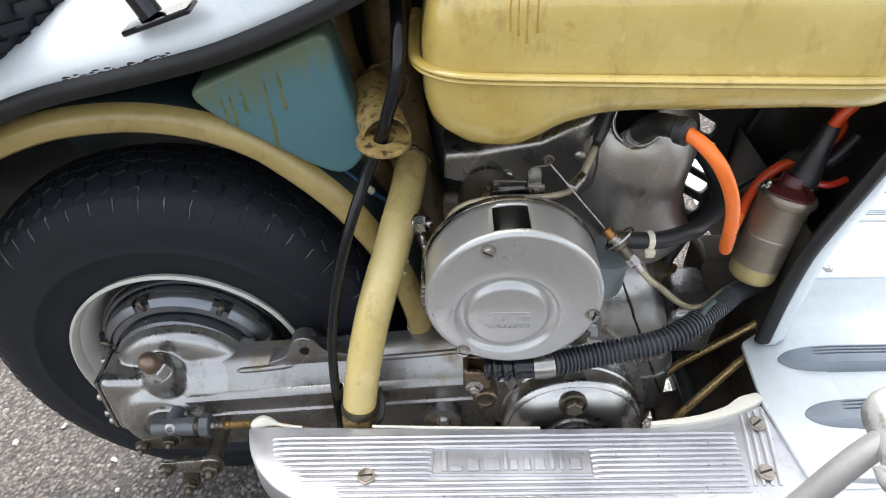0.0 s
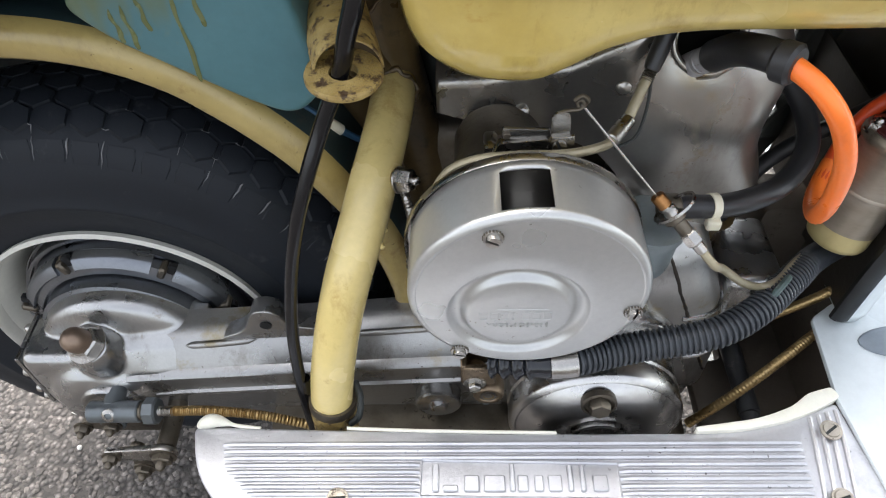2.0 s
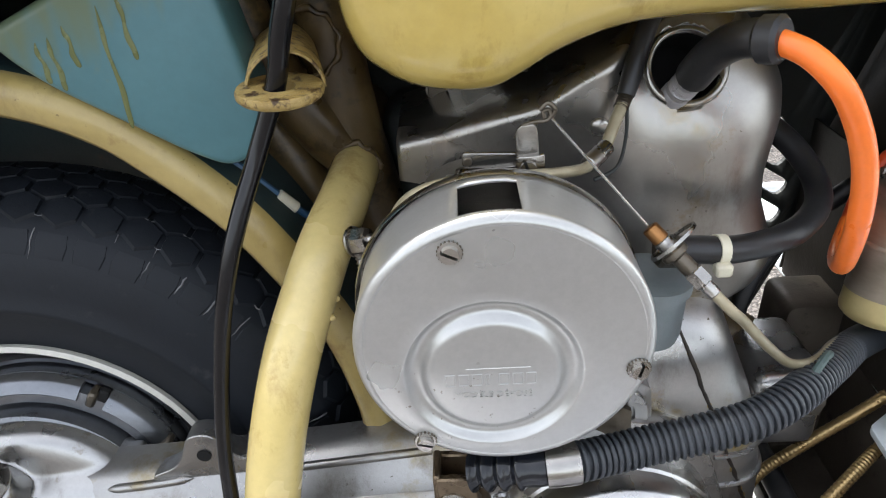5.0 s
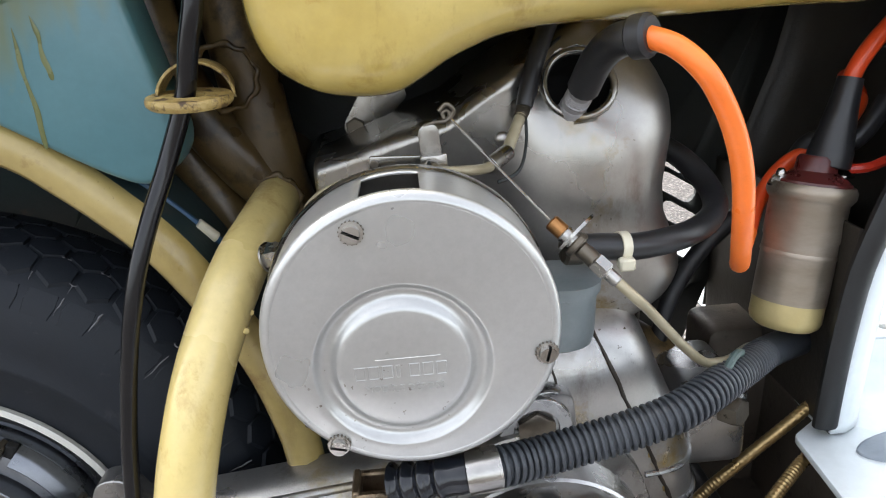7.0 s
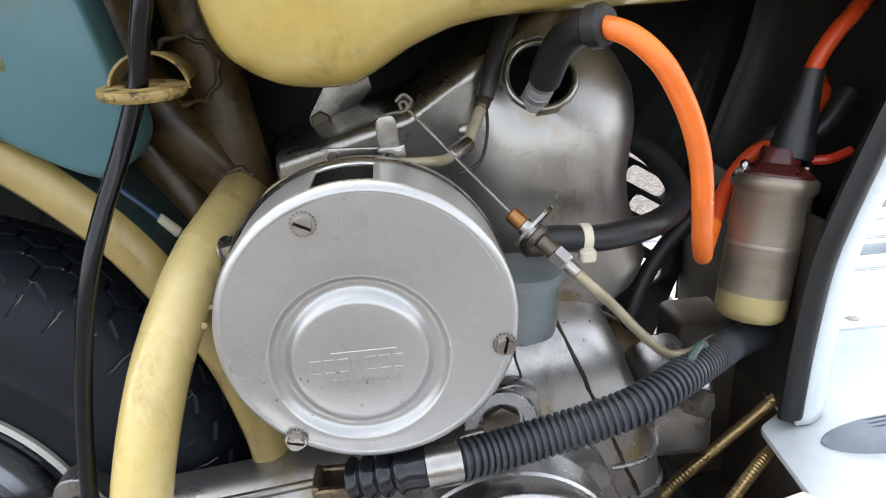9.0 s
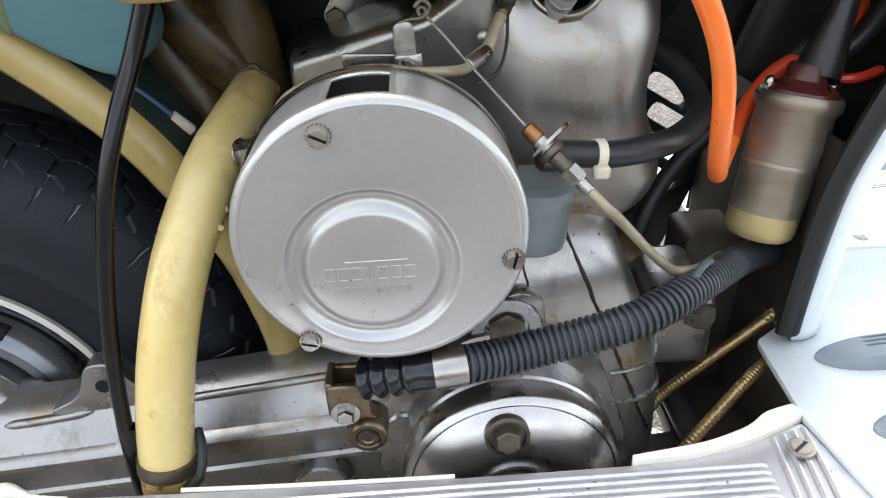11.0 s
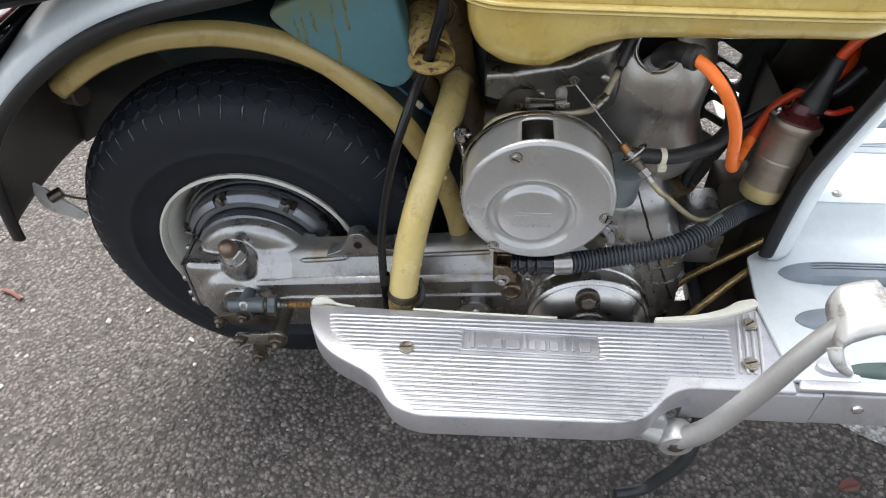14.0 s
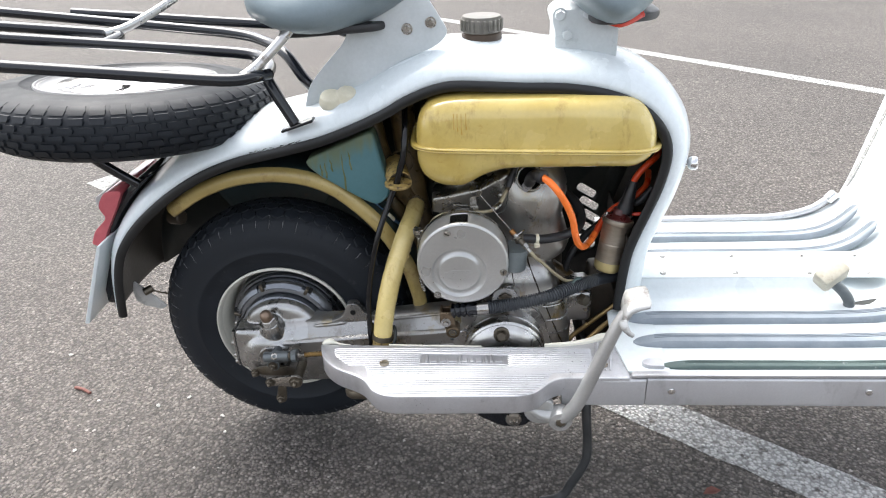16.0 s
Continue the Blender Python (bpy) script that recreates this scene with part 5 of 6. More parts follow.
part("coil_top", lathe([(0.0216, 0.094), (0.0212, 0.097), (0.017, 0.100), (0.0118, 0.103), (0.0112, 0.110), (0.0100, 0.112), (0, 0.112)], c0, ca, 36), BAKELITE, coil)
part("coil_boot", lathe([(0.0110, 0.106), (0.0126, 0.107), (0.0124, 0.116), (0.0114, 0.119), (0.0117, 0.1205), (0.0106, 0.124), (0.0109, 0.1255), (0.0098, 0.129), (0.0100, 0.1305), (0.0088, 0.138), (0.0076, 0.148), (0.0070, 0.158), (0, 0.158)], c0, (ca + Vector((0.06, 0, 0))), 20), RUBBER, coil)
for x, z in ((0.5645, 0.465), (0.526, 0.463)):
    part("terminal", hexbolt((x, -0.045, z - 0.006), (0.15, 0.1, 1), 0.0050, 0.005, 0.0065, dome=0.0028), STEEL, coil)
part("terminal_lead", tube([(0.566, -0.046, 0.464), (0.576, -0.050, 0.465), (0.59, -0.047, 0.468)], 0.0030, 8, 5), RED, coil)
part("coil_strap", lathe([(0.0212, 0.052), (0.0217, 0.053), (0.0217, 0.0545), (0.0212, 0.0555)], c0, ca, 40), COIL_METAL, coil)
tip = c0 + (ca + Vector((0.06, 0, 0))).normalized() * 0.156
part("orange_top_lead", tube([tip, tip + Vector((0.004, 0, 0.010)), tip + Vector((0.012, 0.001, 0.021)), tip + Vector((0.022, 0.004, 0.030)), tip + Vector((0.034, 0.012, 0.038)), tip + Vector((0.042, 0.030, 0.043))], 0.0050, 12, 6), RED_ORANGE, coil)
# same lead as the orange one; the redder colour paints its shaded stretch
part("shaded_orange_lead", tube([(0.5030, -0.0530, 0.4205), (0.512, -0.0410, 0.4280), (0.522, -0.0290, 0.4400), (0.533, -0.022, 0.4530), (0.545, -0.020, 0.464), (0.563, -0.020, 0.473), (0.576, -0.022, 0.485), (0.592, -0.010, 0.498), (0.600, 0.020, 0.508)], 0.0050, 12, 6), RED_ORANGE, coil)
part("black_loom", tube([(0.596, -0.03, 0.50), (0.575, -0.035, 0.478), (0.558, -0.02, 0.476), (0.545, -0.01, 0.45), (0.50, 0.0, 0.40), (0.475, -0.005, 0.355), (0.470, -0.01, 0.30)], 0.006, 10, 6), RUBBER, coil)

# crankcase
CASE = ((0.3990, 0.372, 0.418, -0.044), (0.3970, 0.358, 0.428, -0.058), (0.3910, 0.350, 0.435, -0.071), (0.3800, 0.347, 0.441, -0.081), (0.3620, 0.346, 0.448, -0.088),
        (0.3350, 0.346, 0.459, -0.0925), (0.3000, 0.346, 0.471, -0.0935), (0.2600, 0.346, 0.477, -0.0935), (0.2100, 0.346, 0.480, -0.090))


def case_ring(z, grow=0.0, n=40):
    zs = [c[0] for c in CASE][::-1]
    x0, x1, yf = (float(np.interp(z, zs, [c[k] for c in CASE][::-1])) for k in (1, 2, 3))
    cx, hx, cy, hy = (x0 + x1) / 2, (x1 - x0) / 2 + grow, (yf + 0.02) / 2, (0.02 - yf) / 2 + grow
    out = []
    for k in range(n):
        q = k * math.tau / n
        out.append(Vector((cx + math.copysign(abs(math.cos(q)) ** 0.5, math.cos(q)) * hx, cy + math.copysign(abs(math.sin(q)) ** 0.5, math.sin(q)) * hy, z)))
    return out


case = part("crankcase", loft([case_ring(c[0]) for c in CASE]), ALU_CASE, label="rounded cast aluminium crankcase with a dark joint", smooth=60)
rng = random.Random(12)
for x_top, x_low, r in ((0.402, 0.466, 0.0012), (0.376, 0.398, 0.0008)):
    line = []
    for k in range(25):
        z = 0.398 - 0.16 * k / 24
        x = x_top + (x_low - x_top) * k / 24
        ring = [p for p in case_ring(z, 0.0002, 400) if p.y < -0.02]
        line.append(min(ring, key=lambda p: abs(p.x - x)))
    swell = [0.75 + 0.6 * rng.random() for _ in range(40)]
    part("case_joint", tube(line, lambda t: r * swell[int(t * 39)], 8, 2), BROWN_DIRT, case, "dark oily joint line")
    if r > 0.001:
        for k in (1, 4, 5, 9, 13, 17, 20, 21):
            p = line[k] + Vector((0.0015 * (rng.random() - 0.3), -0.0001, 0))
            part("rust_fleck", tube([p - Vector((0.0006, 0, 0.004)), p, p + Vector((0.0008, 0, -0.005))][::-1], lambda t: 0.0002 + 0.0011 * math.sin(math.pi * t), 7, 4, up=(0, 1, 0), flat=0.35), RUSTY, case)
for z in (0.322, 0.296, 0.270):
    ring = [p for p in case_ring(z, 0.0004, 80) if p.x > 0.428 and p.y < 0.0]
    ring.sort(key=lambda p: p.x - p.y * 0.0 + (p.y + 0.1) * 2)
    part("case_web", tube(ring, 0.0020, 8, 2), ALU_CAST, case)
part("case_line", tube([(0.386, -0.0935, 0.296), (0.405, -0.0942, 0.300), (0.427, -0.0938, 0.303)], 0.0010, 6, 4), BROWN_DIRT, case)
part("case_side_block", box((0.487, -0.035, 0.306), (0.045, 0.07, 0.058), 0.008, 3), ALU_CAST, case)
part("side_plug", hexbolt((0.492, -0.070, 0.322), (0.55, -0.8, 0.1), 0.010, 0.012), DARK_STEEL, case)
part("hex_plug", hexbolt((0.367, -0.1010, 0.341), (-0.05, -1, 0.1), 0.0120, 0.005), DARK_STEEL, case, "large oily hex plug")
part("plug_boss", lathe([(0.0215, -0.012), (0.0215, 0.0), (0.0205, 0.0012), (0.0135, 0.0012), (0.0130, -0.001), (0, -0.001)], (0.367, -0.1005, 0.341), AX, 40), ALU_CAST, case)
part("plug_cover", prism(rounded([(0.340, 0.326, 0.004), (0.372, 0.318, 0.006), (0.392, 0.330, 0.008), (0.389, 0.360, 0.006), (0.372, 0.366, 0.010), (0.352, 0.352, 0.008)], 0.006), -0.0985, -0.088, "xz", 0.0015), ALU_CAST, case)
part("case_boss", lathe([(0.0135, -0.02), (0.0135, 0.0), (0.012, 0.0015), (0, 0.0015)], (0.302, -0.106, 0.272), AX, 24), ALU_CAST, case)
part("case_cap", lathe([(0.0125, -0.02), (0.0125, 0.0), (0.0115, 0.0012), (0, 0.0012)], (0.308, -0.1075, 0.308), AX, 30), ALU_CAST, case)
for x, z in ((0.330, 0.318), (0.289, 0.262)):
    part("case_boss", lathe([(0.008, -0.02), (0.008, 0.0), (0.007, 0.0012), (0, 0.0012)], (x, -0.104, z), AX, 18), ALU_CAST, case)
part("lower_flange", prism(rounded([(0.295, 0.30, 0.02), (0.345, 0.346, 0.03), (0.42, 0.33, 0.03), (0.45, 0.24, 0.02), (0.33, 0.20, 0.02), (0.28, 0.23, 0.02)], 0.02, 6), -0.105, -0.085, "xz", 0.003), ALU_CAST, case)
# clutch cover
FC = Vector((0.3655, 0, 0.2625))
cover = part("clutch_cover", lathe([(0.062, 0.095), (0.0650, 0.098), (0.0650, 0.126), (0.0636, 0.1275), (0.0636, 0.1310), (0.0650, 0.1325), (0.0650, 0.1420), (0.0640, 0.1445), (0.0610, 0.1465), (0.0598, 0.1462), (0.0580, 0.1480), (0.0540, 0.1520), (0.0470, 0.1550), (0.0350, 0.1565), (0.0245, 0.1560), (0.0215, 0.1535), (0.0205, 0.1540), (0.0200, 0.1580), (0.0180, 0.1592), (0.0160, 0.1580), (0.0152, 0.1540), (0, 0.1540)], FC, AX, 80), POLISHED, label="polished domed clutch cover with a hex bolt")
part("bolt_seat", lathe([(0.0125, -0.003), (0.0125, 0.0015), (0.0105, 0.0020), (0.0100, 0.0), (0, 0.0)], (0.360, -0.1555, 0.3105), (0, -0.98, 0.12), 28), DARK_STEEL, cover)
part("hex_bolt", hexbolt((0.360, -0.1545, 0.3105), (0, -0.98, 0.12), 0.0080, 0.0085), DARK_STEEL, cover, "worn hex bolt")

# Dark filler blocks, added to close bright gaps round the engine.
back = part("engine_back_filler", box((0.347, 0.045, 0.31), (0.244, 0.075, 0.22), 0.02, 3), DARK_STEEL, label="dark filler block added behind the engine")
part("lower_filler", box((0.340, 0.0, 0.20), (0.258, 0.17, 0.07), 0.02, 3), DARK_STEEL, back)
part("lower_shelf", prism(rounded([(0.10, -0.158, 0.02), (0.455, -0.158, 0.02), (0.455, -0.07, 0.01), (0.10, -0.07, 0.01)], 0.01), 0.180, 0.196, "xy", 0.004), DARK_STEEL, back)
# near-black so that the space above reads as shade
part("upper_filler", box((0.33, 0.06, 0.44), (0.19, 0.07, 0.10), 0.02, 3), INNER, back)

# Brown and dark panels added so the bay shows no bright ground or floor.
member = part("bay_back_panel", prism(rounded([(0.514, 0.335, 0.01), (0.60, 0.335, 0.01), (0.60, 0.16, 0.01), (0.510, 0.16, 0.01)], 0.01), 0.005, 0.05, "xz", 0.006, 2), BAY_BROWN, label="brown filler panel added behind the engine")
part("yellowed_tube", rod((0.440, 0.0, 0.345), (0.480, -0.005, 0.318), 0.017, 20), CREAM_DIRTY_SHADED, member)
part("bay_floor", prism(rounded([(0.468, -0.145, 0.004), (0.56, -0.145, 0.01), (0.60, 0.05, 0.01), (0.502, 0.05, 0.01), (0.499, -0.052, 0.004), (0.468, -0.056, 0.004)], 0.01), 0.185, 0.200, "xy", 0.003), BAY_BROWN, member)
part("bay_front_sheet", prism(rounded([(0.5535, 0.304), (0.5535, 0.440), (0.5560, 0.440), (0.5560, 0.304)], 0.001, 2), -0.0835, 0.100, "xz"), INNER_BROWN, member, "added dark sheet that hides the white floor from the engine bay")
part("bay_wall", prism(rounded([(0.560, 0.297), (0.60, 0.297), (0.60, 0.19), (0.556, 0.19)], 0.004), -0.15, 0.03, "xz", 0.003), BAY_BROWN, member)

# gear selector linkage in front of the case
BRONZE = surface("oily_bronze_clevis", (0.13, 0.095, 0.06), (0.24, 0.18, 0.12), 0.34, 0.85, 50, 300, 0.1, (0.05, 0.035, 0.02), 0.58, 90)
link = part("selector_link", box((0.2665, -0.138, 0.3370), (0.004, 0.020, 0.022), 0.001, 1), BRONZE, label="oily bronze clevis and splined lever of the gear selector")
for y in (-0.1465, -0.1295):
    part("clevis_cheek", box((0.2770, y, 0.3360), (0.022, 0.0045, 0.021), 0.001, 1), BRONZE, link)
part("clevis_end", box((0.2865, -0.138, 0.3440), (0.005, 0.018, 0.011), 0.001, 1), BRONZE, link)
part("clevis_pin", hexbolt((0.2740, -0.1488, 0.3290), AX, 0.0048, 0.0045, 0.0078), STEEL, link)
part("pin_end", rod((0.2740, -0.1280, 0.3290), (0.2740, -0.1200, 0.3290), 0.0045, 14), STEEL, link)
part("lever_arm", link_plate((0.2745, 0.329), (0.284, 0.309), 0.0065, 0.0102, -0.1440, -0.1340), BRONZE, link)
part("lever_eye_boss", lathe([(0.0062, 0.1475), (0.0070, 0.1490), (0.0095, 0.1490), (0.0108, 0.1475), (0.0112, 0.1440), (0.0112, 0.1300)], (0.284, 0, 0.309), AX, 30), BRONZE, link)
star = [(0.284 + r * math.cos(k * math.tau / 48), 0.309 + r * math.sin(k * math.tau / 48)) for k, r in ((k, 0.0064 if k % 2 else 0.0054) for k in range(48))]
part("splined_shaft", prism(star, -0.1485, -0.1400, "xz"), STEEL, link)
part("shaft_centre", lathe([(0.0038, 0), (0.0030, -0.0004), (0, -0.0012)], (0.284, -0.1488, 0.309), AX, 18), BRASS, link)
part("pinch_bolt", box((0.2825, -0.144, 0.2955), (0.006, 0.006, 0.005), 0.001, 1), BLUE_STEEL, link)
disc = part("plain_disc", lathe([(0.019, -0.01), (0.019, 0.001), (0.0175, 0.0025), (0.008, 0.003), (0.006, 0.006), (0, 0.007)], (0.246, -0.112, 0.232), AX, 32), ALU_CAST, label="small steel disc on the arm")
def even(line, n):
    """The same line at even steps."""
    run = [0.0]
    for p, q in zip(line, line[1:]):
        run.append(run[-1] + (q - p).length)
    return [Vector([float(np.interp(run[-1] * k / (n - 1), run, [p[c] for p in line])) for c in range(3)]) for k in range(n)]


# black bellows, clamp and corrugated hose
HOSE = [(0.286, -0.143, 0.347), (0.312, -0.149, 0.354), (0.3360, -0.1495, 0.3565), (0.358, -0.1430, 0.3550), (0.384, -0.1385, 0.3570), (0.410, -0.1370, 0.3620), (0.435, -0.1335, 0.3675), (0.460, -0.1200, 0.3700), (0.490, -0.0935, 0.3650), (0.521, -0.0645, 0.3565), (0.5575, -0.040, 0.349)]
hl = even(spline(HOSE, 12), 121)
boots = part("bellows", tube([hl[k] for k in range(0, 18, 3)], lambda t: 0.0100 + 0.0016 * math.cos(t * math.tau * 4.5) * (1 if t < 0.72 else 0.1), 20, 12), GLOSS_BLACK, label="glossy black rubber bellows on the selector rod")
part("hose_clamp", tube([hl[k] for k in range(15, 22, 2)], 0.0112, 24, 3), STEEL, boots, "flat steel hose clamp")
run = even(hl[21:], 400)
conduit = part("corrugated_hose", tube(run[::8] + [run[-1]], lambda t: 0.0082 if t < 0.76 else 0.0100, 20, 2), HOSE_GREY, label="dark grey corrugated hose")
pitch = 6
for k in range(3, 312, pitch):
    way = (run[k + 2] - run[k - 2]).normalized()
    w = 0.30 * pitch * (run[k + 1] - run[k]).length
    swell = 1.0 if k < 280 else 1.0 - 0.0012 * (k - 280)
    part("hose_ring", lathe([(0.0076, -w), (0.0100 * swell, -w), (0.0105 * swell, -w * 0.55), (0.0105 * swell, w * 0.55), (0.0100 * swell, w), (0.0076, w)], run[k], way, 22), HOSE_GREY, conduit, smooth=35)
part("wire_tie", tube([(0.468, -0.115, 0.377), (0.476, -0.108, 0.382), (0.484, -0.099, 0.378)], 0.0024, 8, 4), GREEN_RUBBER)
for pts in ([(0.455, -0.085, 0.225), (0.482, -0.06, 0.240), (0.511, -0.058, 0.267), (0.55, -0.058, 0.303), (0.575, -0.05, 0.32)], [(0.455, -0.118, 0.205), (0.471, -0.117, 0.232), (0.487, -0.113, 0.2540), (0.505, -0.105, 0.2700), (0.522, -0.096, 0.2820), (0.540, -0.085, 0.2885), (0.575, -0.065, 0.291)]):
    part("spiral_cable", tube(pts, lambda t: 0.0040 + 0.00028 * math.cos(t * 330), 9, 40), BRASS, label="brass spiral-sheathed control cable")
# Added steel plate: stands for the bright ground seen through a gap.
part("bright_gap_plate", prism(rounded([(0.463, 0.245), (0.480, 0.236), (0.486, 0.215), (0.470, 0.185), (0.458, 0.20)], 0.004), 0.02, 0.024, "xz", 0.001), STEEL)

# footboard extension: ribbed aluminium casting
FOOT = [(0.077, -0.166, 0.006), (0.30, -0.1725, 0.02), (0.44, -0.1725, 0.02), (0.500, -0.160, 0.02), (0.528, -0.150, 0.004), (0.542, -0.235, 0.004), (0.542, -0.247, 0.003), (0.443, -0.2475, 0.012), (0.425, -0.258, 0.012),
        (0.405, -0.281, 0.02), (0.380, -0.2875, 0.02), (0.200, -0.2905, 0.02), (0.176, -0.281, 0.015), (0.157, -0.252, 0.012), (0.140, -0.242, 0.012), (0.108, -0.226, 0.02), (0.085, -0.198, 0.02)]
board = part("footboard", prism(rounded(FOOT, 0.01, 5), 0.268, 0.3005, "xy", 0.003, 3), ALU_FOOT, label="ribbed cast aluminium rear footboard plate with slotted screws")


def inside(y):
    lo_x = float(np.interp(-y, [0.166, 0.198, 0.220, 0.222, 0.252, 0.281, 0.29], [0.088, 0.096, 0.120, 0.146, 0.156, 0.178, 0.199]))
    hi_x = float(np.interp(-y, [0.166, 0.236, 0.238, 0.258, 0.281, 0.29], [0.494, 0.490, 0.430, 0.420, 0.398, 0.378]))
    return lo_x + 0.010, hi_x


y = -0.1800
while y > -0.2860:
    a0, b0 = inside(y)
    spans = [(a0, b0)]
    if -0.2195 < y < -0.190:
        spans = [(a0, 0.2360), (0.3690, b0)]
    for s0, s1 in spans:
        part("rib", tube([(s0, y, 0.2990), (s0 + 0.006, y, 0.3004), (s1 - 0.003, y, 0.3004), (s1, y, 0.2992)], 0.0022, 8, 0, up=(0, 0, 1)), ALU_FOOT, board)
    y -= 0.0049
for k in range(4):
    xk = 0.4965 + k * 0.0066
    part("cross_rib", tube([(xk + 0.009, -0.162 + k * 0.002, 0.3002), (xk + 0.006, -0.185, 0.3006), (xk - 0.001, -0.230, 0.3002)], 0.0019, 8, 2, up=(0, 0, 1)), ALU_FOOT, board)
# raised name panel, drawn as plain bars
part("badge_frame", tube([(0.238, -0.1915, 0.3012), (0.368, -0.1945, 0.3012), (0.3675, -0.2185, 0.3012), (0.2375, -0.2165, 0.3012)], 0.0012, 6, 0, closed=True, up=(0, 0, 1)), ALU_FOOT, board)
for i, (x0, w, hgt) in enumerate(((0.245, 0.0045, 0.019), (0.252, 0.0100, 0.0045), (0.266, 0.0100, 0.011), (0.279, 0.0140, 0.011), (0.296, 0.0035, 0.019), (0.301, 0.0070, 0.011), (0.312, 0.0060, 0.011), (0.321, 0.0090, 0.011), (0.334, 0.0035, 0.018), (0.342, 0.0035, 0.018), (0.350, 0.0100, 0.011))):
    part("badge_bar", box((x0 + w / 2, -0.2135 + hgt / 2, 0.3015), (w, hgt, 0.0024), 0.0008, 1), ALU_FOOT, board)
for (x, y), s in (((0.184, -0.2185), 0.1), ((0.5155, -0.1725), 0.6), ((0.5065, -0.2195), 0.3)):
    part("board_screw", screw((x, y, 0.3036), (0, 0, 1), 0.0056, s, 0.0016), OLD_BRASS, board, "slotted countersunk screw", extra=(INNER,))
part("edge_strip", prism(rounded([(0.425, -0.1735, 0.001), (0.425, -0.1700, 0.001), (0.470, -0.1640, 0.02), (0.496, -0.1545, 0.012), (0.508, -0.1450, 0.006), (0.5265, -0.1400, 0.003), (0.5305, -0.1480, 0.004), (0.515, -0.1560, 0.01), (0.490, -0.1660, 0.02), (0.455, -0.1725, 0.01)], 0.003), 0.2955, 0.3050, "xy", 0.0022, 3), LIP_WHITE, board, "ivory rubber edge strip")
part("edge_strip", tube([(0.080, -0.1655, 0.2990), (0.0850, -0.1640, 0.3020), (0.0920, -0.1630, 0.3030), (0.1000, -0.1640, 0.3015), (0.1080, -0.1655, 0.2998), (0.124, -0.1670, 0.2985)], lambda t: 0.0014 + 0.0036 * math.sin(math.pi * min(1.0, t * 1.25 + 0.1)) ** 1.5 if t < 0.72 else 0.0014, 12, 8), LIP_WHITE, board)
part("edge_strip", tube([(0.185, -0.168, 0.3002), (0.25, -0.1705, 0.3004), (0.33, -0.172, 0.3002)], 0.0013, 8, 4), LIP_WHITE, board)

# floor with its leg shield
FLOOR_PROFILE = [(0.557, 0.297), (0.60, 0.299), (0.75, 0.300), (0.90, 0.301), (0.965, 0.306), (1.015, 0.326), (1.050, 0.370), (1.076, 0.44), (1.112, 0.56), (1.17, 0.74), (1.23, 0.92)]
fp = spline([(x, 0, z) for x, z in FLOOR_PROFILE], 5)
sections = []
for p in fp:
    rise = 0.030 * max(0.0, min(1, (0.98 - p.x) / 0.1))
    grow = 0.0 if p.x < 1.03 else min(0.08, (p.x - 1.03) * 0.7)
    sections.append([(p.x, y * (1 + grow / 0.25) + 0.006, p.z + dz) for y, dz in ((-0.245, -0.004), (-0.238, 0.0), (-0.06, 0.001), (-0.045, 0.003), (-0.034, rise * 0.6), (-0.026, rise), (0.012, rise + 0.002), (0.058, rise), (0.068, rise * 0.6), (0.08, 0.003), (0.10, 0.001), (0.236, 0.0), (0.250, 0.004))])
floor = part("foot_floor", loft(sections, closed=False, caps=False), FLOOR_WHITE, label="white enamelled foot floor sweeping up into the leg shield", smooth=50)
so = floor.modifiers.new("thickness", "SOLIDIFY")
so.thickness, so.offset = 0.003, -1
# apron towards the engine
part("floor_tongue", prism(rounded([(0.5285, -0.150, 0.001), (0.5335, -0.080, 0.004), (0.56, -0.062, 0.01), (0.60, -0.10), (0.60, -0.235), (0.5405, -0.2355, 0.001)], 0.006), 0.2985, 0.3035, "xy", 0.001), FLOOR_WHITE, floor)


def strip(y, x0, x1, mat, w, h, curve):
    bm = bmesh.new()
    path = [(x0, 0.302), (x0 + 0.02, 0.302), (x0 + 0.05, 0.3025), (0.75, 0.3025), (0.88, 0.303)]
    path += [(0.955, 0.309), (1.00, 0.330), (1.030, 0.368)] if curve else [(x1, 0.304)]
    pts = spline([(x, y, z) for x, z in path], 5)
    secs = []
    for i, p in enumerate(pts):
        t = min(1, (p.x - x0) / 0.045)
        if curve:
            t = min(t, (len(pts) - 1 - i) / 4 + 0.05)
        ww, hh = w * max(0.02, 1 - (1 - t) ** 3) ** 0.5, h * max(0.05, t) ** 0.4
        g = 0.20 if p.x - x0 > 0.036 else 0.0
        secs.append([p + Vector((0, q * ww, s * hh)) for q, s in ((-1, 0), (-0.92, 0.6), (-0.7, 0.95), (-0.35, 1.0), (-0.05, 1.0), (-0.02, 1.0 - g), (0.06, 1.0 - g), (0.09, 1.0), (0.22, 1.0), (0.25, 1.0 - g), (0.33, 1.0 - g), (0.36, 1.0), (0.49, 1.0), (0.52, 1.0 - g), (0.60, 0.98 - g), (0.63, 0.97), (0.75, 0.92), (0.92, 0.6), (1, 0))])
    return loft(secs, bm=bm)


for y in (-0.103, -0.165):
    part("floor_strip", strip(y, 0.560, 1.0, STRIP_RUBBER, 0.0140, 0.011, True), STRIP_RUBBER, floor, "blue-grey ribbed rubber strip")
for y in (0.105, 0.175):
    part("floor_strip", strip(y, 0.60, 1.0, STRIP_RUBBER, 0.0145, 0.012, True), STRIP_RUBBER, floor, "blue-grey ribbed rubber strip")
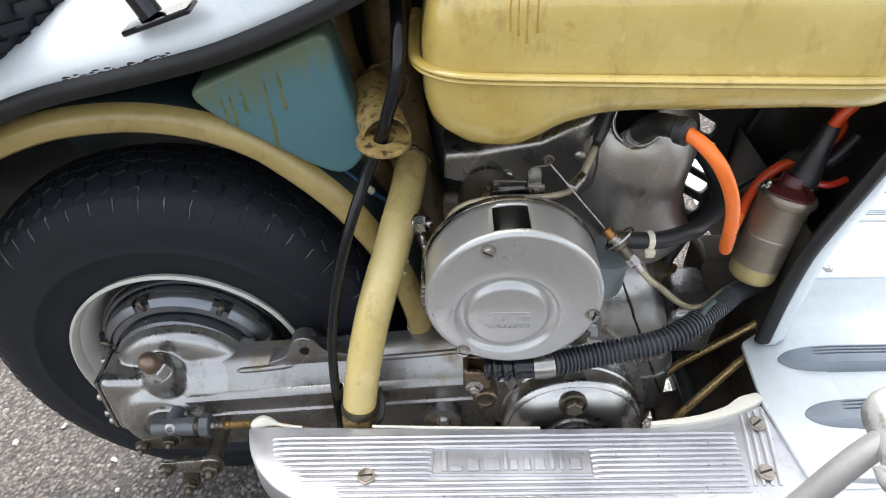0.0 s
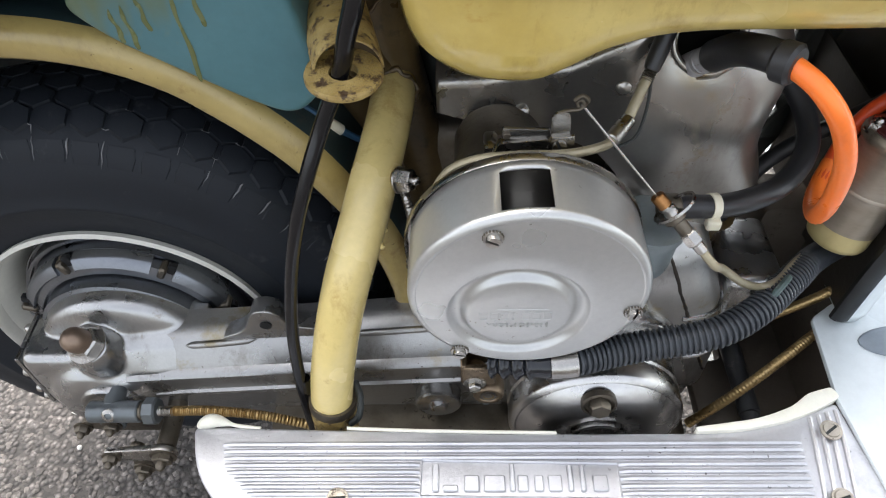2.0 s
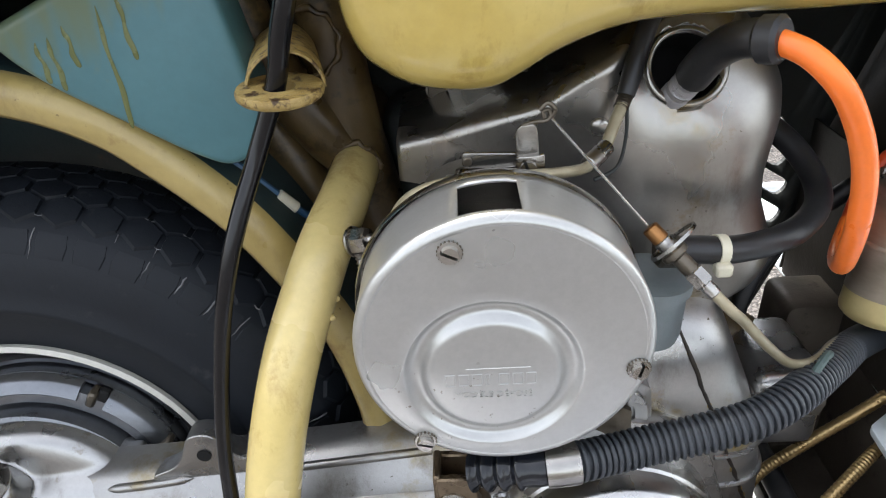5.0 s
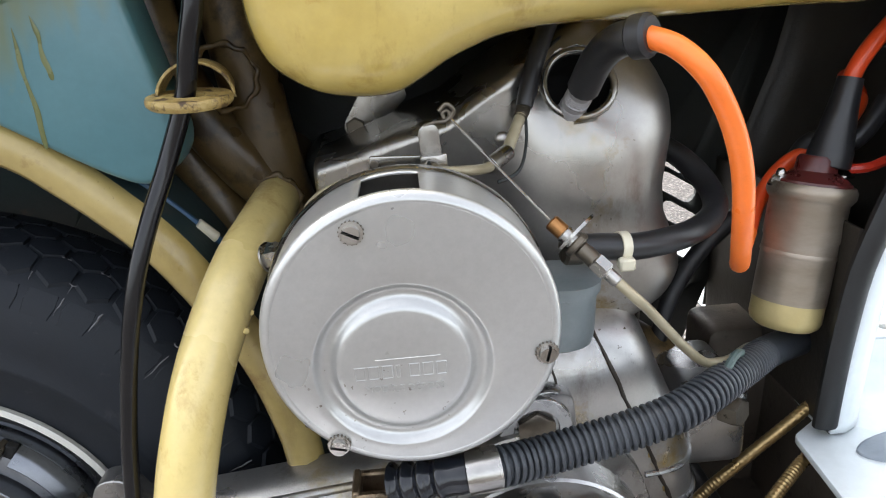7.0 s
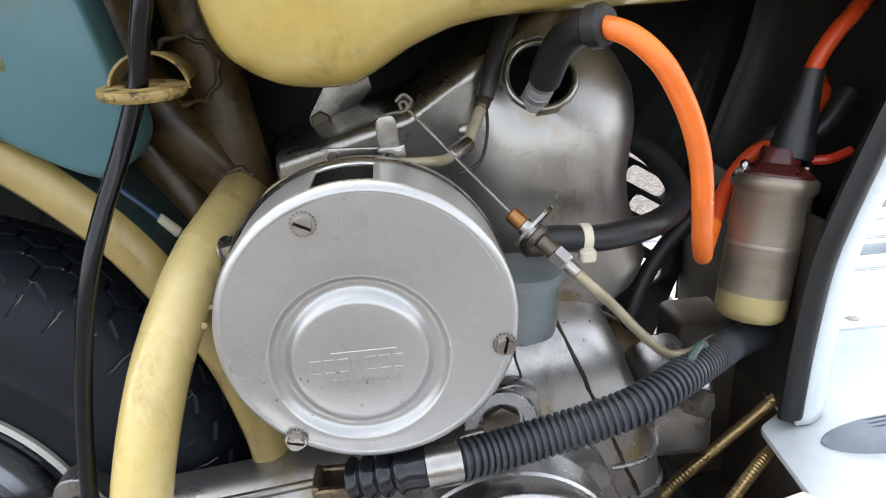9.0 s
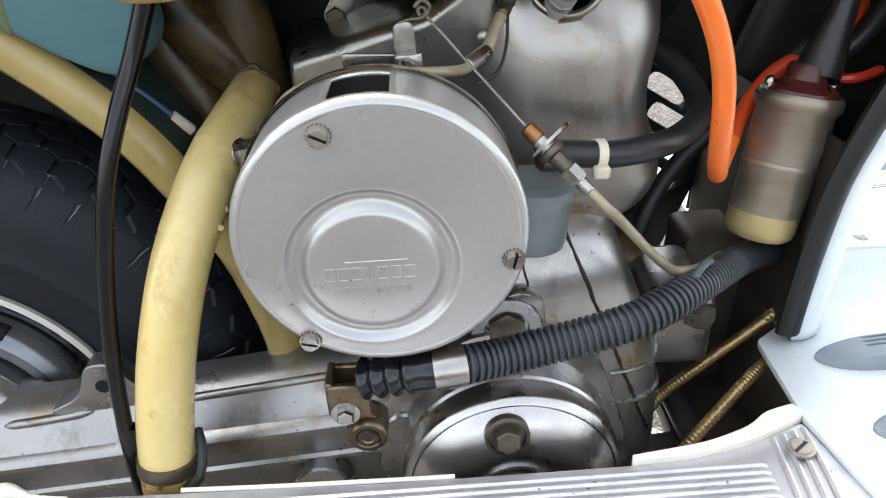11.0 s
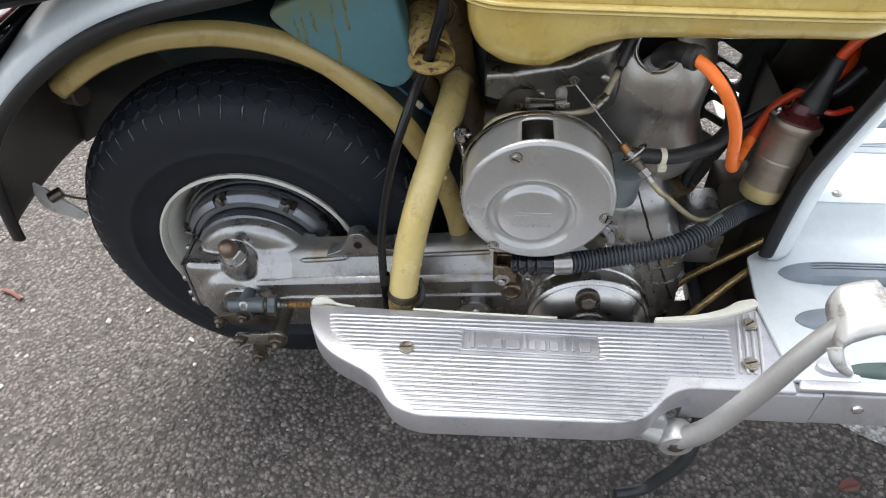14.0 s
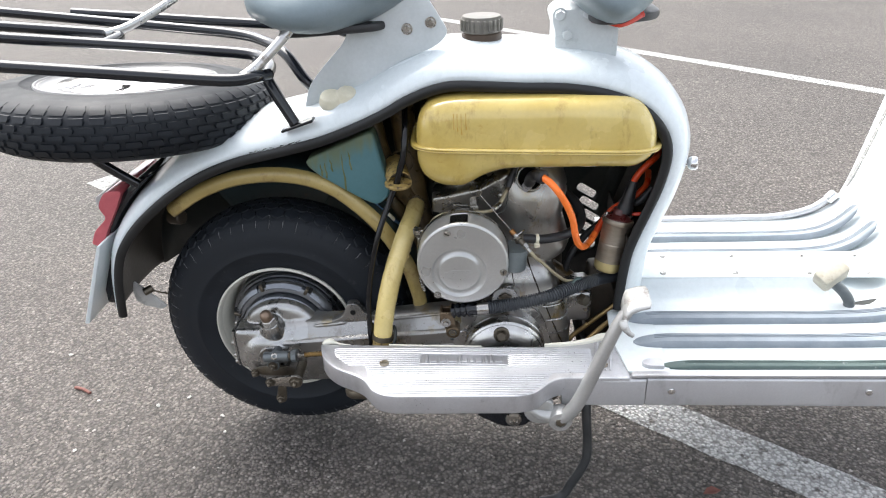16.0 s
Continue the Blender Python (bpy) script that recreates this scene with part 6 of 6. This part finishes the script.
part("floor_edge_strip", strip(-0.2215, 0.590, 1.0, GREEN_RUBBER, 0.009, 0.006, True), GREEN_RUBBER, floor, "dark green rubber edge strip")
part("strip_end_cap", prism(rounded([(0.560, -0.222, 0.008), (0.568, -0.213, 0.006), (0.592, -0.211), (0.592, -0.231), (0.568, -0.230, 0.006)], 0.002), 0.302, 0.310, "xy", 0.003), ALU_FOOT, floor)
part("far_edge_trim", tube([(0.56, 0.255, 0.306), (0.85, 0.255, 0.308), (0.93, 0.255, 0.312), (0.985, 0.256, 0.326), (1.02, 0.258, 0.350)], 0.0075, 10, 6), ALU_FOOT, floor)
part("trim_cap", box((1.022, 0.258, 0.352), (0.024, 0.02, 0.016), 0.003, 1, pose(0, 0, 0, 0, -50, 0)), CHROME, floor)
part("shield_beading", tube([(1.050, 0.262, 0.372), (1.076, 0.27, 0.44), (1.112, 0.285, 0.56), (1.17, 0.30, 0.74), (1.23, 0.31, 0.92)], 0.006, 8, 5), STEEL, floor, "worn metal beading on the leg shield's edge")
part("tunnel_plate", prism(rounded([(0.562, -0.022), (1.0, -0.022), (1.0, 0.066), (0.60, 0.066)], 0.01), 0.3305, 0.3335, "xy", 0.001), FLOOR_WHITE, floor, "white screwed-down tunnel plate")
for y, xs in ((-0.009, (0.636, 0.756, 0.876, 0.97)), (0.050, (0.648, 0.766, 0.886, 0.975))):
    for x in xs:
        part("floor_rivet", lathe([(0.0052, 0), (0.0050, 0.0015), (0.0032, 0.0032), (0, 0.0036)], (x, y, 0.3335), (0, 0, 1), 14), STEEL, floor)
# side trim
trim = part("side_trim", prism(rounded([(-0.2465, 0.298, 0.004), (-0.2465, 0.249, 0.004), (-0.238, 0.249, 0.002), (-0.2365, 0.298, 0.002)], 0.003, 3), 0.566, 1.05, "yz"), ALU_TRIM, label="aluminium edge trim along the floor")
part("trim_rear", prism(rounded([(-0.2475, 0.297, 0.004), (-0.2475, 0.249, 0.004), (-0.230, 0.249, 0.002), (-0.230, 0.297, 0.002)], 0.003, 3), 0.446, 0.5645, "yz"), ALU_TRIM, trim)
part("trim_top", prism(rounded([(0.542, -0.246), (1.05, -0.2445), (1.05, -0.232), (0.545, -0.236)], 0.003), 0.299, 0.3045, "xy", 0.001), ALU_FOOT, trim)
for x in (0.601, 0.875):
    part("trim_screw", lathe([(0.0056, 0), (0.0050, 0.002), (0.003, 0.003), (0, 0.0032)], (x, -0.2466, 0.277), AX, 16), CHROME, trim)

# kick-start pedal
P0 = Vector((0.4425, -0.264, 0.2405))
kick = part("kick_lever", tube([(0.400, -0.250, 0.250), (0.42, -0.258, 0.242), (0.445, -0.266, 0.244), (0.461, -0.272, 0.268), (0.472, -0.277, 0.300), (0.487, -0.281, 0.350), (0.502, -0.281, 0.396), (0.512, -0.281, 0.422), (0.520, -0.281, 0.438)], lambda t: 0.0115 - 0.0035 * t, 16, 6), KICK_ALU, label="bare aluminium kick-start lever with a worn pedal")
part("kick_boss", lathe([(0, -0.012), (0.0160, -0.012), (0.0168, -0.010), (0.0168, 0.008), (0.0155, 0.010), (0.0090, 0.0105), (0.0085, 0.006), (0, 0.006)], P0, AX, 32), KICK_ALU, kick)
part("kick_bolt", hexbolt(P0 + Vector((0, -0.008, 0)), AX, 0.0075, 0.004), DARK_STEEL, kick)
part("kick_tail", prism(rounded([(0.388, 0.270, 0.006), (0.432, 0.268, 0.01), (0.438, 0.228, 0.012), (0.405, 0.226, 0.012), (0.392, 0.238, 0.006)], 0.008), -0.262, -0.245, "xz", 0.004), KICK_ALU, kick)
PAD, ACROSS, ALONG = Vector((0.511, -0.257, 0.4475)), Vector((0.0365, 0.004, 0.0095)), Vector((-0.002, -0.046, -0.0045))
bm = bmesh.new()
grid = []
for r in range(13):
    v = r / 12
    row = []
    for c in range(13):
        u = c / 12
        side, front = max(0, (0.26 - u) / 0.26), max(0, (v - 0.80) / 0.20)
        narrow = 1 - 0.16 * max(0, (0.25 - v) / 0.25) ** 2 - 0.10 * max(0, (v - 0.85) / 0.15) ** 2
        p = PAD + ACROSS * (0.5 + (u - 0.5) * narrow) + ALONG * v
        row.append(bm.verts.new(p + Vector((0.004 * side ** 2, 0.003 * front, 0.0025 * math.sin(math.pi * u) - 0.013 * side ** 2 - 0.006 * front ** 2 * (1.3 - u)))))
    grid.append(row)
for r in range(12):
    for c in range(12):
        bm.faces.new((grid[r][c], grid[r][c + 1], grid[r + 1][c + 1], grid[r + 1][c]))
pad = part("kick_pad", bm, PAD_WORN, kick, "scraped pale pedal pad with a curled edge", 80)
so = pad.modifiers.new("thickness", "SOLIDIFY")
so.thickness, so.offset = 0.0036, 0
part("pad_hook", tube([(0.5105, -0.2980, 0.4330), (0.5125, -0.3035, 0.4270), (0.5170, -0.3070, 0.4210), (0.5235, -0.3085, 0.4165)], lambda t: 0.0060 - 0.0032 * t, 12, 6, up=(0, 1, 0), flat=0.7), PAD_WORN, kick)

# stand and brackets under the floor
stand = part("centre_stand", tube([(0.500, -0.12, 0.225), (0.494, -0.175, 0.215), (0.4935, -0.192, 0.18), (0.4965, -0.198, 0.135), (0.4960, -0.203, 0.100), (0.4860, -0.206, 0.072), (0.4740, -0.205, 0.045), (0.4640, -0.204, 0.020), (0.4480, -0.206, 0.0100), (0.425, -0.210, 0.0085)], 0.0074, 14, 7), STAND_BLACK, label="black tubular centre stand on the asphalt")
part("stand_leg", tube([(0.500, 0.12, 0.225), (0.482, 0.19, 0.215), (0.484, 0.21, 0.16), (0.492, 0.213, 0.09), (0.502, 0.205, 0.055), (0.492, 0.195, 0.025), (0.466, 0.207, 0.010), (0.435, 0.22, 0.0085)], 0.0074, 14, 7), STAND_BLACK, stand)
part("stand_bar", tube([(0.500, -0.12, 0.225), (0.500, 0.12, 0.225)], 0.0085, 12, 2), STAND_BLACK, stand)
under = part("under_bracket", prism(rounded([(0.315, 0.235), (0.322, 0.190), (0.362, 0.168, 0.01), (0.395, 0.170, 0.01), (0.43, 0.205), (0.44, 0.262), (0.315, 0.262)], 0.006), -0.205, -0.185, "xz", 0.002), GLOSS_BLACK, label="black mounting bracket under the footboard")
part("bracket_bolt", lathe([(0, 0), (0.0125, 0), (0.0125, 0.003), (0.0075, 0.004), (0.0065, 0.0025), (0, 0.0025)], (0.378, -0.205, 0.186), AX, 24), STEEL, under)

# tail: light, number plate, bracket, torn flap
back, front = [], []
for i in range(0, 26, 3):
    d = (edge[i + 1] - edge[max(i - 1, 0)]).normalized()
    nrm = Vector((-d.z, 0, d.x))
    k = 0.36 + 0.64 * min(1, i / 38)
    front.append(edge[i] + nrm * (0.044 * k + 0.001))
    back.append(edge[i] + nrm * (0.044 * k + 0.022 - 0.010 * (i / 25) ** 2))
tail = part("tail_bracket", prism([(p.x, p.z) for p in front] + [(p.x, p.z) for p in back[::-1]], -0.050, 0.070, "xz", 0.002), GLOSS_BLACK, label="gloss black tail bracket")
lens = [(-0.268, 0.519, 0.008), (-0.238, 0.521, 0.010), (-0.253, 0.494, 0.014), (-0.279, 0.453, 0.010), (-0.297, 0.420, 0.006), (-0.314, 0.426, 0.006), (-0.302, 0.450, 0.006), (-0.276, 0.473, 0.008), (-0.285, 0.491, 0.006), (-0.280, 0.503, 0.006)]
light = part("tail_light", prism(rounded(lens, 0.006), -0.062, 0.080, "xz", 0.008, 4), RED_LENS, label="red plastic tail light with a clear window")
part("clear_window", prism(rounded([(-0.292, 0.505, 0.006), (-0.276, 0.513, 0.004), (-0.278, 0.490, 0.004), (-0.291, 0.488, 0.004)], 0.004), -0.052, 0.07, "xz", 0.002), CLEAR_PLASTIC, light)
part("number_plate", prism(rounded([(-0.284, 0.440), (-0.277, 0.442), (-0.338, 0.292), (-0.346, 0.292)], 0.001, 1), -0.097, 0.055, "xz", 0.0008), FLOOR_WHITE, label="blank white number plate seen from its edge")
flap = part("torn_flap", prism(rounded([(-0.292, 0.312), (-0.286, 0.330), (-0.272, 0.318), (-0.255, 0.300), (-0.236, 0.280, 0.004), (-0.245, 0.272, 0.004), (-0.275, 0.280), (-0.290, 0.290)], 0.003), -0.022, -0.019, "xz", 0.0008), CLEAR_PLASTIC, label="torn milky plastic flap in the tail")
part("flap_clip", rod((-0.268, -0.03, 0.312), (-0.255, -0.02, 0.316), 0.007, 10), DARK_STEEL, flap)
part("flap_wire", tube([(-0.262, -0.024, 0.316), (-0.240, -0.02, 0.306), (-0.228, -0.018, 0.303)], 0.0016, 6, 4), DARK_STEEL, flap)
part("tail_inner_lamp", rod((-0.19, -0.02, 0.455), (-0.165, -0.03, 0.458), 0.012, 14), BROWN_DIRT)

# spare wheel lying under the rack
SC = Vector((-0.2362, 0.0373, 0.6295))
SA = Vector((0.0387, 0.0871, 1)).normalized()
SPARE_PROFILE = [(max(r, 0.1335 + (r - 0.119) * 0.6), h * 0.81) for r, h in TYRE_PROFILE]
spare = part("spare_rim", lathe([(0.1350, -0.03), (0.1350, 0.034), (0.1385, 0.0405), (0.1372, 0.0436), (0.1345, 0.0440), (0.1325, 0.0418), (0.1300, 0.0422), (0.1275, 0.0400), (0.112, 0.0375), (0, 0.0375)], SC, SA, 96), SPARE_GREY, label="spare wheel lying flat under the rack")
part("spare_tyre", lathe(SPARE_PROFILE, SC, SA, 96), TYRE, spare, "black spare tyre with block tread")
grip = tyre_radius(SPARE_PROFILE)
for rows, height, fill, shape, words in (([(0.0285, 0.0405)], 0.0016, 0.93, False, "shoulder blocks cut by narrow slots"), ([(0.0172, 0.0278), (0.0062, 0.0164), (-0.0050, 0.0052), (-0.0164, -0.0062), (-0.0278, -0.0172)], 0.0032, 0.86, False, "rounded staggered tread blocks"), ([(-0.0405, -0.0285)], 0.0016, 0.93, False, "shoulder blocks cut by narrow slots")):
    tagged(part("spare_tread", tread(SC, SA, rows, 50, grip, height, fill, shape), TYRE, spare, words, 25), kind="stuff")
part("hub_cap", lathe([(0.106, 0.0370), (0.1055, 0.0400), (0.103, 0.0418), (0.085, 0.0430), (0.080, 0.0455), (0.060, 0.0465), (0.03, 0.0470), (0, 0.0470)], SC, SA, 64), CHROME, spare, "polished metal hub cap")

# luggage rack
def rz(x):
    return 0.7165 - 0.085 * x


def bar(name, pts, label="", mat=GLOSS_BLACK, parent=None, r=0.0083):
    return part(name, tube([(x, y, rz(x) + dz) for x, y, dz in pts], r, 14, 6), mat, parent, label)


rack = bar("luggage_rack", [(-0.52, -0.160, 0.0), (-0.30, -0.160, 0.0), (-0.05, -0.162, 0.0), (0.010, -0.158, 0.0), (0.034, -0.142, 0.002), (0.044, -0.118, 0.0)], "gloss black tubular luggage rack over the spare wheel")
bar("rack_tube", [(-0.52, -0.004, 0.0), (-0.235, -0.005, 0.0), (-0.10, -0.006, 0.0), (-0.02, -0.010, 0.0), (0.012, -0.030, 0.0), (0.034, -0.070, 0.0), (0.044, -0.118, 0.0)], "", GLOSS_BLACK, rack)
bar("rack_tube", [(-0.52, 0.075, 0.0), (-0.30, 0.070, 0.0), (-0.262, 0.066, 0.0), (-0.238, 0.050, 0.0), (-0.235, -0.005, 0.0)], "", GLOSS_BLACK, rack)
bar("rack_tube", [(-0.52, 0.150, 0.008), (-0.22, 0.145, 0.0), (-0.08, 0.130, -0.002), (-0.02, 0.095, -0.004), (0.025, 0.045, -0.010), (0.060, 0.020, -0.045), (0.095, 0.03, -0.085)], "", GLOSS_BLACK, rack)
bar("rack_tube", [(-0.40, 0.215, 0.0), (-0.1, 0.215, 0.0), (0.05, 0.215, 0.0), (0.12, 0.2, -0.01)], "", GLOSS_BLACK, rack)
bar("rack_stay", [(0.020, -0.150, 0.003), (0.036, -0.130, 0.014), (0.062, -0.11, 0.040), (0.085, -0.093, 0.066)], "bare metal tube", POLISHED, rack, 0.0066)
bar("rack_stay", [(-0.262, 0.055, 0.002), (-0.235, 0.075, 0.010), (-0.20, 0.105, 0.030), (-0.17, 0.13, 0.05)], "bare metal tube", POLISHED, rack, 0.0066)
bar("rack_leg", [(0.012, -0.055, 0.002), (0.026, -0.072, -0.016), (0.044, -0.082, -0.046), (0.063, -0.088, -0.078)], "", GLOSS_BLACK, rack)
part("rack_leg", tube([(-0.268, -0.10, 0.61), (-0.245, -0.085, 0.577), (-0.226, -0.073, 0.553), (-0.207, -0.064, 0.533)], 0.0075, 12, 5), GLOSS_BLACK, rack)
part("rack_foot", box((0.067, -0.087, 0.6315), (0.05, 0.020, 0.004), 0.001, 1, pose(0, 0, 0, 0, -18, 0)), GLOSS_BLACK, rack)
part("rack_foot", box((-0.203, -0.062, 0.5330), (0.045, 0.018, 0.004), 0.001, 1, pose(0, 0, 0, 0, -38, 0)), GLOSS_BLACK, rack)

# saddle brackets, cap and saddles
br = part("rear_saddle_bracket", prism(rounded([(0.066, 0.635, 0.012), (0.075, 0.672, 0.02), (0.100, 0.700, 0.01), (0.135, 0.735, 0.01), (0.165, 0.80, 0.01), (0.255, 0.80, 0.01), (0.288, 0.745, 0.02), (0.270, 0.728, 0.01), (0.200, 0.700, 0.02), (0.175, 0.665, 0.01), (0.160, 0.655, 0.01), (0.105, 0.640, 0.01), (0.090, 0.628, 0.008)], 0.01), -0.036, -0.032, "xz", 0.001), BRACKET_GREY, label="pale grey pressed saddle bracket")
for x, z in ((0.082, 0.636), (0.168, 0.668), (0.228, 0.752), (0.262, 0.760)):
    part("bracket_bolt", hexbolt((x, -0.036, z), AX, 0.006, 0.004, 0.008), STEEL, br)
fb = part("front_saddle_bracket", prism(rounded([(0.436, 0.712), (0.436, 0.742), (0.430, 0.762, 0.008), (0.440, 0.772, 0.008), (0.500, 0.772, 0.004), (0.524, 0.745), (0.524, 0.703)], 0.003), -0.036, 0.05, "xz", 0.002), BRACKET_GREY, label="pale grey front saddle hinge bracket")
for x, z in ((0.4420, 0.765), (0.4530, 0.738), (0.4800, 0.767)):
    part("hinge_bolt", hexbolt((x, -0.036, z), AX, 0.0075, 0.006, 0.010), BRACKET_GREY, fb)
cap = part("fuel_cap", lathe([(0, 0), (0.030, 0), (0.030, 0.010), (0.0275, 0.012)], (0.333, 0.01, 0.726), (0, 0, 1), 40), BROWN_PLASTIC, label="brown ribbed fuel filler cap")
bm = lathe([(0.0275, 0.011), (0.0290, 0.013), (0.0295, 0.030), (0.0275, 0.034), (0, 0.0345)], (0.333, 0.01, 0.726), (0, 0, 1), 40)
part("cap_top", bm, CAP_GREY, cap, "weathered ribbed grey cap top")
for k in range(22):
    q = k * math.tau / 22
    part("cap_rib", box((0.333 + 0.0292 * math.cos(q), 0.01 + 0.0292 * math.sin(q), 0.748), (0.0042, 0.0050, 0.017), 0.0010, 1, pose(0, 0, 0, 0, 0, math.degrees(q))), CAP_GREY, cap)


def saddle(x0, x1, z0, name, bowl):
    secs = []
    n = 14
    for i in range(n + 1):
        t = i / n
        x = x0 + (x1 - x0) * t
        w = 0.045 + 0.085 * math.sin(math.pi * (1 - t) * 0.5 + 0.25) * (0.6 + 0.4 * math.sin(math.pi * min(1, t * 1.5)))
        h = -bowl * (t - 0.38) ** 2
        secs.append([(x, w * math.cos(a), z0 - h + (0.052 if math.sin(a) > 0 else 0.034) * math.sin(a)) for a in [k * math.tau / 20 for k in range(20)]])
    return part(name, loft(secs), SADDLE_GREY, label="grey-blue moulded rubber saddle seen from below", smooth=60)


s1 = saddle(0.020, 0.245, 0.782, "rear_saddle", 0.13)
s2 = saddle(0.450, 0.620, 0.785, "front_saddle", 0.28)
for sad, xs in ((s1, (0.05, 0.20)), (s2, (0.48, 0.58))):
    z0 = 0.752 if sad is s1 else 0.757
    part("saddle_base", prism(rounded([(xs[0], -0.095, 0.05), (xs[0], 0.095, 0.05), (xs[1], 0.05, 0.03), (xs[1], -0.05, 0.03)], 0.03), z0, z0 + 0.012, "xy", 0.004), RUBBER, sad, "dark underside")
part("saddle_wire", tube([(0.495, -0.06, 0.765), (0.52, -0.07, 0.757), (0.55, -0.06, 0.768)], 0.005, 8, 5), RED, s2)
grip = part("white_fitting", cast(lathe([(0, -0.012), (0.016, -0.010), (0.019, 0.0), (0.015, 0.012), (0, 0.015)], (0.112, -0.052, 0.655), (0, -0.4, 1), 24, lathe([(0, -0.012), (0.014, -0.010), (0.017, 0.0), (0.013, 0.012), (0, 0.014)], (0.135, -0.050, 0.660), (0.2, -0.4, 1), 24)), 0.002, 4), NYLON, label="ivory plastic fitting on the shell")
part("choke_knob", lathe([(0.004, -0.01), (0.004, 0.006), (0.0085, 0.008), (0.0105, 0.012), (0.0105, 0.018), (0.008, 0.021), (0, 0.0215)], (0.632, -0.052, 0.549), (1, -0.25, 0.12), 20), CHROME, label="small knob on the shell's front")

# brake pedal
bp = part("brake_pedal", tube([(0.918, -0.068, 0.297), (0.922, -0.064, 0.310), (0.912, -0.058, 0.326), (0.896, -0.050, 0.340)], 0.0085, 12, 6), BLUE_STEEL, label="brake pedal with a beige rubber pad")
part("pedal_pad", box((0.890, -0.050, 0.354), (0.048, 0.030, 0.036), 0.006, 2, pose(0, 0, 0, 25, -30, 20)), PEDAL_BEIGE, bp)
# Dark plate on the floor, painted for the shade in the pedal's slot.
bm = prism(rounded([(0.908, -0.079, 0.008), (0.965, -0.070, 0.01), (0.982, -0.052, 0.01), (0.915, -0.058, 0.008)], 0.008), 0.0005, 0.0030, "xy")
for w in bm.verts:
    w.co.z += float(np.interp(w.co.x, [p.x for p in fp], [p.z for p in fp]))
part("pedal_slot", bm, INNER, bp)

# ---- loose things and asphalt stones ----
twig = tagged(put("dry_stalk", tube([(-0.546, 0.083, 0.004), (-0.525, 0.076, 0.005), (-0.504, 0.065, 0.004)], 0.0035, 7, 4), LEAF), "dry pinkish-brown stalk lying on the asphalt", "twig")


def leaf(name, x, y, s, turn, mat, label):
    bm = bmesh.new()
    pts = [(0, 0), (0.3, 0.22), (0.6, 0.26), (1, 0), (0.6, -0.24), (0.3, -0.2)]
    vs = [bm.verts.new((u * s, v * s, 0.0035 + 0.006 * abs(v) + 0.004 * math.sin(u * 3))) for u, v in pts]
    mid = [bm.verts.new((u * s, 0, 0.003)) for u in (0.3, 0.6)]
    for f in ((vs[0], vs[1], mid[0]), (vs[1], vs[2], mid[1], mid[0]), (vs[2], vs[3], mid[1]), (vs[3], vs[4], mid[1]), (vs[4], vs[5], mid[0], mid[1]), (vs[5], vs[0], mid[0])):
        bm.faces.new(f)
    bmesh.ops.transform(bm, matrix=pose(x, y, 0, 0, 0, turn), verts=bm.verts[:])
    return tagged(put(name, bm, mat), label, "leaf")


leaf("fallen_leaf", 0.70, -0.185, 0.034, 15, LEAF, "small red-brown fallen leaf on the asphalt")


def stones(n, xs, ys, rmin, rmax, seed, mat, name, label, lift=0.25):
    rng = np.random.default_rng(seed)
    base = bmesh.new()
    bmesh.ops.create_icosphere(base, subdivisions=1, radius=1)
    bv = np.array([v.co[:] for v in base.verts])
    bf = np.array([[v.index for v in f.verts] for f in base.faces])
    base.free()
    k = len(bv)
    px, py = rng.uniform(*xs, n), rng.uniform(*ys, n)
    r = rng.uniform(rmin, rmax, n) * rng.uniform(0.6, 1.2, n)
    jit = rng.uniform(0.55, 1.35, (n, k, 1))
    th = rng.uniform(0, math.tau, n)
    sq = rng.uniform(0.6, 1.0, n)
    v = bv[None] * jit * r[:, None, None]
    v[:, :, 1] *= sq[:, None]
    v[:, :, 2] *= 0.50
    c, s = np.cos(th)[:, None], np.sin(th)[:, None]
    vx, vy = v[:, :, 0] * c - v[:, :, 1] * s, v[:, :, 0] * s + v[:, :, 1] * c
    out = np.stack([vx + px[:, None], vy + py[:, None], v[:, :, 2] + (r * lift)[:, None]], -1).reshape(-1, 3)
    faces = (bf[None] + (np.arange(n) * k)[:, None, None]).reshape(-1, 3)
    me = bpy.data.meshes.new(name)
    me.from_pydata(out.tolist(), [], faces.tolist())
    me.materials.append(mat)
    return tagged(new(name, me), label, "gravel", kind="stuff")


def island_tones(m, stops):
    """Lets each stone of a joined mesh take its own tone."""
    nt = m.node_tree
    b = nt.nodes["Principled BSDF"]
    g = nt.nodes.new("ShaderNodeNewGeometry")
    nt.links.new(ramp(nt, g.outputs["Random Per Island"], stops), b.inputs["Base Color"])


island_tones(STONES, ((0.0, (0.070, 0.062, 0.056)), (0.5, (0.132, 0.117, 0.105)), (0.92, (0.176, 0.156, 0.139)), (0.985, (0.25, 0.228, 0.206)), (1.0, (0.38, 0.355, 0.33))))
stones(36000, (-1.05, 1.15), (-0.75, 0.65), 0.0022, 0.0046, 3, STONES, "asphalt_aggregate", "coarse stones standing proud of the asphalt", -0.05)
for i, (x, y, r) in enumerate(((-0.340, 0.028, 0.008), (-0.285, 0.055, 0.007), (-0.196, 0.0, 0.006), (-0.175, -0.044, 0.006), (-0.62, 0.20, 0.006), (-0.45, -0.10, 0.005))):
    o = stones(1, (x, x + 0.0001), (y, y + 0.0001), r, r * 1.1, 20 + i, CHIP, "stone_chip", "loose pale stone chip on the asphalt", 0.5)
    o["kind"], o["category"] = "", "stone"
